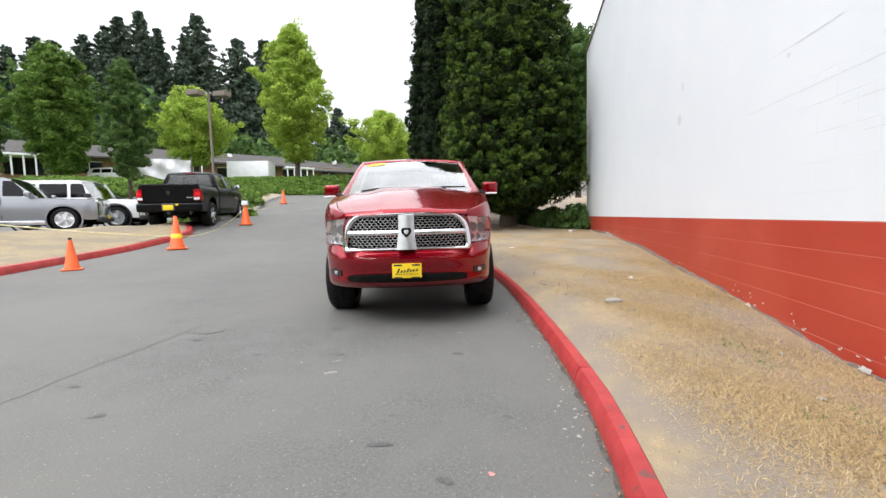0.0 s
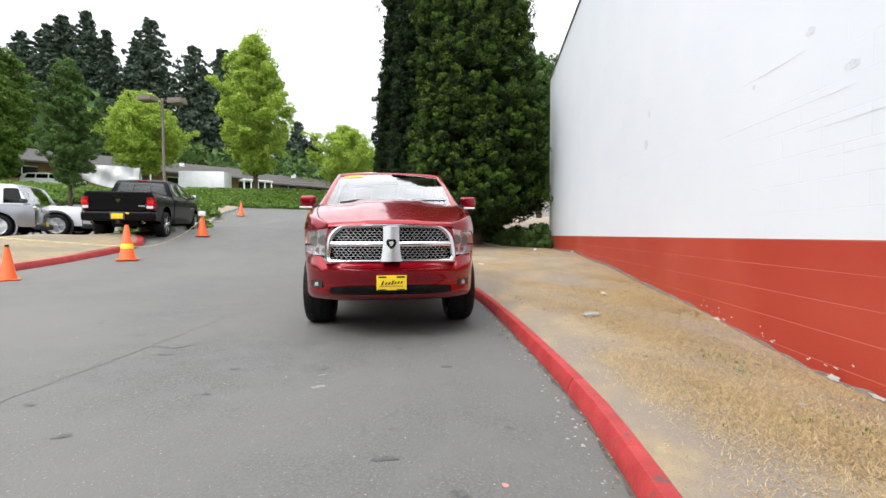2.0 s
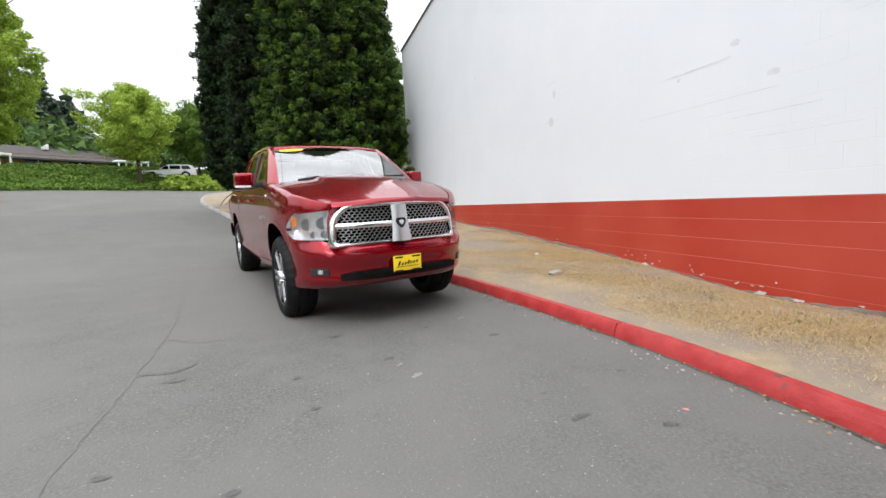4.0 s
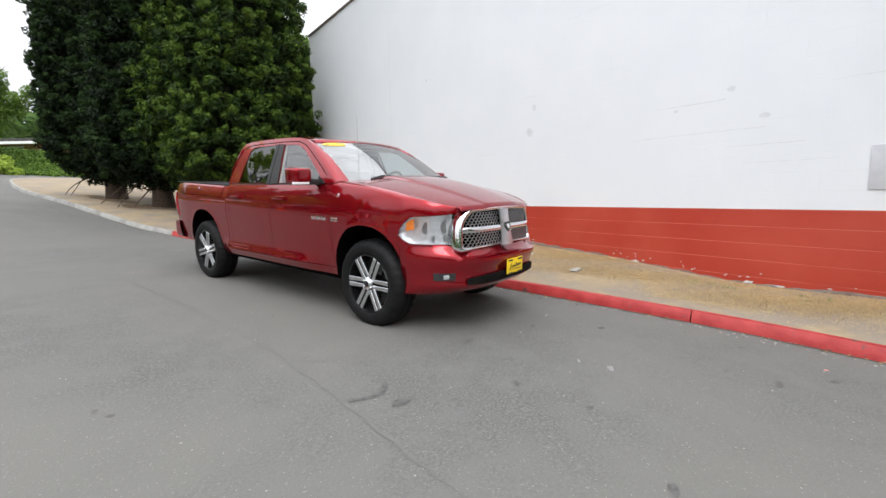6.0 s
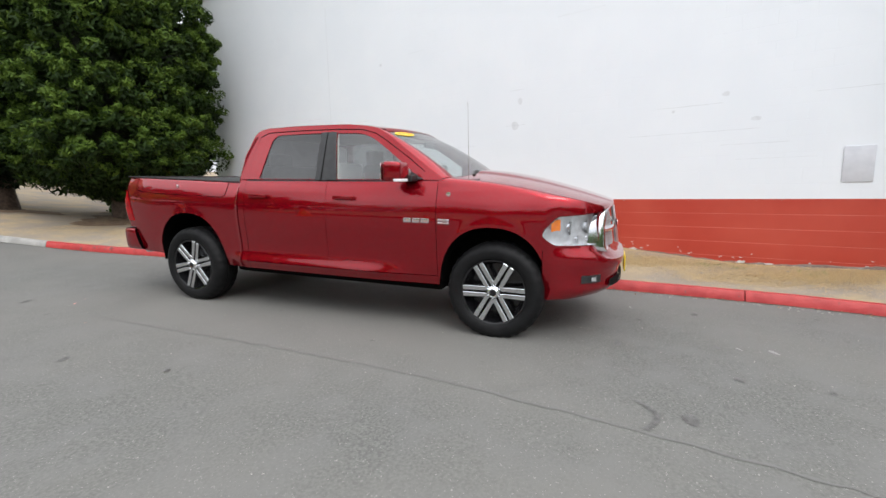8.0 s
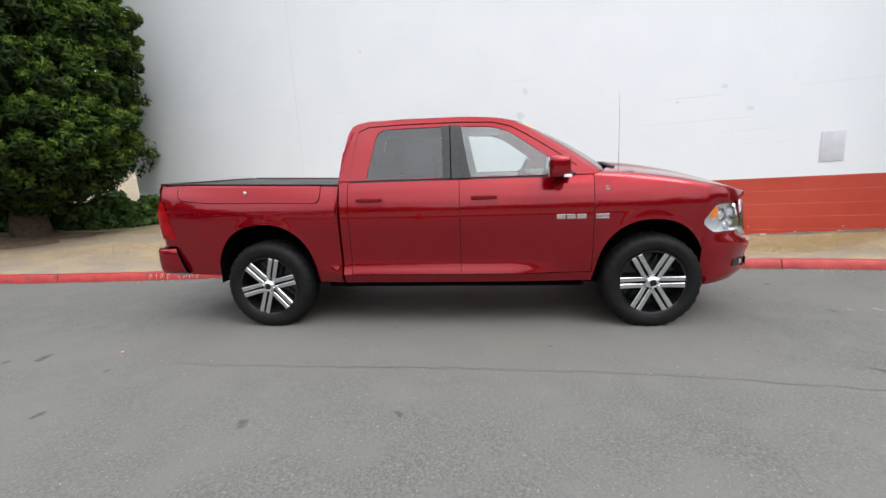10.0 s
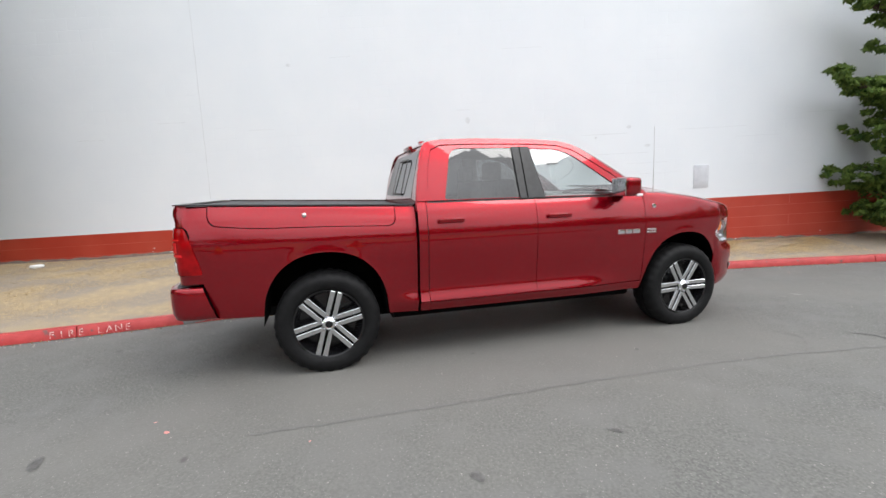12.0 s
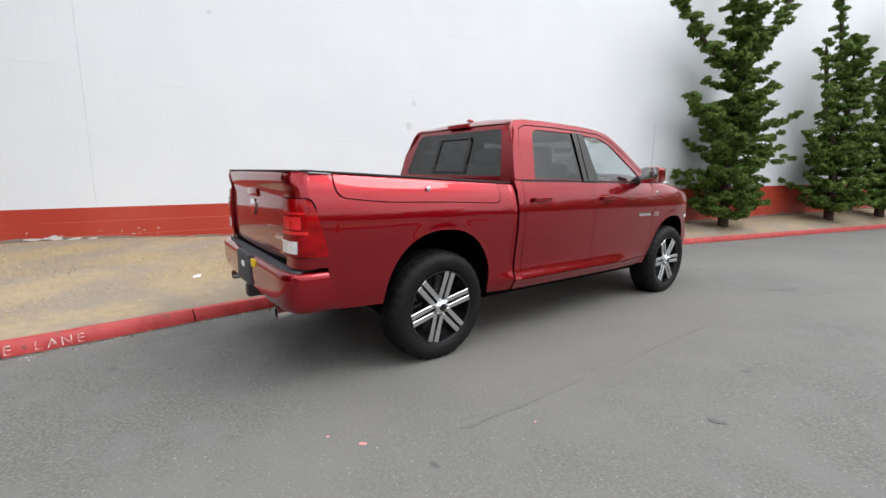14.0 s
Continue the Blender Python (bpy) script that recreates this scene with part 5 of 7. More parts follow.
    P("spare_wheel", lathe([(0.14, -0.10), (0.36, -0.12), (0.38, -0.06), (0.38, 0.06), (0.36, 0.10), (0.14, 0.08)], 32, Matrix.Translation((-2.30, 0.0, 0.05)), closed=True), "rubber", "spare wheel under the bed")
    P("differential", lathe([(0.02, -0.16), (0.12, -0.12), (0.16, 0.0), (0.12, 0.12), (0.02, 0.16)], 16, Matrix.Translation((RW, 0.0, 0.0)) @ Matrix.Rotation(radians(90), 4, "Y")), "underseal")
    P("engine_bay", box((1.22, -0.66, 0.10), (2.20, 0.66, 0.86)), "dark_void")
    P("cab_floor", box((-0.98, -0.88, 0.02), (1.22, 0.88, 0.30)), "dark_trim")
    P("bed_floor", box((-2.80, -0.50, 0.10), (-1.06, 0.50, 0.42)), "dark_void", "black bed liner")
    P("tonneau_cover", box((-2.80, -0.83, 0.957), (-1.05, 0.83, 0.969), 0.004), "black", "black soft cover stretched over the bed")
    P("bed_front", box((-1.07, -0.86, 0.3), (-1.03, 0.86, 0.96), 0.005), paint)
    P("axle", tube([(RW, -0.8, 0), (RW, 0.8, 0)], 0.06, 10), "dark_void")
    P("axle", tube([(FW, -0.8, 0), (FW, 0.8, 0)], 0.05, 10), "dark_void")
    P("silencer", tube([(-0.6, -0.2, -0.04), (-1.3, -0.2, -0.04)], 0.10, 14), "timber", "dull silencer")
    for yy in (-0.42, 0.42):
        sb = bmesh.new()
        add_box(sb, (-0.02, yy - 0.27, 0.30), (0.52, yy + 0.27, 0.62), 0.06, None, 3)
        add_box(sb, (-0.16, yy - 0.26, 0.55), (0.06, yy + 0.26, 1.13), 0.07, Matrix.Translation((0, 0, 0)), 3)
        seat = P("front_seat", sb, "seat_cloth", "grey cloth front seat")
        P("head_restraint", box((-0.19, yy - 0.13, 1.12), (-0.06, yy + 0.13, 1.30), 0.045, None, 3), "seat_cloth", "", seat)
    sb = bmesh.new()
    add_box(sb, (-0.80, -0.72, 0.30), (-0.35, 0.72, 0.62), 0.06, None, 3)
    add_box(sb, (-0.93, -0.70, 0.55), (-0.76, 0.70, 1.10), 0.06, None, 3)
    bench = P("rear_seat", sb, "seat_cloth", "grey rear bench seat")
    for yy in (-0.45, 0.45):
        P("head_restraint", box((-0.92, yy - 0.14, 1.09), (-0.81, yy + 0.14, 1.24), 0.04, None, 3), "seat_cloth", "", bench)
    db = bmesh.new()
    add_box(db, (0.86, -0.86, 0.55), (1.36, 0.86, 0.945), 0.06, None, 3)
    add_box(db, (0.80, 0.18, 0.85), (1.05, 0.66, 0.985), 0.05, None, 3)
    P("dashboard", db, "dash", "grey dashboard")
    for s_ in (-1, 1):
        P("door_trim", box((-0.95, s_ * 0.875 - 0.012, 0.3), (1.2, s_ * 0.875 + 0.012, 0.952), 0.01), "interior", "pale door trim")
    sw = [(0.74 + 0.185 * 0.42 * math.cos(a), 0.42 + 0.185 * math.sin(a), 0.94 + 0.185 * 0.9 * math.cos(a)) for a in [2 * math.pi * k / 28 for k in range(29)]]
    st = P("steering_wheel", tube(sw, 0.016, 8), "dark_trim", "dark steering wheel")
    P("wheel_hub", box((0.70, 0.35, 0.89), (0.80, 0.49, 0.99), 0.03), "dark_trim", "", st)
    P("inside_mirror", box((0.78, -0.12, 1.29), (0.81, 0.12, 1.355), 0.015), "black", "black inside mirror")
    P("headliner", box((-0.86, -0.70, 1.405), (0.50, 0.70, 1.42), 0.004), "interior", "pale headliner")

    for x, yy in ((FW, 0.966), (RW, 0.966)):
        for s_ in (-1, 1):
            build_wheel(truck, x, s_ * yy, -0.010 if x > 0 else -0.024, s_, 0.432, 0.285, 0.286, "twin", radians(1 if x > 0 else 14))
    # the bed's rail falls a little towards the cab, and the nose is squarer at its corners
    for ob in truck.children_recursive:
        if ob.type == "MESH" and not ob.name.startswith(("rear_window", "cab", "side_frame", "roof", "sliding", "high_brake")):
            tail = ob.name.startswith(("bed_corner", "tail_lamp", "lamp_gap", "reverse_lamp", "lamp_segment", "tailgate", "emblem", "badge", "gate", "brake"))
            for v in ob.data.vertices:
                if v.co.x > 2.25:
                    fore = float(smoothstep((v.co.x - 2.25) / 0.25))
                    v.co.y += math.copysign(0.022, v.co.y) * fore * float(smoothstep((abs(v.co.y) - 0.64) / 0.22))
                    v.co.x += 0.014 * fore
                if tail and v.co.x < -2.76:
                    v.co.x -= 0.022 * min(1.0, (-2.76 - v.co.x) / 0.05)
                if v.co.x < -1.02 and v.co.z > 0.66:
                    t = min(1.0, (-1.03 - v.co.x) / 1.77)
                    v.co.z += (-0.052 + 0.057 * t) * min(1.0, (v.co.z - 0.66) / 0.28)
    return truck


build_pickup((0.2371, -0.9709, -0.0325), (-1.8593, 6.8012, 0.778), "red_paint", "shiny deep cherry-red crew-cab pickup truck parked by the kerb")
build_pickup((-0.386, 0.923, 0.03), (-12.5, 14.4, 1.33 + 0.42), "black_paint", "glossy black crew-cab pickup truck parked in the lot")

# ---- plants ----
def leaf_cloud(name, centres, radii, per, size, material, parent=None, flat=0.6, aspect=1.6, seed=1, corners=4, **tags):
    """Many small leaf cards round the given clump centres; each card is a bent quad of its own."""
    rng = np.random.default_rng(seed)
    C = np.repeat(np.asarray(centres, float), per, axis=0)
    R = np.repeat(np.broadcast_to(np.asarray(radii, float).reshape(-1, 1), (len(centres), 1)), per, axis=0)
    n = len(C)
    d = rng.normal(size=(n, 3))
    d /= np.linalg.norm(d, axis=1, keepdims=True)
    rad = R * rng.uniform(0.45, 1.0, (n, 1)) ** 0.5
    pos = C + d * rad * np.array((1, 1, flat if np.isscalar(flat) else 1))
    nrm = d + rng.normal(size=(n, 3)) * 0.55 + np.array((0, 0, 0.35))
    nrm /= np.linalg.norm(nrm, axis=1, keepdims=True)
    a = np.cross(nrm, rng.normal(size=(n, 3)))
    a /= np.linalg.norm(a, axis=1, keepdims=True) + 1e-9
    b = np.cross(nrm, a)
    s = size * rng.uniform(0.6, 1.35, (n, 1))
    tip = pos + a * s * aspect * 0.5
    tail = pos - a * s * aspect * 0.5
    l_, r_ = pos + b * s * 0.42 - nrm * s * 0.12, pos - b * s * 0.42 - nrm * s * 0.12
    k = corners
    V = np.stack([tail, l_, tip, r_] if k == 4 else [tail + b * s * 0.4, tail - b * s * 0.4, tip], 1).reshape(-1, 3)
    me = bpy.data.meshes.new(name)
    me.vertices.add(k * n)
    me.vertices.foreach_set("co", V.astype(np.float32).ravel())
    me.loops.add(k * n)
    me.loops.foreach_set("vertex_index", np.arange(k * n).astype(np.int32))
    me.polygons.add(n)
    me.polygons.foreach_set("loop_start", (np.arange(n) * k).astype(np.int32))
    me.update(calc_edges=True)
    return link_mesh(name, me, material, parent, False, **tags)


def trunk_mesh(height, r0, r1, limbs, seed, lean=0.0):
    rng = random.Random(seed)
    bm = bmesh.new()
    pts = [(lean * t * t * height + rng.uniform(-0.05, 0.05) * t, rng.uniform(-0.05, 0.05) * t, height * t - 0.15) for t in (0, 0.08, 0.2, 0.4, 0.6, 0.8, 1.0)]
    add_tube(bm, pts, [r0 * 1.35, r0, r0 * 0.9, r0 * 0.75, r0 * 0.55, r0 * 0.35, r1], 9)
    for z0, out, up, rr in limbs:
        a = rng.uniform(0, 6.28)
        p0 = Vector((lean * (z0 / height) ** 2 * height, 0, z0))
        p1 = p0 + Vector((math.cos(a) * out * 0.5, math.sin(a) * out * 0.5, up * 0.4))
        p2 = p0 + Vector((math.cos(a) * out, math.sin(a) * out, up))
        add_tube(bm, [p0, p1, p2], [rr, rr * 0.7, rr * 0.3], 6)
    return bm


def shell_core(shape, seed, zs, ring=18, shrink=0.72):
    """A rough inner body that closes the gaps deep inside a dense crown and stands in for the shade there."""
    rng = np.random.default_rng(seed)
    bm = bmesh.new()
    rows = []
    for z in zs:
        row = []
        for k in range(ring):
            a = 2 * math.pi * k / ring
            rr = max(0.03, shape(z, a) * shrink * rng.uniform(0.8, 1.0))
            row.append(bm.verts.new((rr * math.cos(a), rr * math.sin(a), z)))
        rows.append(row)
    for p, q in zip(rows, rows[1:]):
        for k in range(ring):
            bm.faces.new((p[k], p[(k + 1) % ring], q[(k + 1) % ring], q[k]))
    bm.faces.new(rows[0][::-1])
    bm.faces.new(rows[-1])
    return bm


def cypress(x, y, z, height, radius, seed, bottom=1.0, label="", n=620, per=210, size=0.055, leaf="leaf_cypress"):
    rng = np.random.default_rng(seed)
    tree = empty("cypress_tree", Matrix.Translation((x, y, z)), label or "tall dense dark-green cypress tree on the dry lawn", "tree", "cypress row beside the wall")
    part("trunk", trunk_mesh(height * 0.8, 0.28, 0.06, [(0.5, 0.9, 0.5, 0.06), (0.7, 1.1, 0.5, 0.05), (0.9, 1.0, 0.6, 0.05), (0.6, 1.2, 0.2, 0.05)], seed), "bark", tree, "brown fibrous trunk")
    ph = rng.uniform(0, 6.28, 6)

    def shape(h, a):
        t = (h - bottom) / (height - bottom)
        if t <= 0 or t >= 1:
            return 0.05
        prof = min(1, (t / 0.07) ** 0.6) * (1 - max(0, t - 0.25) / 0.75) ** 0.43
        wob = 1 + 0.09 * math.sin(3 * a + ph[0] + 4 * t) + 0.07 * math.sin(5 * a + ph[1] - 9 * t) + 0.05 * math.sin(14 * t + ph[2] + 2 * a)
        return radius * prof * wob

    cen, rad, tips, tip_r = [], [], [], []
    placed = np.zeros((n, 3))
    tries = 0
    while len(cen) < n and tries < 60000:
        tries += 1
        t = rng.uniform(0, 1) ** 1.1
        h = bottom + (height - bottom) * t
        a = rng.uniform(0, 2 * math.pi)
        rr = shape(h, a) * rng.uniform(0.86, 1.04)
        p = np.array((rr * math.cos(a), rr * math.sin(a), h))
        r = rng.uniform(0.28, 0.60) * (0.75 + 0.25 * radius / 2.3)
        gap = placed[:len(cen)] - p
        if cen and np.min(gap[:, 0] ** 2 + gap[:, 1] ** 2 + 0.64 * gap[:, 2] ** 2) < (r * 1.22) ** 2:
            continue
        placed[len(cen)] = p
        cen.append(p)
        rad.append(r)
        # new growth on the outer and upper side of each clump, its lighter colour painting the light there
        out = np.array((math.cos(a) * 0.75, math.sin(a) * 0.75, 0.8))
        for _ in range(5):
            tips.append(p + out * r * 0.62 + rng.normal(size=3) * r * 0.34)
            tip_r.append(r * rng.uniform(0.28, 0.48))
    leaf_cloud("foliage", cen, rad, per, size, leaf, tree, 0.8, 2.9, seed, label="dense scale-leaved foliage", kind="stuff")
    leaf_cloud("new_growth", tips, tip_r, 64, size * 0.70, leaf + "_tip", tree, 0.8, 3.1, seed + 50, label="yellow-green growth, lighter where light falls on each clump", kind="stuff")
    # added dark shell: the crown's inner shade as a solid body
    part("inner_wood", shell_core(shape, seed, np.linspace(bottom + 0.25, height - 0.4, 34), 28, 0.78), "dead_twigs", tree, "dark inner shell standing in for the crown's deep shade", 0)
    return tree


def broadleaf(name, x, y, z, height, radius, seed, leaf, label, bottom=2.0, n=260, per=60, size=0.42, peak=0.45, trunk=0.18, group=""):
    rng = np.random.default_rng(seed)
    tree = empty(name, Matrix.Translation((x, y, z)), label, "tree", group)
    limbs = [(bottom + (height - bottom) * q, radius * 0.7, radius * 0.6, trunk * 0.4) for q in (0.02, 0.1, 0.18, 0.28, 0.4, 0.5, 0.6)]
    part("trunk", trunk_mesh(height * 0.85, trunk, 0.03, limbs, seed), "bark", tree)
    ph = rng.uniform(0, 6.28, 4)
    cen, rad = [], []
    boughs = max(16, n // 11)
    for i in range(boughs):
        t = (i + rng.uniform(0.1, 0.9)) / boughs
        a = i * 2.4 + rng.uniform(-0.3, 0.3)
        prof = (t / peak) ** 0.5 if t < peak else (1 - ((t - peak) / (1 - peak)) ** 1.35) ** 0.9
        ln = radius * (prof * (1 + 0.15 * math.sin(3 * a + ph[0] + 5 * t)) * rng.uniform(0.75, 1.12) + 0.05)
        h = bottom + (height - bottom) * t * 0.93
        rise = rng.uniform(0.25, 0.55) * ln
        for q in np.linspace(0.22, 1.0, 9):
            w = (0.055 + 0.085 * math.sin(math.pi * min(1, q * 0.9))) * radius + 0.08
            for _ in range(2):
                cen.append((ln * q * math.cos(a) + rng.normal() * w * 0.8, ln * q * math.sin(a) + rng.normal() * w * 0.8, h - 0.3 * rise + rise * q ** 1.4 + rng.normal() * w * 0.7))
                rad.append(w * rng.uniform(0.8, 1.25))
    for k in range(10):
        cen.append((rng.normal() * 0.06 * radius, rng.normal() * 0.06 * radius, height * (0.86 + 0.016 * k)))
        rad.append(radius * 0.10 * (1.3 - 0.09 * k))
    leaf_cloud("crown", cen, rad, max(30, int(per * n / len(cen) * 1.35)), size * 0.66, leaf, tree, 0.75, 1.4, seed, 3, kind="stuff")
    return tree


def fir(x, y, z, height, radius, seed, size=0.9, per=16, thin=1.0):
    rng = np.random.default_rng(seed)
    tree = empty("fir_tree", Matrix.Translation((x, y, z)), "tall dark fir tree with ragged drooping branches", "tree", "firs on the hill")
    part("trunk", trunk_mesh(height, radius * 0.08, 0.05, [], seed), "bark", tree)
    cen, rad = [], []
    layers = int(height / 1.15)
    for i in range(layers):
        t = i / layers
        h = height * (0.12 + 0.88 * t)
        rr = 1.15 * radius * min(1.0, (1 - t) / 0.72) ** 0.72 * rng.uniform(0.62, 1.12) + 0.12
        k = max(4, int(9 * thin * min(1, (1 - t) * 1.6) + 3))
        a0 = rng.uniform(0, 6.28)
        for j in range(k):
            a = a0 + 2 * math.pi * j / k + rng.uniform(-0.25, 0.25)
            ln = rr * rng.uniform(0.6, 1.1)
            for q in (0.3, 0.6, 0.9):
                cen.append((ln * q * math.cos(a), ln * q * math.sin(a), h - 0.22 * ln * q + rng.uniform(-0.2, 0.2)))
                rad.append(0.16 + (0.3 + 0.6 * (1 - q) + 0.3 * (1 - t)) * min(1, (1 - t) * 4))
    leaf_cloud("needles", cen, rad, per, size, "leaf_fir", tree, 0.45, 1.9, seed, 3, kind="stuff")
    return tree


def bush(name, x, y, z, rx, rz, seed, leaf, label, n=40, per=70, size=0.12, group=""):
    rng = np.random.default_rng(seed)
    ob_c, ob_r = [], []
    for _ in range(n):
        d = rng.normal(size=3)
        d /= np.linalg.norm(d)
        q = rng.uniform(0.3, 1.0) ** 0.5
        ob_c.append((d[0] * rx * q, d[1] * rx * q, abs(d[2]) * rz * q))
        ob_r.append(0.28 * rx)
    b = leaf_cloud(name, ob_c, ob_r, per, size, leaf, None, 0.8, 1.4, seed, label=label, category="shrub", group=group)
    b.matrix_world = Matrix.Translation((x, y, z))
    return b


def juniper(x, y, z, height, seed, arms, label):
    """A wind-twisted juniper: upright stem, arms that sweep up and out, foliage in stacked tufts."""
    rng = np.random.default_rng(seed)
    tree = empty("juniper", Matrix.Translation((x, y, z)), label, "shrub", "junipers along the wall")
    bm = bmesh.new()
    stem = [(0, 0, -0.1), (0.03, 0.08, height * 0.3), (0.0, -0.08, height * 0.6), (0.02, 0.05, height)]
    add_tube(bm, stem, [0.13, 0.10, 0.07, 0.02], 8)
    cen, rad = [], []
    z = 0.36
    k = 0
    while z < height:
        t = z / height
        w = smooth_interp(t, [0.0, 0.08, 0.24, 0.40, 0.55, 0.75, 1.0], [0.72, 1.12, 1.16, 1.02, 0.72, 0.56, 0.30])
        lean = rng.uniform(0, 6.28)
        for _ in range(6 if t < 0.45 else 4):
            k += 1
            a = k * 2.4 + rng.uniform(-0.4, 0.4)
            ln = w * rng.uniform(0.55, 1.1) * (1 + 0.28 * math.cos(a - lean))
            sweep = rng.uniform(-0.06, 0.26) * ln
            zz = z + rng.uniform(-0.07, 0.07)
            ca, sa = 0.75 * math.cos(a), math.sin(a)
            add_tube(bm, [(0, 0, zz), (ln * 0.5 * ca, ln * 0.5 * sa, zz + sweep * 0.2), (ln * 0.9 * ca, ln * 0.9 * sa, zz + sweep)], [0.022, 0.015, 0.006], 5)
            for q in (0.35, 0.5, 0.64, 0.78, 0.9, 1.02, 1.12):
                cen.append((ln * q * ca + rng.normal() * 0.05, ln * q * sa + rng.normal() * 0.05, zz + sweep * q * q + (0.06 if q > 1 else 0.0) + rng.normal() * 0.04))
                rad.append((0.21 - 0.13 * (q - 0.35) / 0.77) * rng.uniform(0.75, 1.25) * (0.55 + 0.45 * min(1, w)))
        z += 0.26 if t < 0.45 else 0.30
    for z0, dy, dz, thick in arms:
        arm = spline([(0, 0, z0), (0.05, dy * 0.5, z0 + dz * 0.32), (0.0, dy, z0 + dz)], 8)
        add_tube(bm, arm, [0.05] * (len(arm) - 1) + [0.015], 6)
        for i, p in enumerate(arm[4:]):
            q = 1 - 0.55 * i / len(arm)
            for _ in range(3):
                cen.append(tuple(p + rng.normal(size=3) * np.array((0.12, 0.10, 0.09)) * thick * q))
                rad.append(rng.uniform(0.12, 0.22) * thick * q)
    part("stem", bm, "bark", tree, "brown twisted stem")
    leaf_cloud("foliage", cen, rad, 66, 0.056, "leaf_juniper", tree, 0.46, 2.4, seed, label="tufted dark-green foliage", kind="stuff")
    return tree


# cypress row beside the wall's end
cypress(-0.88, 16.62, float(lawn_z(-0.95, 16.25)), 13.9, 2.16, 3, 0.6)
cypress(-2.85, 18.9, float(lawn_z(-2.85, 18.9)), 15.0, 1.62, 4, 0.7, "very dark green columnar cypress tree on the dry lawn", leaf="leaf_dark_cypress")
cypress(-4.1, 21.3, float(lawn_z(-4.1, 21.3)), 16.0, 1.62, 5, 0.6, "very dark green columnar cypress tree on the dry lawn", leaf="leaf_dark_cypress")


# bare low limbs arching out of the dark cypresses, and the brown litter under them
def low_limb(tree_x, tree_y, turn, reach, rise, seed):
    rng = random.Random(seed)
    pts = []
    for k in range(9):
        t = k / 8
        x, y = tree_x + math.cos(turn) * (0.2 + reach * t), tree_y + math.sin(turn) * (0.2 + reach * t)
        z = float(lawn_z(x, y)) + rise * (1 - t ** 1.6) + 0.05 + 0.05 * math.sin(5 * t + seed)
        pts.append((x + rng.uniform(-0.03, 0.03), y + rng.uniform(-0.03, 0.03), z))
    return tube(pts, [0.035 - 0.026 * k / 8 for k in range(9)], 6)


for i, (tx, ty, turn, reach, rise) in enumerate(((-2.85, 18.9, 3.5, 1.2, 0.95), (-2.85, 18.9, 3.1, 1.5, 1.15), (-2.85, 18.9, 3.9, 1.0, 0.7), (-2.85, 18.9, 2.7, 1.2, 1.0), (-4.1, 21.3, 3.4, 1.3, 0.9), (-4.1, 21.3, 3.0, 1.1, 1.1))):
    obj("fallen_branch", low_limb(tx, ty, turn, reach, rise, i), "bark", None, 40, label="bare brown low branch under a cypress", category="branch", group="low branches")
for i, (bx, by, br, bh) in enumerate(((0.55, 17.2, 0.75, 0.85), (1.45, 16.6, 0.65, 0.95), (1.7, 17.9, 0.8, 1.1), (-0.1, 18.2, 0.8, 0.8))):
    bush("low_shrub", bx, by, float(lawn_z(bx, by)) - 0.1, br, bh, 20 + i, "leaf_dark", "dark-green low shrub at the wall's end", 40, 80, 0.11, "shrubs at the wall's end")
# junipers along the wall, past the truck
juniper(1.30, -1.75, float(lawn_z(1.3, -1.75)), 6.6, 31, [(3.9, 2.35, 1.35, 1.0), (4.2, -1.9, 1.9, 1.0), (2.6, 1.75, 0.55, 0.95), (2.9, -1.35, 0.75, 0.8), (1.3, -1.3, 0.45, 0.8)], "twisted green juniper with sweeping arms against the wall")
juniper(1.25, -6.6, float(lawn_z(1.25, -6.6)), 5.2, 32, [(2.0, 1.5, 2.9, 1.2), (3.2, -1.5, 1.4, 0.9), (1.6, 1.7, 0.9, 0.8), (4.0, 1.2, 2.6, 0.9)], "bushy green juniper with forked tops against the wall")
juniper(1.25, -9.6, float(lawn_z(1.25, -9.6)), 6.8, 33, [(3.0, 1.3, 1.6, 1.0), (3.6, -1.4, 1.6, 1.0), (1.5, -1.5, 0.6, 0.9)], "tall dark-green juniper with an uneven top")

# street trees and lawn trees beyond the cross street
broadleaf("maple_tree", -25.6, 44.2, 5.6, 17.2, 4.0, 41, "leaf_light", "tall bright yellow-green maple tree on the bank", 2.9, 620, 130, 0.24, 0.38, 0.26)
broadleaf("maple_tree", -33.8, 38.4, 5.9, 8.6, 4.0, 42, "leaf_light", "round bright yellow-green young maple tree", 2.0, 420, 120, 0.22, 0.42, 0.16)
broadleaf("pear_tree", -25.9, 23.7, 2.7, 9.5, 1.55, 43, "leaf_dark", "narrow dark-green street tree on a pale stem", 1.9, 320, 120, 0.14, 0.35, 0.10)
broadleaf("oak_tree", -42.8, 32.3, 5.2, 12.8, 3.4, 44, "leaf_mid", "broad mid-green tree in front of the school", 1.6, 560, 120, 0.26, 0.42, 0.24)
broadleaf("oak_tree", -50.5, 30.0, 5.5, 9.6, 3.4, 45, "leaf_dark", "dark-green tree at the lot's far end", 1.2, 300, 110, 0.26, 0.45, 0.2)
broadleaf("ash_tree", -15.9, 45.5, 4.9, 8.1, 3.6, 46, "leaf_light", "spreading yellow-green ash tree over the bank", 2.0, 380, 110, 0.20, 0.40, 0.14)
broadleaf("ash_tree", -12.2, 51.0, 5.2, 7.2, 3.4, 47, "leaf_mid", "spreading green tree behind the bank", 2.0, 320, 110, 0.22, 0.40, 0.14)
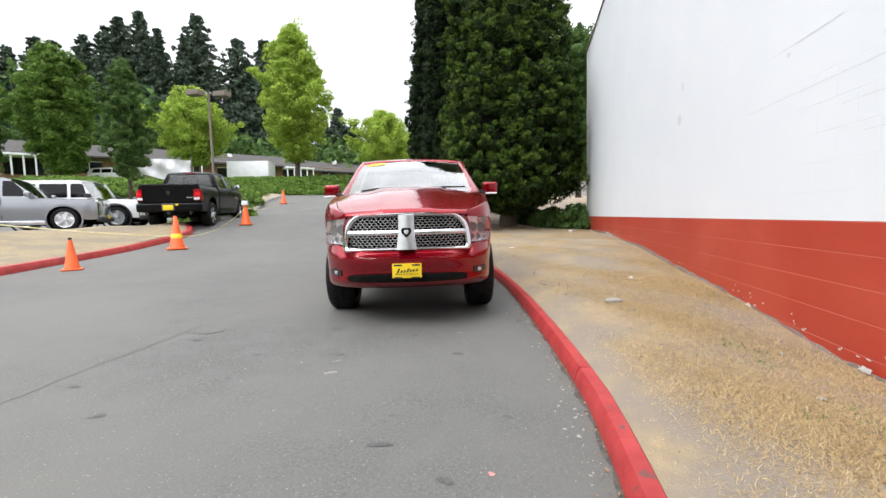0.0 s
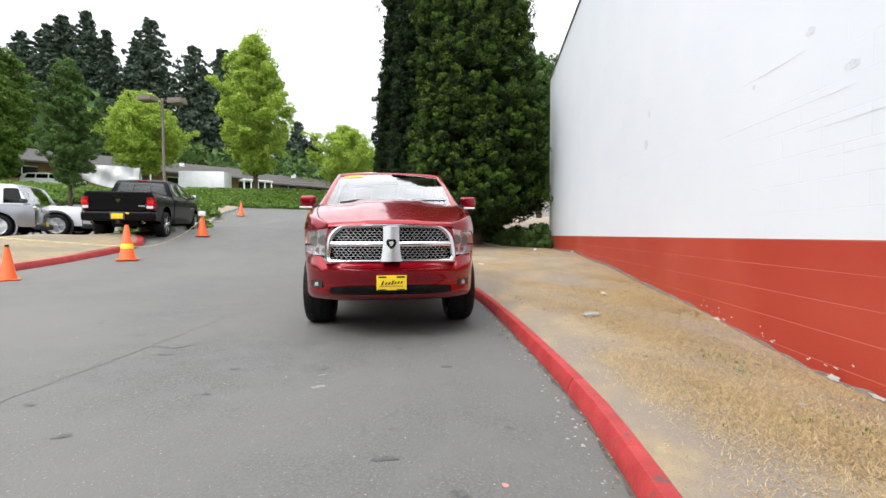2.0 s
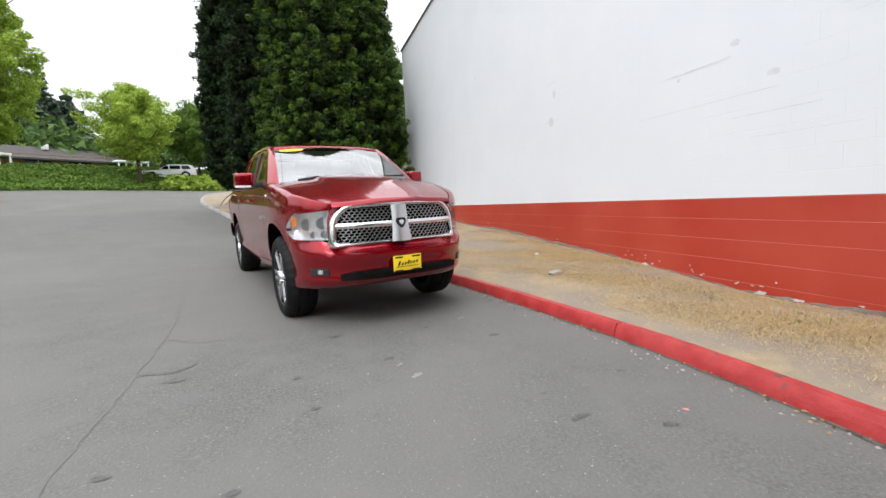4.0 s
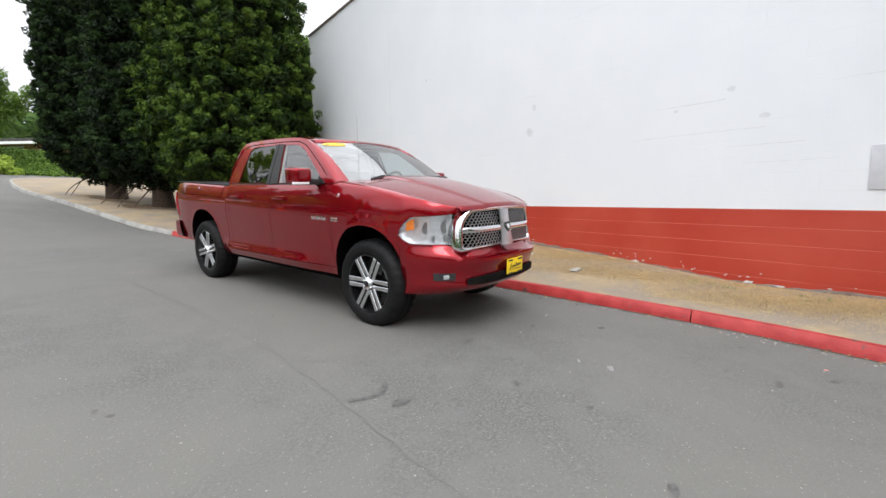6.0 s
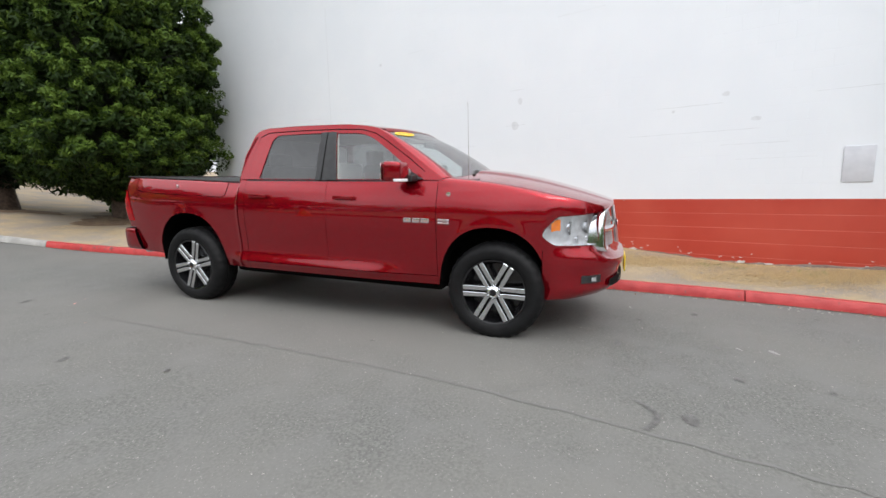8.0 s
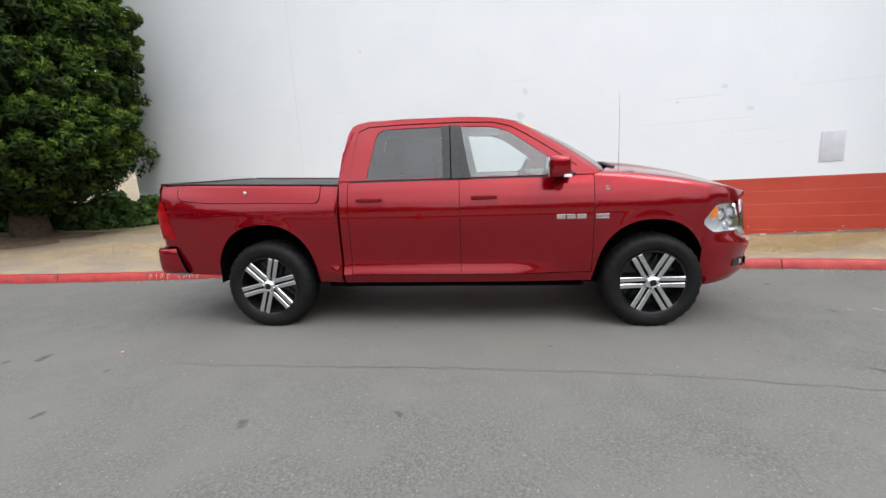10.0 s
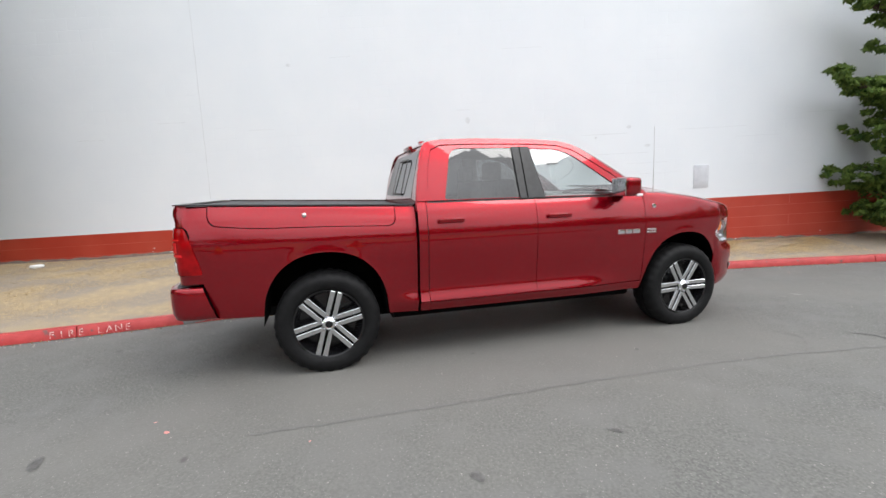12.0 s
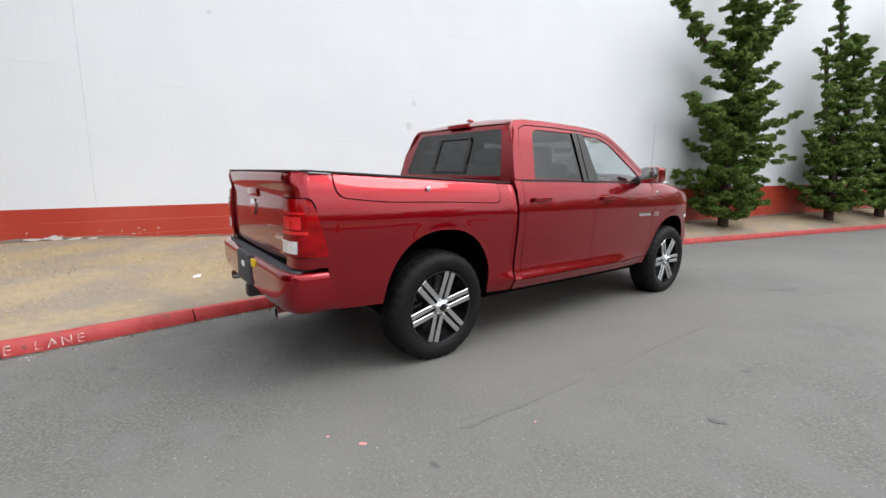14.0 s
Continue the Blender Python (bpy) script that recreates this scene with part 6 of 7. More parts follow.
broadleaf("lime_tree", 3.0, 29.5, 2.6, 10.6, 3.1, 48, "leaf_dark", "leafy green tree beyond the wall's end", 1.6, 420, 110, 0.2, 0.40, 0.16)
broadleaf("lime_tree", 8.5, 36, 3.0, 11, 3.8, 49, "leaf_mid", "leafy green tree beyond the wall's end", 1.6, 300, 110, 0.24, 0.40, 0.16)
FIRS = [(-113.7, 76.5, 33, 5.2), (-107.6, 77.9, 35, 5.0), (-104, 78.6, 34, 4.4), (-97, 80, 35, 4.6), (-92.4, 81.3, 37, 5.4), (-89.5, 82, 39, 5.4), (-84.8, 83, 40, 4.2), (-80.9, 83.6, 36, 3.3), (-75.2, 84.7, 34, 4.2),
        (-72.6, 85.6, 39, 6.6), (-63.7, 87, 33.5, 5.6), (-58, 88, 33, 4.2), (-53.1, 114, 24, 3.6), (-56.5, 113, 20, 4.2), (-48.8, 114.7, 20, 4.2), (-61.2, 88.5, 28, 5.2), (-118, 70, 36, 6), (-100, 86, 30, 6), (-86, 90, 30, 6)]
for i, (fx, fy, fh, fr_) in enumerate(FIRS):
    fir(fx, fy, 9.0, fh, fr_ * 1.6, 60 + i, 0.50, 22, 1.0 if fr_ > 4 else 0.7)


def far_woods():
    """Woods that close the distance all round; those on the unseen side are added to darken reflections."""
    rng = np.random.default_rng(7)
    cen, rad = [], []
    for k in range(900):
        a = rng.uniform(0, 2 * math.pi)
        r = rng.uniform(70, 120) if rng.uniform() < 0.55 else rng.uniform(48, 75)
        x, y = -10 + r * math.cos(a), 10 + r * math.sin(a)
        # unseen south and west side: added trees that shape the truck's reflections
        hidden = y < -25 or (x < -44 and y < 14)
        if (x > 14 and abs(y) < 50) or (r < 70 and not hidden):
            continue
        top = rng.uniform(7, 12) if hidden else rng.uniform(7, 15) if not (y > 60 and -80 < x < 5) else rng.uniform(3, 9)
        zb = 9 if y > 40 else (4 if x < -30 and y > 10 else 0)
        for q in range(5):
            cen.append((x + rng.normal() * 2.5, y + rng.normal() * 2.5, zb + top * rng.uniform(0.05, 0.95)))
            rad.append(rng.uniform(2.0, 3.6))
    leaf_cloud("far_woods", cen, rad, 36, 0.92, "leaf_dark", None, 0.9, 1.3, 9, 3, label="dark-green far woods on rising ground, an unseen part added for reflections", category="woods", kind="stuff")


far_woods()


# planted bank
def bank_cover():
    rng = np.random.default_rng(12)
    cen = []
    while len(cen) < 9000:
        x, y = rng.uniform(-62, 2), rng.uniform(14, 62)
        d = float(bank_rise(np.float64(x), np.float64(y)))
        if 0.1 < d < 8.5:
            cen.append((x, y, float(terrain_z(np.float64(x), np.float64(y))) + rng.uniform(0.05, 0.35)))
    leaf_cloud("ivy_bank", cen, [0.40] * len(cen), 20, 0.17, "ivy", None, 0.5, 1.2, 13, 3, label="bright green ivy covering the bank", category="ground cover", kind="stuff")
    xs, ys = np.arange(-75, 16, 1.5), np.arange(10, 110, 1.5)
    sheet("bank", xs, ys, lambda x, y: terrain_z(x, y) + 0.03, "green_bank", keep=lambda x, y: bank_rise(np.float64(x), np.float64(y)) > 0.6, label="green planted bank and lawn", category="bank", kind="structure")


bank_cover()
for i, (bx, by, br, bh) in enumerate(((-14.2, 18.3, 0.9, 0.9), (-15.6, 20.2, 1.1, 0.8), (-16.9, 22.6, 1.2, 0.9), (-18.6, 25.2, 1.2, 0.7), (-15.0, 16.4, 0.7, 0.6), (-20.5, 24.5, 1.5, 0.9), (-21.0, 28.5, 1.6, 0.8))):
    bush("bed_shrub", bx, by, float(terrain_z(np.float64(bx), np.float64(by))) - 0.05, br, bh, 80 + i, "ivy" if i % 2 else "leaf_mid", "green shrub in the planting bed", 36, 50, 0.16, "planting bed")
for i, (bx, by) in enumerate(((-13.0, 46.6), (-11.2, 48.0))):
    bush("clipped_shrub", bx, by, float(terrain_z(np.float64(bx), np.float64(by))), 1.7, 1.3, 95 + i, "leaf_light", "rounded light-green shrub on the bank", 50, 60, 0.25, "bank shrubs")

# ---- west side: kerbed island, cones, tape ----
ISLE = spline([(-8.0, 0.0), (-8.45, 3.6), (-8.95, 5.5), (-9.22, 6.3), (-9.62, 7.5), (-10.05, 9.3), (-10.2, 10.4), (-10.42, 11.4), (-10.9, 12.1), (-11.6, 12.3)], 8)
isle_kerb = empty("island_kerb", Matrix(), "dark red painted kerb round a dry grass island", "kerb")
tagged(isle_kerb, kind="structure")
_c = np.concatenate([[0], np.cumsum(np.linalg.norm(np.diff(ISLE, axis=0), axis=1))])
for k in range(5):
    a, b = _c[-1] * k / 5 + 0.006, _c[-1] * (k + 1) / 5 - 0.006
    sweep_kerb("kerbstone", ISLE, base_z, a, b, 0.16, 0.14, "red_kerb", isle_kerb, -1.0)


def island():
    verts, faces = [], []
    n = 14
    for p in ISLE:
        for i in range(n):
            t = i / (n - 1)
            wdt = 3.4 * smoothstep((12.6 - p[1]) / 2.5) + 0.35
            x, y = p[0] - 0.14 - wdt * t, p[1] + 0.35 * t
            z = float(base_z(np.float64(x), np.float64(y))) + 0.125 + 0.03 * math.sin(math.pi * t) + 0.02 * math.sin(3 * x + 2 * y)
            verts.append((x, y, z if i < n - 1 else z - 0.2))
    for j in range(len(ISLE) - 1):
        for i in range(n - 1):
            faces.append((j * n + i, (j + 1) * n + i, (j + 1) * n + i + 1, j * n + i + 1))
    pydata("island_lawn", verts, faces, "island_straw", smooth=True, label="dry straw-coloured grass island", category="lawn", kind="structure")


island()
BED = spline([(-11.5, 14.2), (-12.8, 16.8), (-14.6, 19.8), (-15.6, 22.5), (-16.8, 25.4), (-19.4, 30.6), (-21.6, 34.2), (-24.8, 36.0)], 8)
bed_kerb = empty("bed_kerb", Matrix(), "pale concrete kerb round the planting bed", "kerb")
tagged(bed_kerb, kind="structure")
_c = np.concatenate([[0], np.cumsum(np.linalg.norm(np.diff(BED, axis=0), axis=1))])
for k in range(7):
    sweep_kerb("kerbstone", BED, base_z, _c[-1] * k / 7 + 0.006, _c[-1] * (k + 1) / 7 - 0.006, 0.16, 0.15, "grey_kerb", bed_kerb, -1.0)
_v, _f = [], []
for p in BED:
    for i in range(8):
        x, y = p[0] - 0.12 - 0.55 * i, p[1] + 0.12 * i
        _v.append((x, y, max(float(base_z(np.float64(x), np.float64(y))), float(terrain_z(np.float64(x), np.float64(y)))) + 0.15))
for j in range(len(BED) - 1):
    for i in range(7):
        _f.append((j * 8 + i, (j + 1) * 8 + i, (j + 1) * 8 + i + 1, j * 8 + i + 1))
pydata("planting_bed", _v, _f, "grey_earth", smooth=True, label="bare brown planting bed", category="flower bed", kind="structure")


def traffic_cone(x, y, height, label, top="orange", band=None):
    z = float(base_z(np.float64(x), np.float64(y)))
    c = empty("traffic_cone", Matrix.Translation((x, y, z)) @ Matrix.Rotation(random.uniform(0, 1), 4, "Z"), label, "traffic cone", "cones along the road")
    k = height / 0.71
    part("base", box((-0.19 * k, -0.19 * k, 0.0), (0.19 * k, 0.19 * k, 0.03 * k), 0.012), "orange", c, "square base")
    part("cone", lathe([(0.150 * k, 0.028 * k), (0.140 * k, 0.045 * k), (0.032 * k, height - 0.012), (0.026 * k, height), (0.018 * k, height), (0.018 * k, height - 0.03)], 24, closed=True), "orange", c, "", 40)
    if top == "black":
        part("cap", lathe([(0.036 * k, height - 0.03), (0.034 * k, height + 0.012), (0.001, height + 0.012)], 16), "black", c, "dark cap")
    if top == "white":
        part("sleeve", box((-0.10, -0.10, height - 0.10), (0.10, 0.10, height + 0.06), 0.02), "white_plain", c, "white bag tied on top")
    if band:
        part("collar", lathe([(0.104 * k, height * 0.32), (0.111 * k, height * 0.33), (0.096 * k, height * 0.46), (0.088 * k, height * 0.47)], 20, closed=True), "yellow", c, "yellow tape wound round", 40)
    return Vector((x, y, z + height * 0.9))


_cones = [traffic_cone(-8.46, 6.40, 0.60, "faded orange traffic cone with a dark tip", "black"), traffic_cone(-9.2, 9.65, 0.88, "tall orange traffic cone wound with yellow tape", band=True),
          traffic_cone(-10.15, 13.8, 0.80, "orange traffic cone with a white bag on top", "white"), traffic_cone(-15.05, 24.15, 0.84, "orange traffic cone by the planting bed")]


def tape(a, b, sag, label):
    pts = [a.lerp(b, t) - Vector((0, 0, sag * 4 * t * (1 - t))) for t in np.linspace(0, 1, 15)]
    bm = bmesh.new()
    rows = [[bm.verts.new(p + Vector((0, 0, dz))) for dz in (-0.014, 0.014)] for p in pts]
    for p, q in zip(rows, rows[1:]):
        bm.faces.new((p[0], q[0], q[1], p[1]))
    obj("barrier_tape", bm, "faded_tape", None, label=label, category="barrier tape", group="barrier tapes")


tape(Vector((-14.5, 6.5, 1.9)), Vector((-9.2, 9.65, _cones[1].z - 0.45)), 0.10, "yellow barrier tape slung to the tall cone")
tape(Vector((-9.2, 9.65, _cones[1].z - 0.45)), Vector((-10.15, 13.8, _cones[2].z - 0.1)), 0.30, "yellow barrier tape slung between two cones")
tape(Vector((-10.15, 13.8, _cones[2].z - 0.1)), Vector((-15.05, 24.15, _cones[3].z - 0.1)), 0.42, "pale barrier tape slung along the planting bed")


# ---- parked cars of the lot ----
def build_suv(place, heading, paint, label, boxy, length, width, height, wheel_r, wheelbase, face):
    m = Matrix.Translation(place) @ Matrix.Rotation(radians(heading), 4, "Z")
    car = empty("parked_car", m, label, "car", "cars in the lot")
    P = lambda n, bm, mat, lab="", par=None, sm=40: part(n, bm, mat, par or car, lab, sm)
    L, W = length / 2, width / 2
    fx, rx = wheelbase / 2 + 0.05, -wheelbase / 2 + 0.05
    beltz = height * (0.62 if not boxy else 0.62)
    hood_z = height * (0.605 if not boxy else 0.60)
    sill = wheel_r * 0.75

    def low(x):
        z = sill if -L * 0.78 < x < L * 0.8 else sill + 0.08
        for c in (fx, rx):
            d = abs(x - c) / (wheel_r * 1.22)
            if d < 1:
                z = max(z, wheel_r + wheel_r * 1.14 * math.sqrt(max(0, 1 - d * d)) * 1.0)
        return z

    def topz(x):
        if x > 0.62:
            return hood_z - (0.06 if not boxy else 0.02) * ((x - 0.62) / (L - 0.62)) ** 2
        return beltz

    for s_ in (-1, 1):
        rows = []
        for x in np.linspace(-L + 0.04, L - 0.04, 70):
            a, b = low(x), topz(x)
            end = 1 - 0.12 * (max(0, abs(x) - L + 0.55) / 0.55) ** 2
            rows.append([(x, s_ * W * end * (0.96 + 0.04 * math.sin(math.pi * min(1, (z - sill) / (beltz - sill)))), z) for z in np.linspace(a, b, 10)])
        P("body_side", grid_mesh(rows), paint)
    rows = [[(x, W * 0.95 * v * (1 - 0.1 * (max(0, x - L + 0.6) / 0.6) ** 2), topz(x) + 0.045 * (1 - v * v)) for v in np.linspace(-1, 1, 13)] for x in np.linspace(0.55, L - 0.02, 12)]
    P("bonnet", grid_mesh(rows), paint, "bonnet")
    nose = [[(L - 0.02 + 0.05 * (1 - (v * v)) - 0.10 * max(0, z - hood_z + 0.12), W * 0.87 * v, z) for v in np.linspace(-1, 1, 13)] for z in np.linspace(sill + 0.02, hood_z + 0.02, 8)]
    front = P("front_end", grid_mesh(nose), paint)
    tail = [[(-L + 0.02 - 0.03 * (1 - v * v), W * 0.88 * v, z) for v in np.linspace(-1, 1, 13)] for z in np.linspace(sill + 0.05, beltz, 8)]
    P("rear_end", grid_mesh(tail), paint)
    # cabin
    if boxy:
        prof = [(0.78, beltz), (0.42, height - 0.05), (0.30, height), (-L + 0.12, height), (-L + 0.04, beltz)]
    else:
        prof = [(0.92, beltz - 0.02), (0.20, height - 0.08), (-0.15, height), (-L * 0.72, height - 0.06), (-L * 0.86, height - 0.16), (-L + 0.10, beltz)]
    tum = lambda z: W * (0.955 - (0.16 if not boxy else 0.07) * (z - beltz) / (height - beltz))
    pts = [(a, b, 0.06) for a, b in prof]
    outer = rounded(pts, 4)
    wins = []
    spans = ((0.05, 0.70 if not boxy else 0.60), (-0.95, -0.05), (-L + (0.35 if boxy else 0.5), -1.05))
    for a, b in spans:
        zt = height - 0.14
        fronttop = b - (0.42 if (b > 0.3 and not boxy) else (0.14 if b > 0.3 else 0.0))
        wins.append(rounded([(a, beltz + 0.04, 0.03), (a + (0.15 if a < -1.2 and not boxy else 0), zt, 0.05), (fronttop, zt, 0.06), (b, beltz + 0.04, 0.03)], 3))
    for s_ in (-1, 1):
        P("cabin_side", fill_loops(outer, wins, 0.015, lambda x, z: (x, s_ * tum(z), z)), paint, "", None, 25)
        for w in wins:
            P("side_window", fill_loops(w, (), 0, lambda x, z: (x, s_ * (tum(z) - 0.01), z)), "privacy_glass", "dark side window")
        P("door_gap", box((0.0, s_ * W * 0.99 - 0.004, sill + 0.1), (0.012, s_ * W * 0.99 + 0.004, beltz)), "dark_void")
        P("door_handle", box((-0.02 - 0.22, s_ * (W + 0.0) - 0.02, beltz - 0.14), (-0.05, s_ * (W + 0.0) + 0.015, beltz - 0.10), 0.008), paint)
        P("door_mirror", box((0.62, s_ * (W + 0.02) - 0.0 if s_ > 0 else -(W + 0.22), beltz + 0.02), (0.78, (W + 0.22) if s_ > 0 else -(W + 0.02), beltz + 0.18), 0.04, None, 3), paint if not boxy else "black", "door mirror")
        P("sill_trim", box((rx + wheel_r * 1.25, s_ * W * 0.97 - 0.015, sill - 0.06), (fx - wheel_r * 1.25, s_ * W * 0.97 + 0.015, sill + 0.08), 0.012), "chrome" if not boxy else "black")
        P("flare", lathe([(wheel_r * 1.18, -0.02), (wheel_r * 1.30, -0.02), (wheel_r * 1.30, 0.03 if boxy else 0.012), (wheel_r * 1.18, 0.03 if boxy else 0.012)], 40, Matrix.Translation((fx, s_ * (W - 0.01), wheel_r)) @ Matrix.Rotation(radians(90 * -s_), 4, "X"), closed=True), "black" if boxy else paint)
        P("flare", lathe([(wheel_r * 1.18, -0.02), (wheel_r * 1.30, -0.02), (wheel_r * 1.30, 0.03 if boxy else 0.012), (wheel_r * 1.18, 0.03 if boxy else 0.012)], 40, Matrix.Translation((rx, s_ * (W - 0.01), wheel_r)) @ Matrix.Rotation(radians(90 * -s_), 4, "X"), closed=True), "black" if boxy else paint)
        for xc in (fx, rx):
            build_wheel(car, xc, s_ * (W - 0.02), wheel_r, s_, wheel_r, 0.22, wheel_r * 0.66, "five")
        lx = L - 0.02
        if boxy:
            P("headlamp", lathe([(0.10, -0.03), (0.10, 0.03), (0.08, 0.045), (0.001, 0.05)], 20, Matrix.Translation((lx + 0.01, s_ * W * 0.55, hood_z - 0.17)) @ Matrix.Rotation(radians(90), 4, "Y")), "chrome", "round headlamp")
        else:
            P("headlamp", box((lx - 0.22, s_ * W * 0.72 - 0.17, hood_z - 0.17), (lx + 0.02, s_ * W * 0.72 + 0.12, hood_z - 0.06), 0.03), "chrome", "narrow headlamp")
            P("fog_lamp", box((lx - 0.1, s_ * W * 0.7 - 0.1, sill + 0.16), (lx + 0.035, s_ * W * 0.7 + 0.1, sill + 0.21), 0.02), "chrome")
        P("tail_lamp", box((-L - 0.005, s_ * W * 0.82 - 0.08, beltz - 0.22), (-L + 0.12, s_ * W * 0.82 + 0.06, beltz - 0.02), 0.02), "red_lens", "red tail lamp")
    roofp = [p for p in prof if p[1] > height - 0.2]
    rows = [[(x, tum(z) * v, z + 0.03 * (1 - v * v)) for v in np.linspace(-1, 1, 11)] for x, z in roofp]
    P("roof", grid_mesh(rows, 0.01), paint, "roof")
    a, b = prof[0], prof[1]
    rows = [[(a[0] + (b[0] - a[0]) * t + 0.05 * (1 - v * v), tum(a[1] + (b[1] - a[1]) * t) * 0.97 * v, a[1] + (b[1] - a[1]) * t) for v in np.linspace(-1, 1, 11)] for t in np.linspace(0, 1, 5)]
    P("windscreen", grid_mesh(rows), "screen_glass", "windscreen")
    a, b = prof[-2], prof[-1]
    rows = [[(a[0] + (b[0] - a[0]) * t, tum(a[1] + (b[1] - a[1]) * t) * 0.97 * v, a[1] + (b[1] - a[1]) * t) for v in np.linspace(-1, 1, 5)] for t in (0, 1)]
    P("rear_window", grid_mesh(rows), "dark_glass", "dark rear window")
    for k in range(7):
        y = (k - 3) * 0.115
        P("grille_slot", box((L + 0.012, y - 0.032, hood_z - 0.24), (L + 0.045, y + 0.032, hood_z - 0.07), 0.012), "dark_void" if boxy else "chrome")
    P("front_bumper", box((L - 0.12, -W * 0.86, sill + 0.0), (L + (0.16 if boxy else 0.07), W * 0.86, sill + 0.17), 0.05), "black", "black lower bumper")
    P("dealer_plate", box((L + (0.16 if boxy else 0.07), -0.15, sill + 0.10), (L + (0.175 if boxy else 0.085), 0.15, sill + 0.24), 0.004), "yellow", "yellow dealer plate")
    P("chassis", box((-L + 0.2, -W * 0.62, sill * 0.7), (L - 0.2, W * 0.62, beltz - 0.12)), "dark_void", "dark underside")
    P("seats", box((-0.9, -W * 0.7, sill), (0.25, W * 0.7, beltz + 0.22), 0.08), "dark_trim", "dark seats")
    return car


_sz = float(base_z(np.float64(-15.0), np.float64(12.0)))
build_suv((-16.6, 10.95, _sz), 38.0, "silver_paint", "silver sport utility car parked in the lot", False, 4.82, 1.94, 1.76, 0.38, 2.91, 1)
build_suv((-17.3, 13.75, float(base_z(np.float64(-16.7), np.float64(14.0)))), 24.0, "white_paint", "white boxy off-road car parked behind the silver one", True, 4.6, 1.87, 1.84, 0.41, 2.95, 1)
build_suv((-41.5, 36.6, float(terrain_z(np.float64(-41.5), np.float64(36.6)))), 20.0, "white_paint", "small white car parked by the school", False, 4.7, 1.8, 1.5, 0.33, 2.8, 1)
build_suv((-14.6, 49.6, float(terrain_z(np.float64(-14.6), np.float64(49.6))) - 0.25), 195.0, "white_paint", "white saloon car parked above the bank", False, 4.7, 1.8, 1.42, 0.33, 2.8, 1)


# ---- the low school building, trailer, tarpaulin, lamp post ----
def school():
    p0, p1 = Vector((-64, 33.5, 0)), Vector((-14, 91, 0))
    d = (p1 - p0).normalized()
    ang = math.atan2(d.y, d.x)
    z0 = 7.3
    L = (p1 - p0).length
    b = empty("school_building", Matrix.Translation((p0.x, p0.y, z0)) @ Matrix.Rotation(ang, 4, "Z"), "long low brown school building with a shingled roof", "building")
    # local x along the front, -y towards the road
    part("wall", box((0, 0, -1), (L, 9, 2.9)), "brown_wall", b, "brown brick wall")
    bm = bmesh.new()
    for x0, x1 in ((-1.0, L * 0.52), (L * 0.52, L + 1)):
        dz = 0.0 if x0 < 0 else -0.45
        v = [bm.verts.new(p) for p in ((x0, -1.3, 2.75 + dz), (x1, -1.3, 2.75 + dz), (x1, 4.5, 4.9 + dz), (x0, 4.5, 4.9 + dz), (x0, 10.3, 2.75 + dz), (x1, 10.3, 2.75 + dz),
                                           (x0, -1.3, 2.55 + dz), (x1, -1.3, 2.55 + dz), (x0, 10.3, 2.55 + dz), (x1, 10.3, 2.55 + dz))]
        for q in ((0, 1, 2, 3), (3, 2, 5, 4), (6, 7, 1, 0), (8, 4, 5, 9), (0, 3, 4, 8, 6), (1, 7, 9, 5, 2), (6, 8, 9, 7)):
            bm.faces.new([v[i] for i in q])
    bmesh.ops.recalc_face_normals(bm, faces=bm.faces[:])
    part("roof", bm, "roof", b, "grey-brown shingled roof", 0)
    x = 2.0
    k = 0
    while x < L - 5:
        if k % 3 == 1:
            w = part("porch", box((x, -2.6, 2.25), (x + 4.4, -0.2, 2.5), 0.03), "white_plain", b, "white porch roof")
            for q in range(5):
                part("post", box((x + 0.1 + q * 1.02, -2.5, 0), (x + 0.26 + q * 1.02, -2.36, 2.25)), "white_plain", w)
            part("glazing", box((x + 0.2, -0.06, 0.3), (x + 4.2, -0.02, 2.2)), "gloss_black", w, "dark glazing")
            x += 6.6
        else:
            w = part("window", box((x, -0.08, 0.7), (x + 2.6, -0.03, 2.1)), "gloss_black", b, "dark window")
            part("frame", box((x - 0.06, -0.07, 2.1), (x + 2.66, -0.01, 2.22)), "white_plain", w)
            part("frame", box((x + 1.26, -0.10, 0.7), (x + 1.34, -0.085, 2.1)), "white_plain", w)
            x += 4.6
        k += 1
    for q in range(3):
        part("roof_vent", box((14 + 17 * q, 2.4, 3.9), (14.6 + 17 * q, 3.0, 4.6), 0.05), "white_plain", b)


school()
shed = empty("far_house", Matrix.Translation((5.2, 52, 3.9)), "pale far house with a white window behind the trees", "house")
part("wall", box((-4, 0, -0.5), (5, 6, 2.8)), "interior", shed)
part("roof", box((-4.6, -0.5, 2.8), (5.6, 6.5, 3.3), 0.1), "timber", shed)
part("window", box((-2.2, -0.04, 0.9), (-0.6, -0.01, 2.1)), "white_plain", shed)

annex = empty("annex_building", Matrix.Translation((-16.4, 75.2, 5.7)) @ Matrix.Rotation(radians(-36), 4, "Z"), "low dark annex with a white eave and wide glazing", "building")
part("wall", box((-4, 0, -1.5), (7.5, 8, 2.7)), "brown_wall", annex)
part("roof", box((-4.6, -1.2, 2.7), (8.1, 8.8, 3.2), 0.08), "roof", annex)
part("eave", box((-4.6, -1.26, 2.55), (8.1, -1.0, 2.85), 0.03), "white_plain", annex, "white eave")
for k in range(4):
    pane = part("window", box((-3.2 + 2.3 * k, -0.06, 0.3), (-1.3 + 2.3 * k, -0.02, 2.3)), "gloss_black", annex, "dark glazing")
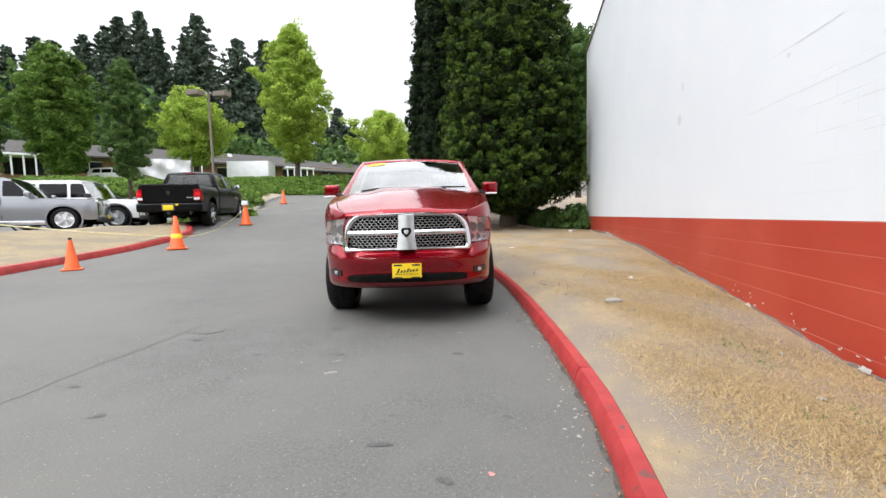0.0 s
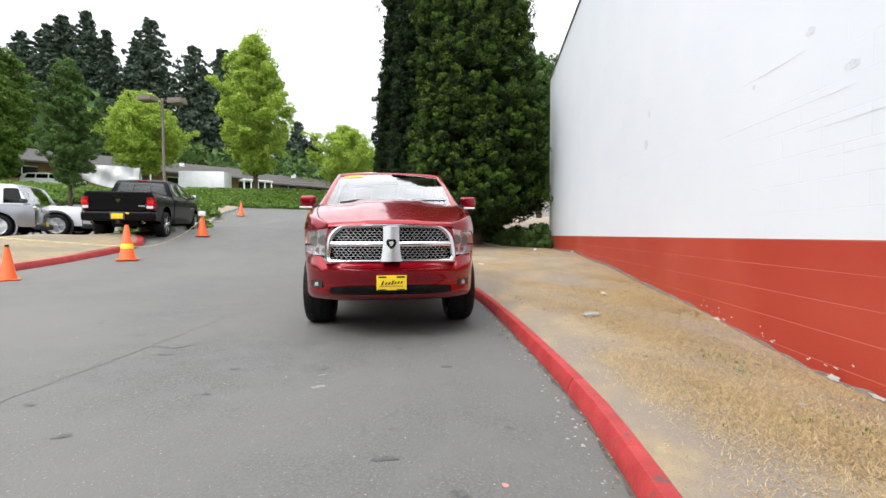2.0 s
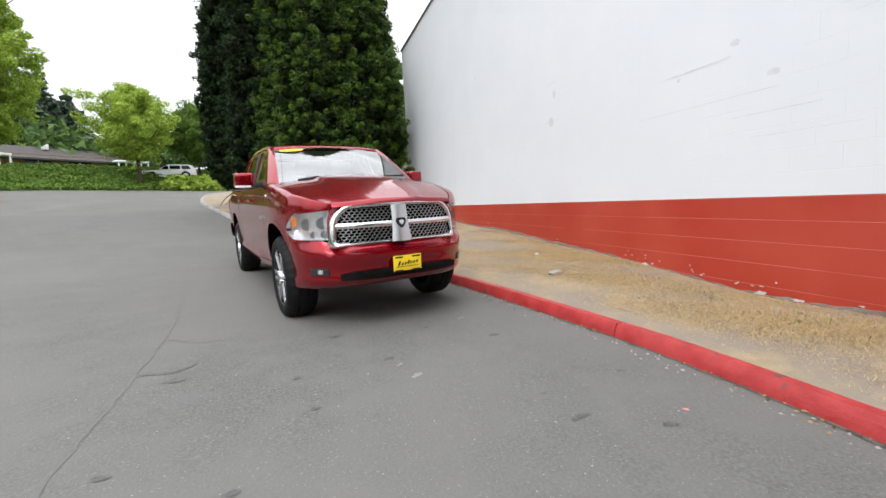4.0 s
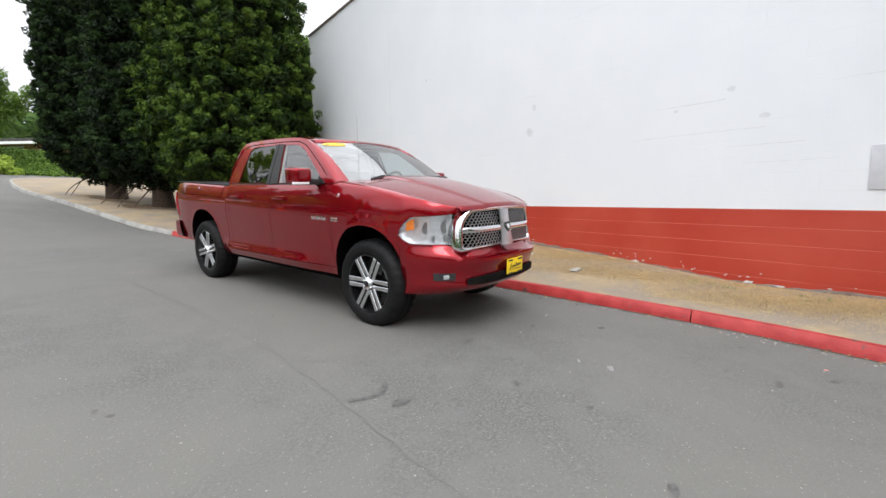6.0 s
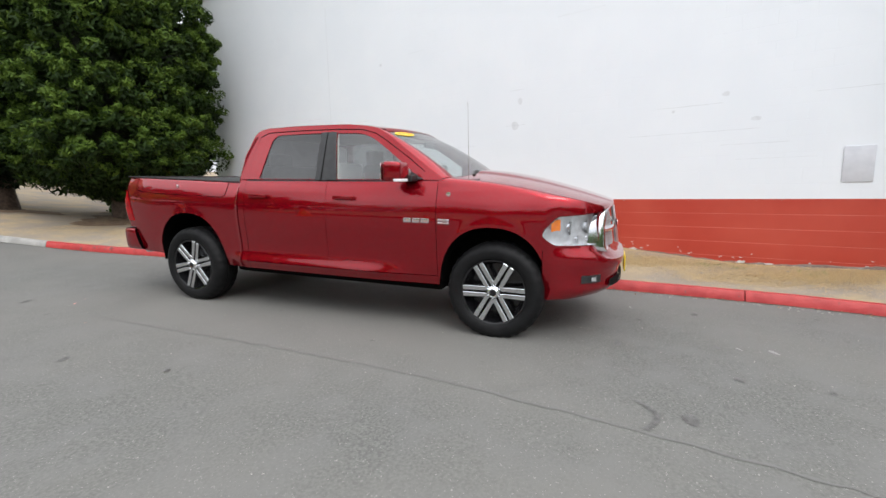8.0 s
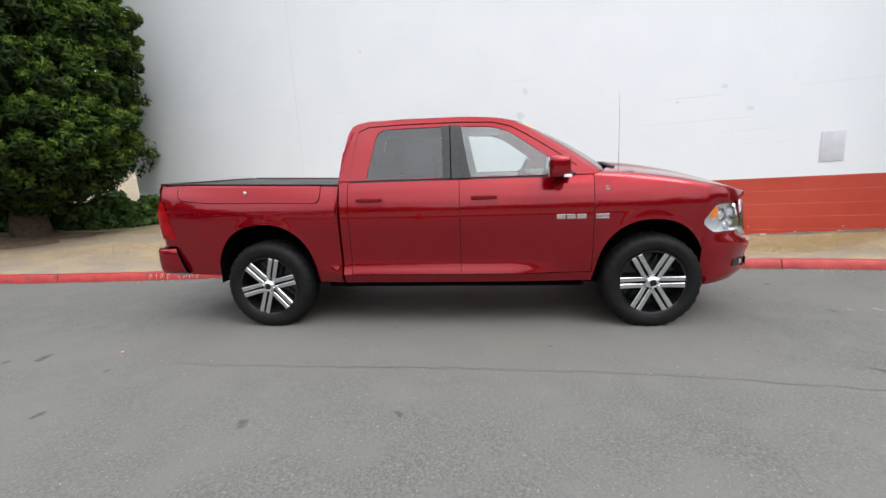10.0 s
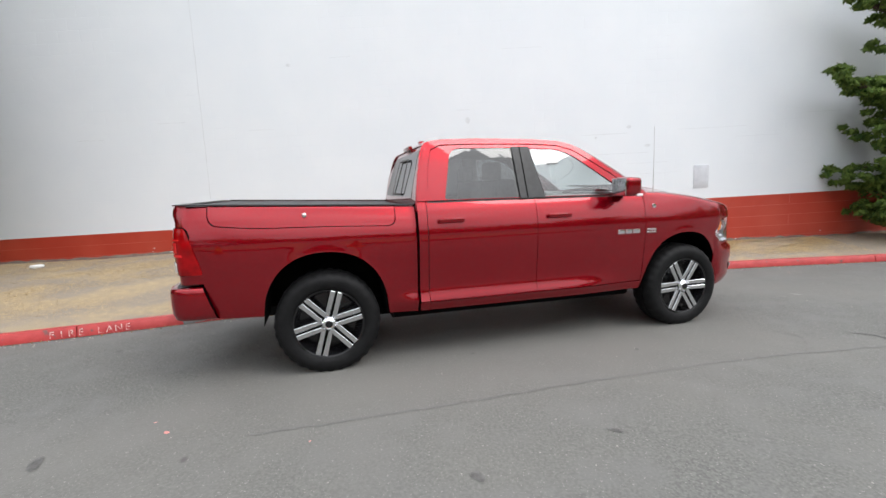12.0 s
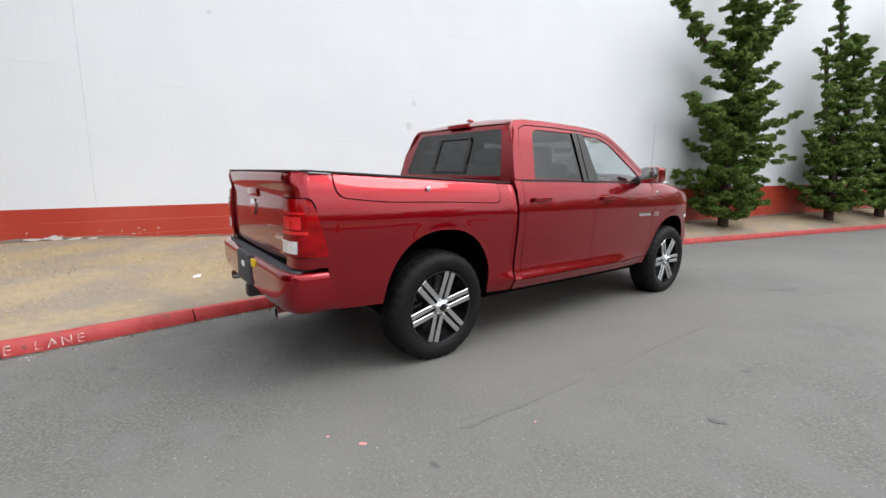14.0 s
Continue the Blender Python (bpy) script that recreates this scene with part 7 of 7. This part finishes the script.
    part("frame", box((-3.3 + 2.3 * k, -0.09, 2.3), (-1.2 + 2.3 * k, -0.02, 2.4)), "white_plain", pane)

trailer = empty("box_trailer", Matrix.Translation((-29.4, 41.4, float(terrain_z(np.float64(-29.4), np.float64(41.4))))) @ Matrix.Rotation(radians(14), 4, "Z"), "white box trailer parked above the bank", "trailer")
part("body", box((-2.15, -1.1, 0.45), (2.15, 1.1, 2.35), 0.06), "white_plain", trailer, "white ribbed body")
part("door", box((0.95, -1.115, 0.6), (1.75, -1.095, 2.15), 0.008), "white_plain", trailer)
for xx in (-0.35, 0.45):
    part("wheel", lathe([(0.3, 0), (0.33, 0.03), (0.33, 0.17), (0.3, 0.2)], 20, Matrix.Translation((xx, -1.0, 0.33)) @ Matrix.Rotation(radians(90), 4, "X")), "rubber", trailer)
part("drawbar", tube([(-2.1, 0, 0.5), (-3.1, 0, 0.5)], 0.05, 6), "black", trailer)


def tarpaulin():
    a, b = Vector((-28.2, 26.1, 0)), Vector((-25.6, 28.7, 0))
    rows = []
    for i in range(25):
        t = i / 24
        p = a.lerp(b, t)
        g = float(terrain_z(np.float64(p.x), np.float64(p.y)))
        row = []
        for j in range(11):
            u = j / 10
            top = 6.38 - 0.18 * t - 0.16 * math.sin(math.pi * t) * (0.6 + 0.4 * math.sin(7 * t))
            bot = 5.40 - 0.62 * t - 0.38 * math.sin(math.pi * t)
            z = bot + (top - bot) * u
            off = 0.18 * math.sin(9 * t + 4 * u) * math.sin(math.pi * u) + 0.09 * math.sin(23 * t - 3 * u)
            row.append((p.x + off * 0.6, p.y - off * 0.8, z))
        rows.append(row)
    tp = empty("tarpaulin", Matrix(), "white tarpaulin hung loosely between posts", "tarpaulin")
    part("sheet", grid_mesh(rows, 0.01), "white_plain", tp, "creased white sheet", 70)
    for q in (a, b):
        g = float(terrain_z(np.float64(q.x), np.float64(q.y)))
        part("post", tube([(q.x, q.y, g - 0.1), (q.x, q.y, 6.5)], 0.05, 8), "timber", tp)


tarpaulin()
lp = empty("lamp_post", Matrix.Translation((-27.7, 33.6, float(terrain_z(np.float64(-27.7), np.float64(33.6))))), "tall brown lot lamp with two box heads", "street lamp")
_h = 12.7 - lp.matrix_world.translation.z
part("pole", lathe([(0.13, -0.2), (0.13, 0.6), (0.11, 0.7), (0.085, _h)], 12), "timber", lp, "brown pole")
for s_ in (-1, 1):
    part("lamp_head", box((-0.62, -0.42, -0.22), (0.62, 0.42, 0.22), 0.05, Matrix.Translation((s_ * 0.95, s_ * 0.5, _h))), "timber", lp, "brown box head")
    part("arm", tube([(0, 0, _h - 0.02), (s_ * 0.7, s_ * 0.37, _h)], 0.04, 6), "timber", lp)

# ---- marks and litter on the road ----
def flat_patch(name, x, y, rx, ry, turn, seed, material, zf, lift, label, category, group="", n=22, rough=0.3):
    rng = np.random.default_rng(seed)
    ph = rng.uniform(0, 6.28, 4)
    bm = bmesh.new()
    mid = bm.verts.new((x, y, float(zf(np.float64(x), np.float64(y))) + lift))
    ring = []
    for k in range(n):
        a = 2 * math.pi * k / n
        w = 1 + rough * (0.5 * math.sin(2 * a + ph[0]) + 0.35 * math.sin(3 * a + ph[1]) + 0.25 * math.sin(7 * a + ph[2])) + rng.uniform(-0.1, 0.1) * rough
        u, v = rx * w * math.cos(a), ry * w * math.sin(a)
        px, py = x + u * math.cos(turn) - v * math.sin(turn), y + u * math.sin(turn) + v * math.cos(turn)
        ring.append(bm.verts.new((px, py, float(zf(np.float64(px), np.float64(py))) + lift)))
    for k in range(n):
        bm.faces.new((mid, ring[k], ring[(k + 1) % n]))
    return obj(name, bm, material, None, label=label, category=category, group=group)


M["oil"] = surface("oil_stain", (0.062, 0.061, 0.058), (0.105, 0.103, 0.099), 30, 0.6, 0.4, 90)
M["gutter_dirt"] = surface("gutter_dirt", (0.055, 0.050, 0.040), (0.12, 0.105, 0.085), 22, 0.95, 0.6, 60)
M["sealant"] = surface("old_joint", (0.122, 0.121, 0.113), (0.136, 0.134, 0.127), 18, 0.8, 0.4, 80)
M["scuff"] = surface("pale_scuff", (0.20, 0.195, 0.19), (0.27, 0.26, 0.25), 30, 0.8, 0.3, 90)
M["pink"] = surface("pink_chip", (0.55, 0.22, 0.2), (0.6, 0.28, 0.25), 30, 0.8)
M["chip"] = surface("bare_chip", (0.55, 0.54, 0.52), (0.68, 0.67, 0.66), 25, 0.8, 0.4, 60)
M["footing"] = surface("concrete_footing", (0.15, 0.120, 0.100), (0.23, 0.185, 0.155), 9, 0.9, 0.8, 40, c3=(0.19, 0.10, 0.085), scale3=3)
M["stone"] = surface("grey_stone", (0.25, 0.24, 0.22), (0.36, 0.34, 0.31), 14, 0.9, 0.7, 40)
M["dead_leaf"] = foliage("dead_leaf", (0.20, 0.11, 0.05), (0.42, 0.27, 0.14), 0.1)
for i, (x, y, rx, ry, a) in enumerate(((-2.985, 3.27, 0.075, 0.04, 0.4), (-4.70, 7.25, 0.045, 0.03, 0.2), (-0.74, 1.97, 0.06, 0.025, 0.3), (-0.35, 1.75, 0.05, 0.022, -0.4), (-2.2, 3.05, 0.04, 0.025, 1.0), (-1.9, 3.9, 0.07, 0.025, 0.2),
                                       (-2.1, 2.55, 0.035, 0.02, 0.0), (-4.4, 9.7, 0.07, 0.035, 0.5), (-4.55, 9.9, 0.03, 0.02, 0.5), (-5.0, 8.6, 0.035, 0.02, 0.0), (-1.55, 3.2, 0.05, 0.02, 0.5), (-4.35, 6.4, 0.04, 0.02, 1.2), (-3.0, 2.2, 0.04, 0.02, 0.1), (-2.45, 1.9, 0.05, 0.02, 0.7))):
    flat_patch("oil_stain", x, y, rx, ry, a, 200 + i, "oil", road_z, 0.003, "dark oil stain on the asphalt", "stain", "oil stains")
M["litter"] = surface("needle_litter", (0.115, 0.072, 0.042), (0.20, 0.135, 0.080), 9, 0.95, 0.8, 60)
for i, (x, y, rx, ry, a) in enumerate(((-2.95, 18.6, 1.25, 0.62, 2.2), (-4.3, 20.9, 1.1, 0.5, 2.1), (-1.1, 16.2, 1.1, 0.7, 2.3))):
    flat_patch("needle_litter", x, y, rx, ry, a, 260 + i, "litter", lawn_z, 0.012, "brown needle litter under the cypress", "litter", "litter under the trees", n=40, rough=0.5)
for i, (x, y, rx, ry, a) in enumerate(((-1.43, 2.82, 0.045, 0.025, 0.4), (-1.50, 3.05, 0.035, 0.010, 0.9), (-0.67, 4.04, 0.05, 0.008, 0.6))):
    flat_patch("scuff_mark", x, y, rx, ry, a, 230 + i, "scuff", road_z, 0.003, "pale scuff mark on the asphalt", "mark", "scuff marks", rough=0.5)
for i, (x, y, rx) in enumerate(((-0.15, 1.84, 0.018), (-4.118, 9.144, 0.02), (-3.98, 9.3, 0.01), (-4.3, 8.2, 0.008))):
    flat_patch("paint_chip", x, y, rx, rx * 0.8, i, 240 + i, "pink", road_z, 0.004, "small pinkish chip on the asphalt", "chip", "paint chips", 10)


def ribbon(name, pts, width, material, zf, lift, label, category, seed=1, wob=0.3, n=6):
    rng = np.random.default_rng(seed)
    line = spline(pts, n)
    bm = bmesh.new()
    rows = []
    for i, p in enumerate(line):
        d = line[min(i + 1, len(line) - 1)] - line[max(i - 1, 0)]
        d /= np.linalg.norm(d) + 1e-9
        nrm = np.array((-d[1], d[0]))
        w = width * (1 + rng.uniform(-wob, wob))
        off = rng.uniform(-wob, wob) * width
        row = []
        for s in (-1, 1):
            q = p + nrm * (off + s * w / 2)
            row.append(bm.verts.new((q[0], q[1], float(zf(np.float64(q[0]), np.float64(q[1]))) + lift)))
        rows.append(row)
    for a, b in zip(rows, rows[1:]):
        bm.faces.new((a[0], a[1], b[1], b[0]))
    return obj(name, bm, material, None, label=label, category=category, kind="structure")


ribbon("road_joint", [(-3.05, -2.0), (-3.1, 0.0), (-3.2, 2.0), (-3.26, 3.2), (-3.35, 4.5), (-3.6, 6.0), (-3.95, 7.5), (-4.2, 8.6)], 0.020, "sealant", road_z, 0.0025, "worn dark paving joint", "road joint", 3, 0.8, 16)
ribbon("tyre_mark", [(-3.24, 3.47), (-3.12, 3.43), (-3.03, 3.44), (-2.97, 3.49), (-2.93, 3.56)], 0.032, "oil", road_z, 0.003, "curved dark tyre mark", "mark", 4, 0.25, 6)
ribbon("road_crack", [(-5.9, 3.0), (-5.2, 2.5), (-4.6, 2.35), (-4.1, 1.9)], 0.010, "sealant", road_z, 0.0025, "fine crack in the asphalt", "crack", 5, 0.9, 8)
ribbon("road_crack", [(-3.3, 4.3), (-3.0, 4.1), (-2.75, 4.15)], 0.012, "sealant", road_z, 0.0025, "fine crack in the asphalt", "crack", 6, 0.9, 8)


# dirt gathered in the gutter
_line = [(float(kerb_x(y)) - 0.036, y) for y in np.arange(-6, 17, 0.4)]
ribbon("gutter_dirt", _line, 0.034, "gutter_dirt", road_z, 0.004, "thin line of dark dirt along the kerb", "dirt", 8, 0.5, 4)


def scatter_stones():
    rng = np.random.default_rng(21)
    bm = bmesh.new()
    V, F = [], []
    oct_v = np.array(((1, 0, 0), (-1, 0, 0), (0, 1, 0), (0, -1, 0), (0, 0, 0.7), (0, 0, -0.3)), float)
    oct_f = ((0, 2, 4), (2, 1, 4), (1, 3, 4), (3, 0, 4), (2, 0, 5), (1, 2, 5), (3, 1, 5), (0, 3, 5))
    for k in range(900):
        if k < 420:
            y = rng.uniform(-1, 13)
            x = float(kerb_x(y)) - abs(rng.normal()) * 0.09 - 0.03
            s = rng.uniform(0.004, 0.013)
        else:
            x, y = rng.uniform(-8, 0), rng.uniform(0, 13)
            s = rng.uniform(0.003, 0.007)
        z = float(road_z(np.float64(x), np.float64(y)))
        a = rng.uniform(0, 6.28)
        c_, s_ = math.cos(a), math.sin(a)
        sc = s * rng.uniform(0.6, 1.4, 3)
        base = len(V)
        for p in oct_v:
            q = p * sc
            V.append((x + q[0] * c_ - q[1] * s_, y + q[0] * s_ + q[1] * c_, z + q[2] + 0.001))
        F += [tuple(base + i for i in f) for f in oct_f]
    pydata("road_grit", V, F, "stone", label="loose grit and pebbles on the road", category="grit", kind="stuff")


scatter_stones()


# ---- lawn: straw, weeds, stones, litter ----
def blades(name, spots, height, width, lean, material, seed, zf, **tags):
    rng = np.random.default_rng(seed)
    S = np.asarray(spots, float)
    n = len(S)
    z = zf(S[:, 0], S[:, 1])
    a = rng.uniform(0, 2 * math.pi, n)
    h = height * rng.uniform(0.5, 1.4, n)
    tilt = np.clip(rng.normal(lean, 0.22, n), 0.05, 1.5)
    dx, dy = np.cos(a), np.sin(a)
    base = np.stack([S[:, 0], S[:, 1], z], 1)
    side = np.stack([-dy, dx, np.zeros(n)], 1) * (width * rng.uniform(0.6, 1.3, n))[:, None]
    tip = base + np.stack([dx * np.sin(tilt) * h, dy * np.sin(tilt) * h, np.cos(tilt) * h + 0.004], 1)
    V = np.stack([base - side, base + side, tip], 1).reshape(-1, 3)
    me = bpy.data.meshes.new(name)
    me.vertices.add(3 * n)
    me.vertices.foreach_set("co", V.astype(np.float32).ravel())
    me.loops.add(3 * n)
    me.loops.foreach_set("vertex_index", np.arange(3 * n, dtype=np.int32))
    me.polygons.add(n)
    me.polygons.foreach_set("loop_start", (np.arange(n) * 3).astype(np.int32))
    me.update(calc_edges=True)
    return link_mesh(name, me, material, None, False, **tags)


def straw_spots(n, y0, y1, seed):
    rng = np.random.default_rng(seed)
    out = []
    y = rng.uniform(y0, y1, n * 2)
    xk = kerb_x(y) + 0.16
    x = xk + (WALL_X - 0.02 - xk) * rng.uniform(0, 1, n * 2)
    den = 0.5 + 0.5 * np.sin(1.9 * x + 0.7 * y + 1.0) * np.sin(1.3 * y - 0.8 * x + 2.0) + 0.35 * np.sin(5.1 * x + 3.3 * y)
    bare = np.clip((x - xk - 0.1) / 0.6, 0.04, 1)
    ok = rng.uniform(0, 1, n * 2) < np.clip(den, 0.12, 1) * bare
    return np.stack([x[ok], y[ok]], 1)


blades("dry_grass", np.concatenate([straw_spots(170000, -0.5, 7.5, 31), straw_spots(80000, 7.5, 16, 32), straw_spots(22000, -12, -0.5, 33)]), 0.034, 0.0019, 1.36, "straw", 34, lawn_z, label="flattened dry straw-coloured grass", category="grass", kind="stuff")
WEEDS = [(1.49, 3.5, 16, 0.05), (1.59, 3.42, 24, 0.06), (1.55, 3.07, 18, 0.05), (1.38, 2.28, 12, 0.03), (1.62, 2.37, 12, 0.03), (1.60, 2.17, 18, 0.04), (1.9, 4.9, 14, 0.06), (1.8, 5.6, 14, 0.05), (1.75, 0.9, 18, 0.05)]
_rng = np.random.default_rng(40)
for i, (wx, wy, n, sp) in enumerate(WEEDS):
    pts = np.array((wx, wy)) + _rng.normal(size=(n, 2)) * sp
    pts[:, 0] = np.minimum(pts[:, 0], WALL_X - 0.03)
    blades("weed_tuft", pts, 0.030, 0.005, 0.8, "weed", 50 + i, lawn_z, label="small green weed tuft in the dry lawn", category="weed", group="weeds in the lawn", kind="stuff")


def rock(name, x, y, s, seed, material, label, category):
    rng = np.random.default_rng(seed)
    bm = bmesh.new()
    bmesh.ops.create_icosphere(bm, subdivisions=2, radius=1.0)
    for v in bm.verts:
        k = 1 + 0.25 * math.sin(3 * v.co.x + seed) * math.cos(2.5 * v.co.y) + rng.uniform(-0.08, 0.08)
        v.co = Vector((v.co.x * s[0] * k, v.co.y * s[1] * k, v.co.z * s[2] * k))
    ob = obj(name, bm, material, None, 35, label=label, category=category)
    ob.matrix_world = Matrix.Translation((x, y, float(lawn_z(np.float64(x), np.float64(y))) + s[2] * 0.4)) @ Matrix.Rotation(seed, 4, "Z")
    return ob


rock("stone", 0.885, 4.78, (0.10, 0.06, 0.035), 3, "stone", "grey broken stone lying on the dry lawn", "stone")
rock("stone", 1.31, 5.97, (0.035, 0.03, 0.02), 4, "chip", "small pale stone on the dry lawn", "stone")
rock("stone", 1.28, 14.7, (0.10, 0.07, 0.05), 5, "chip", "pale stone by the low shrubs", "stone")
rock("litter", -0.45, 10.26, (0.07, 0.04, 0.012), 6, "white_plain", "crumpled white paper on the dry lawn", "litter")
for i in range(16):
    yy = _rng.uniform(0.5, 9)
    rock("stone", float(kerb_x(yy)) + _rng.uniform(0.3, 1.8), yy, (0.02, 0.015, 0.01), 70 + i, "stone", "small stone on the dry lawn", "stone")
_spots = []
for k in range(260):
    yy = _rng.uniform(-1, 12)
    _spots.append((float(kerb_x(yy)) - abs(_rng.normal()) * 0.06 - 0.02, yy, float(road_z(np.float64(kerb_x(yy)), np.float64(yy))) + 0.01))
leaf_cloud("gutter_leaves", _spots, [0.012] * len(_spots), 1, 0.017, "dead_leaf", None, 0.3, 1.5, 41, label="dry brown leaves in the gutter", category="leaves", kind="stuff")


# ---- wall: footing, chips, cracks, patched panel ----
def footing():
    rng = np.random.default_rng(51)
    bm = bmesh.new()
    ys = np.arange(-20, WALL_END - 0.2, 0.12)
    rows = []
    for y in ys:
        b = float(wall_base(y))
        h = 0.050 + 0.030 * math.sin(1.3 * y) * math.sin(0.37 * y + 1) + rng.uniform(-0.015, 0.02)
        rows.append([bm.verts.new((WALL_X - 0.022, y, b - 0.1)), bm.verts.new((WALL_X - 0.016, y, b + h * 0.6)), bm.verts.new((WALL_X - 0.002, y, b + max(0.02, h)))])
    for a, c in zip(rows, rows[1:]):
        for k in range(2):
            bm.faces.new((a[k], a[k + 1], c[k + 1], c[k]))
    bmesh.ops.recalc_face_normals(bm, faces=bm.faces[:])
    obj("wall_footing", bm, "footing", None, 50, label="rough bare concrete footing of the wall", category="footing", kind="structure")


footing()


def wall_patch(name, y, z, ry, rz, seed, material, label, category, group="", lift=0.003, n=14, rough=0.6):
    rng = np.random.default_rng(seed)
    bm = bmesh.new()
    mid = bm.verts.new((WALL_X - lift, y, z))
    ring = []
    for k in range(n):
        a = 2 * math.pi * k / n
        w = 1 + rough * rng.uniform(-0.6, 0.6)
        ring.append(bm.verts.new((WALL_X - lift, y + ry * w * math.cos(a), z + rz * w * math.sin(a))))
    for k in range(n):
        bm.faces.new((mid, ring[(k + 1) % n], ring[k]))
    return obj(name, bm, material, None, label=label, category=category, group=group)


for i in range(44):
    y = (_rng.uniform(2.2, 5.0) if i % 3 == 0 else _rng.uniform(11.0, 13.2) if i % 3 == 1 else _rng.uniform(-6, 16))
    wall_patch("paint_chip", y, float(wall_base(y)) + _rng.uniform(0.07, 0.17) , _rng.uniform(0.006, 0.022), _rng.uniform(0.004, 0.009), 300 + i, "chip", "bare white spot where red paint has flaked", "paint chip", "flaked paint")
for i, (y, dz, ry, rz) in enumerate(((12.62, 0.045, 0.10, 0.022), (12.40, 0.055, 0.13, 0.034), (12.15, 0.03, 0.10, 0.018), (11.92, 0.03, 0.05, 0.012), (4.55, 0.05, 0.06, 0.022), (4.42, 0.08, 0.02, 0.012), (3.05, 0.045, 0.06, 0.016), (2.72, 0.04, 0.05, 0.010))):
    wall_patch("flaked_footing", y, float(wall_base(y)) + dz, ry, rz, 360 + i, "chip", "bare pale concrete where red paint has flaked off", "bare patch", "bare patches", 0.026, 18, 0.8)
M["wall_fill"] = surface("wall_filler", (0.66, 0.68, 0.71), (0.72, 0.74, 0.77), 20, 0.7, 0.5, 30)
M["panel_grey"] = surface("grey_panel_paint", (0.58, 0.59, 0.63), (0.63, 0.64, 0.68), 10, 0.5, 0.2, 60)
M["crack"] = surface("wall_crack", (0.58, 0.60, 0.62), (0.70, 0.72, 0.74), 20, 0.8)


def wall_line(y0, z0, y1, z1, width, seed, label="fine crack along a block joint", seg=14):
    rng = np.random.default_rng(seed)
    bm = bmesh.new()
    rows = []
    for k in range(seg + 1):
        t = k / seg
        y, z = y0 + (y1 - y0) * t, z0 + (z1 - z0) * t
        o = rng.normal() * width * 0.5
        w = width * rng.uniform(0.25, 1.0)
        if abs(y1 - y0) > abs(z1 - z0):
            rows.append([bm.verts.new((WALL_X - 0.003, y, z + o - w)), bm.verts.new((WALL_X - 0.003, y, z + o + w))])
        else:
            rows.append([bm.verts.new((WALL_X - 0.003, y + o - w, z)), bm.verts.new((WALL_X - 0.003, y + o + w, z))])
    for a, c in zip(rows, rows[1:]):
        bm.faces.new((a[0], a[1], c[1], c[0]))
    obj("wall_crack", bm, "crack", None, label=label, category="crack", group="wall cracks")


wall_line(11.70, 5.9, 11.82, 1.30, 0.0055, 1, "long upright crack in the white wall", 40)
for i, (y0, y1, z, w) in enumerate(((4.35, 3.42, 2.68, 0.004), (4.68, 2.95, 2.285, 0.0035), (3.40, 2.6, 2.075, 0.003), (8.2, 7.58, 2.35, 0.003), (6.9, 6.5, 2.67, 0.003), (6.85, 6.55, 3.3, 0.003), (2.4, 1.0, 2.70, 0.003), (1.2, 0.3, 2.50, 0.003),
                                    (10.9, 10.4, 3.13, 0.003), (12.6, 12.1, 3.35, 0.003), (3.2, 2.3, 1.86, 0.0025), (9.2, 8.8, 4.4, 0.003), (5.9, 5.1, 4.4, 0.0025), (-0.2, -1.0, 2.9, 0.003), (14.2, 13.7, 3.1, 0.003))):
    wall_line(y0, z, y1, z, w, 10 + i)
for i, (y, z, a, b) in enumerate(((6.71, 2.66, 0.07, 0.09), (3.38, 2.80, 0.05, 0.03), (3.0, 2.42, 0.06, 0.03), (4.05, 2.62, 0.025, 0.02), (6.6, 3.1, 0.05, 0.06), (10.0, 4.3, 0.04, 0.03))):
    wall_patch("wall_blemish", y, z, a, b, 400 + i, "wall_fill", "patched blemish in the white paint", "blemish", "wall blemishes", 0.002, 16, 0.3)
part_panel = box((WALL_X - 0.012, 1.73, 1.505), (WALL_X + 0.002, 2.035, 1.965), 0.004)
obj("wall_panel", part_panel, "panel_grey", None, 30, label="grey-painted access panel flush in the white wall", category="panel")

# worn white lettering on the kerb face
def kerb_lettering():
    word = "FIRE LANE"
    a0, a1 = arc_of(KERB, 11.66), arc_of(KERB, 11.0)
    cum = np.concatenate([[0], np.cumsum(np.linalg.norm(np.diff(KERB, axis=0), axis=1))])
    for k, ch in enumerate(word):
        if ch == " ":
            continue
        s = a0 + (a1 - a0) * k / (len(word) - 1)
        p = np.array([np.interp(s, cum, KERB[:, q]) for q in (0, 1)])
        d = np.array([np.interp(s - 0.1, cum, KERB[:, q]) for q in (0, 1)]) - np.array([np.interp(s + 0.1, cum, KERB[:, q]) for q in (0, 1)])
        d /= np.linalg.norm(d)
        cu = bpy.data.curves.new("letter", "FONT")
        cu.body, cu.size, cu.extrude, cu.align_x = ch, 0.105, 0.001, "CENTER"
        cu.materials.append(M["worn_letter"])
        ob = new("letter", cu)
        xa = Vector((d[0], d[1], 0))
        za = Vector((d[1], -d[0], 0)) * 1.0
        ya = Vector((0, 0, 1)) + za * -0.18
        ya.normalize()
        za = xa.cross(ya)
        z0 = float(road_z(np.float64(p[0]), np.float64(p[1])))
        m = Matrix((xa, ya, za)).transposed().to_4x4()
        m.translation = Vector((p[0], p[1], z0 + 0.018)) + za * 0.024
        ob.parent = kerb
        ob.matrix_world = m


kerb_lettering()
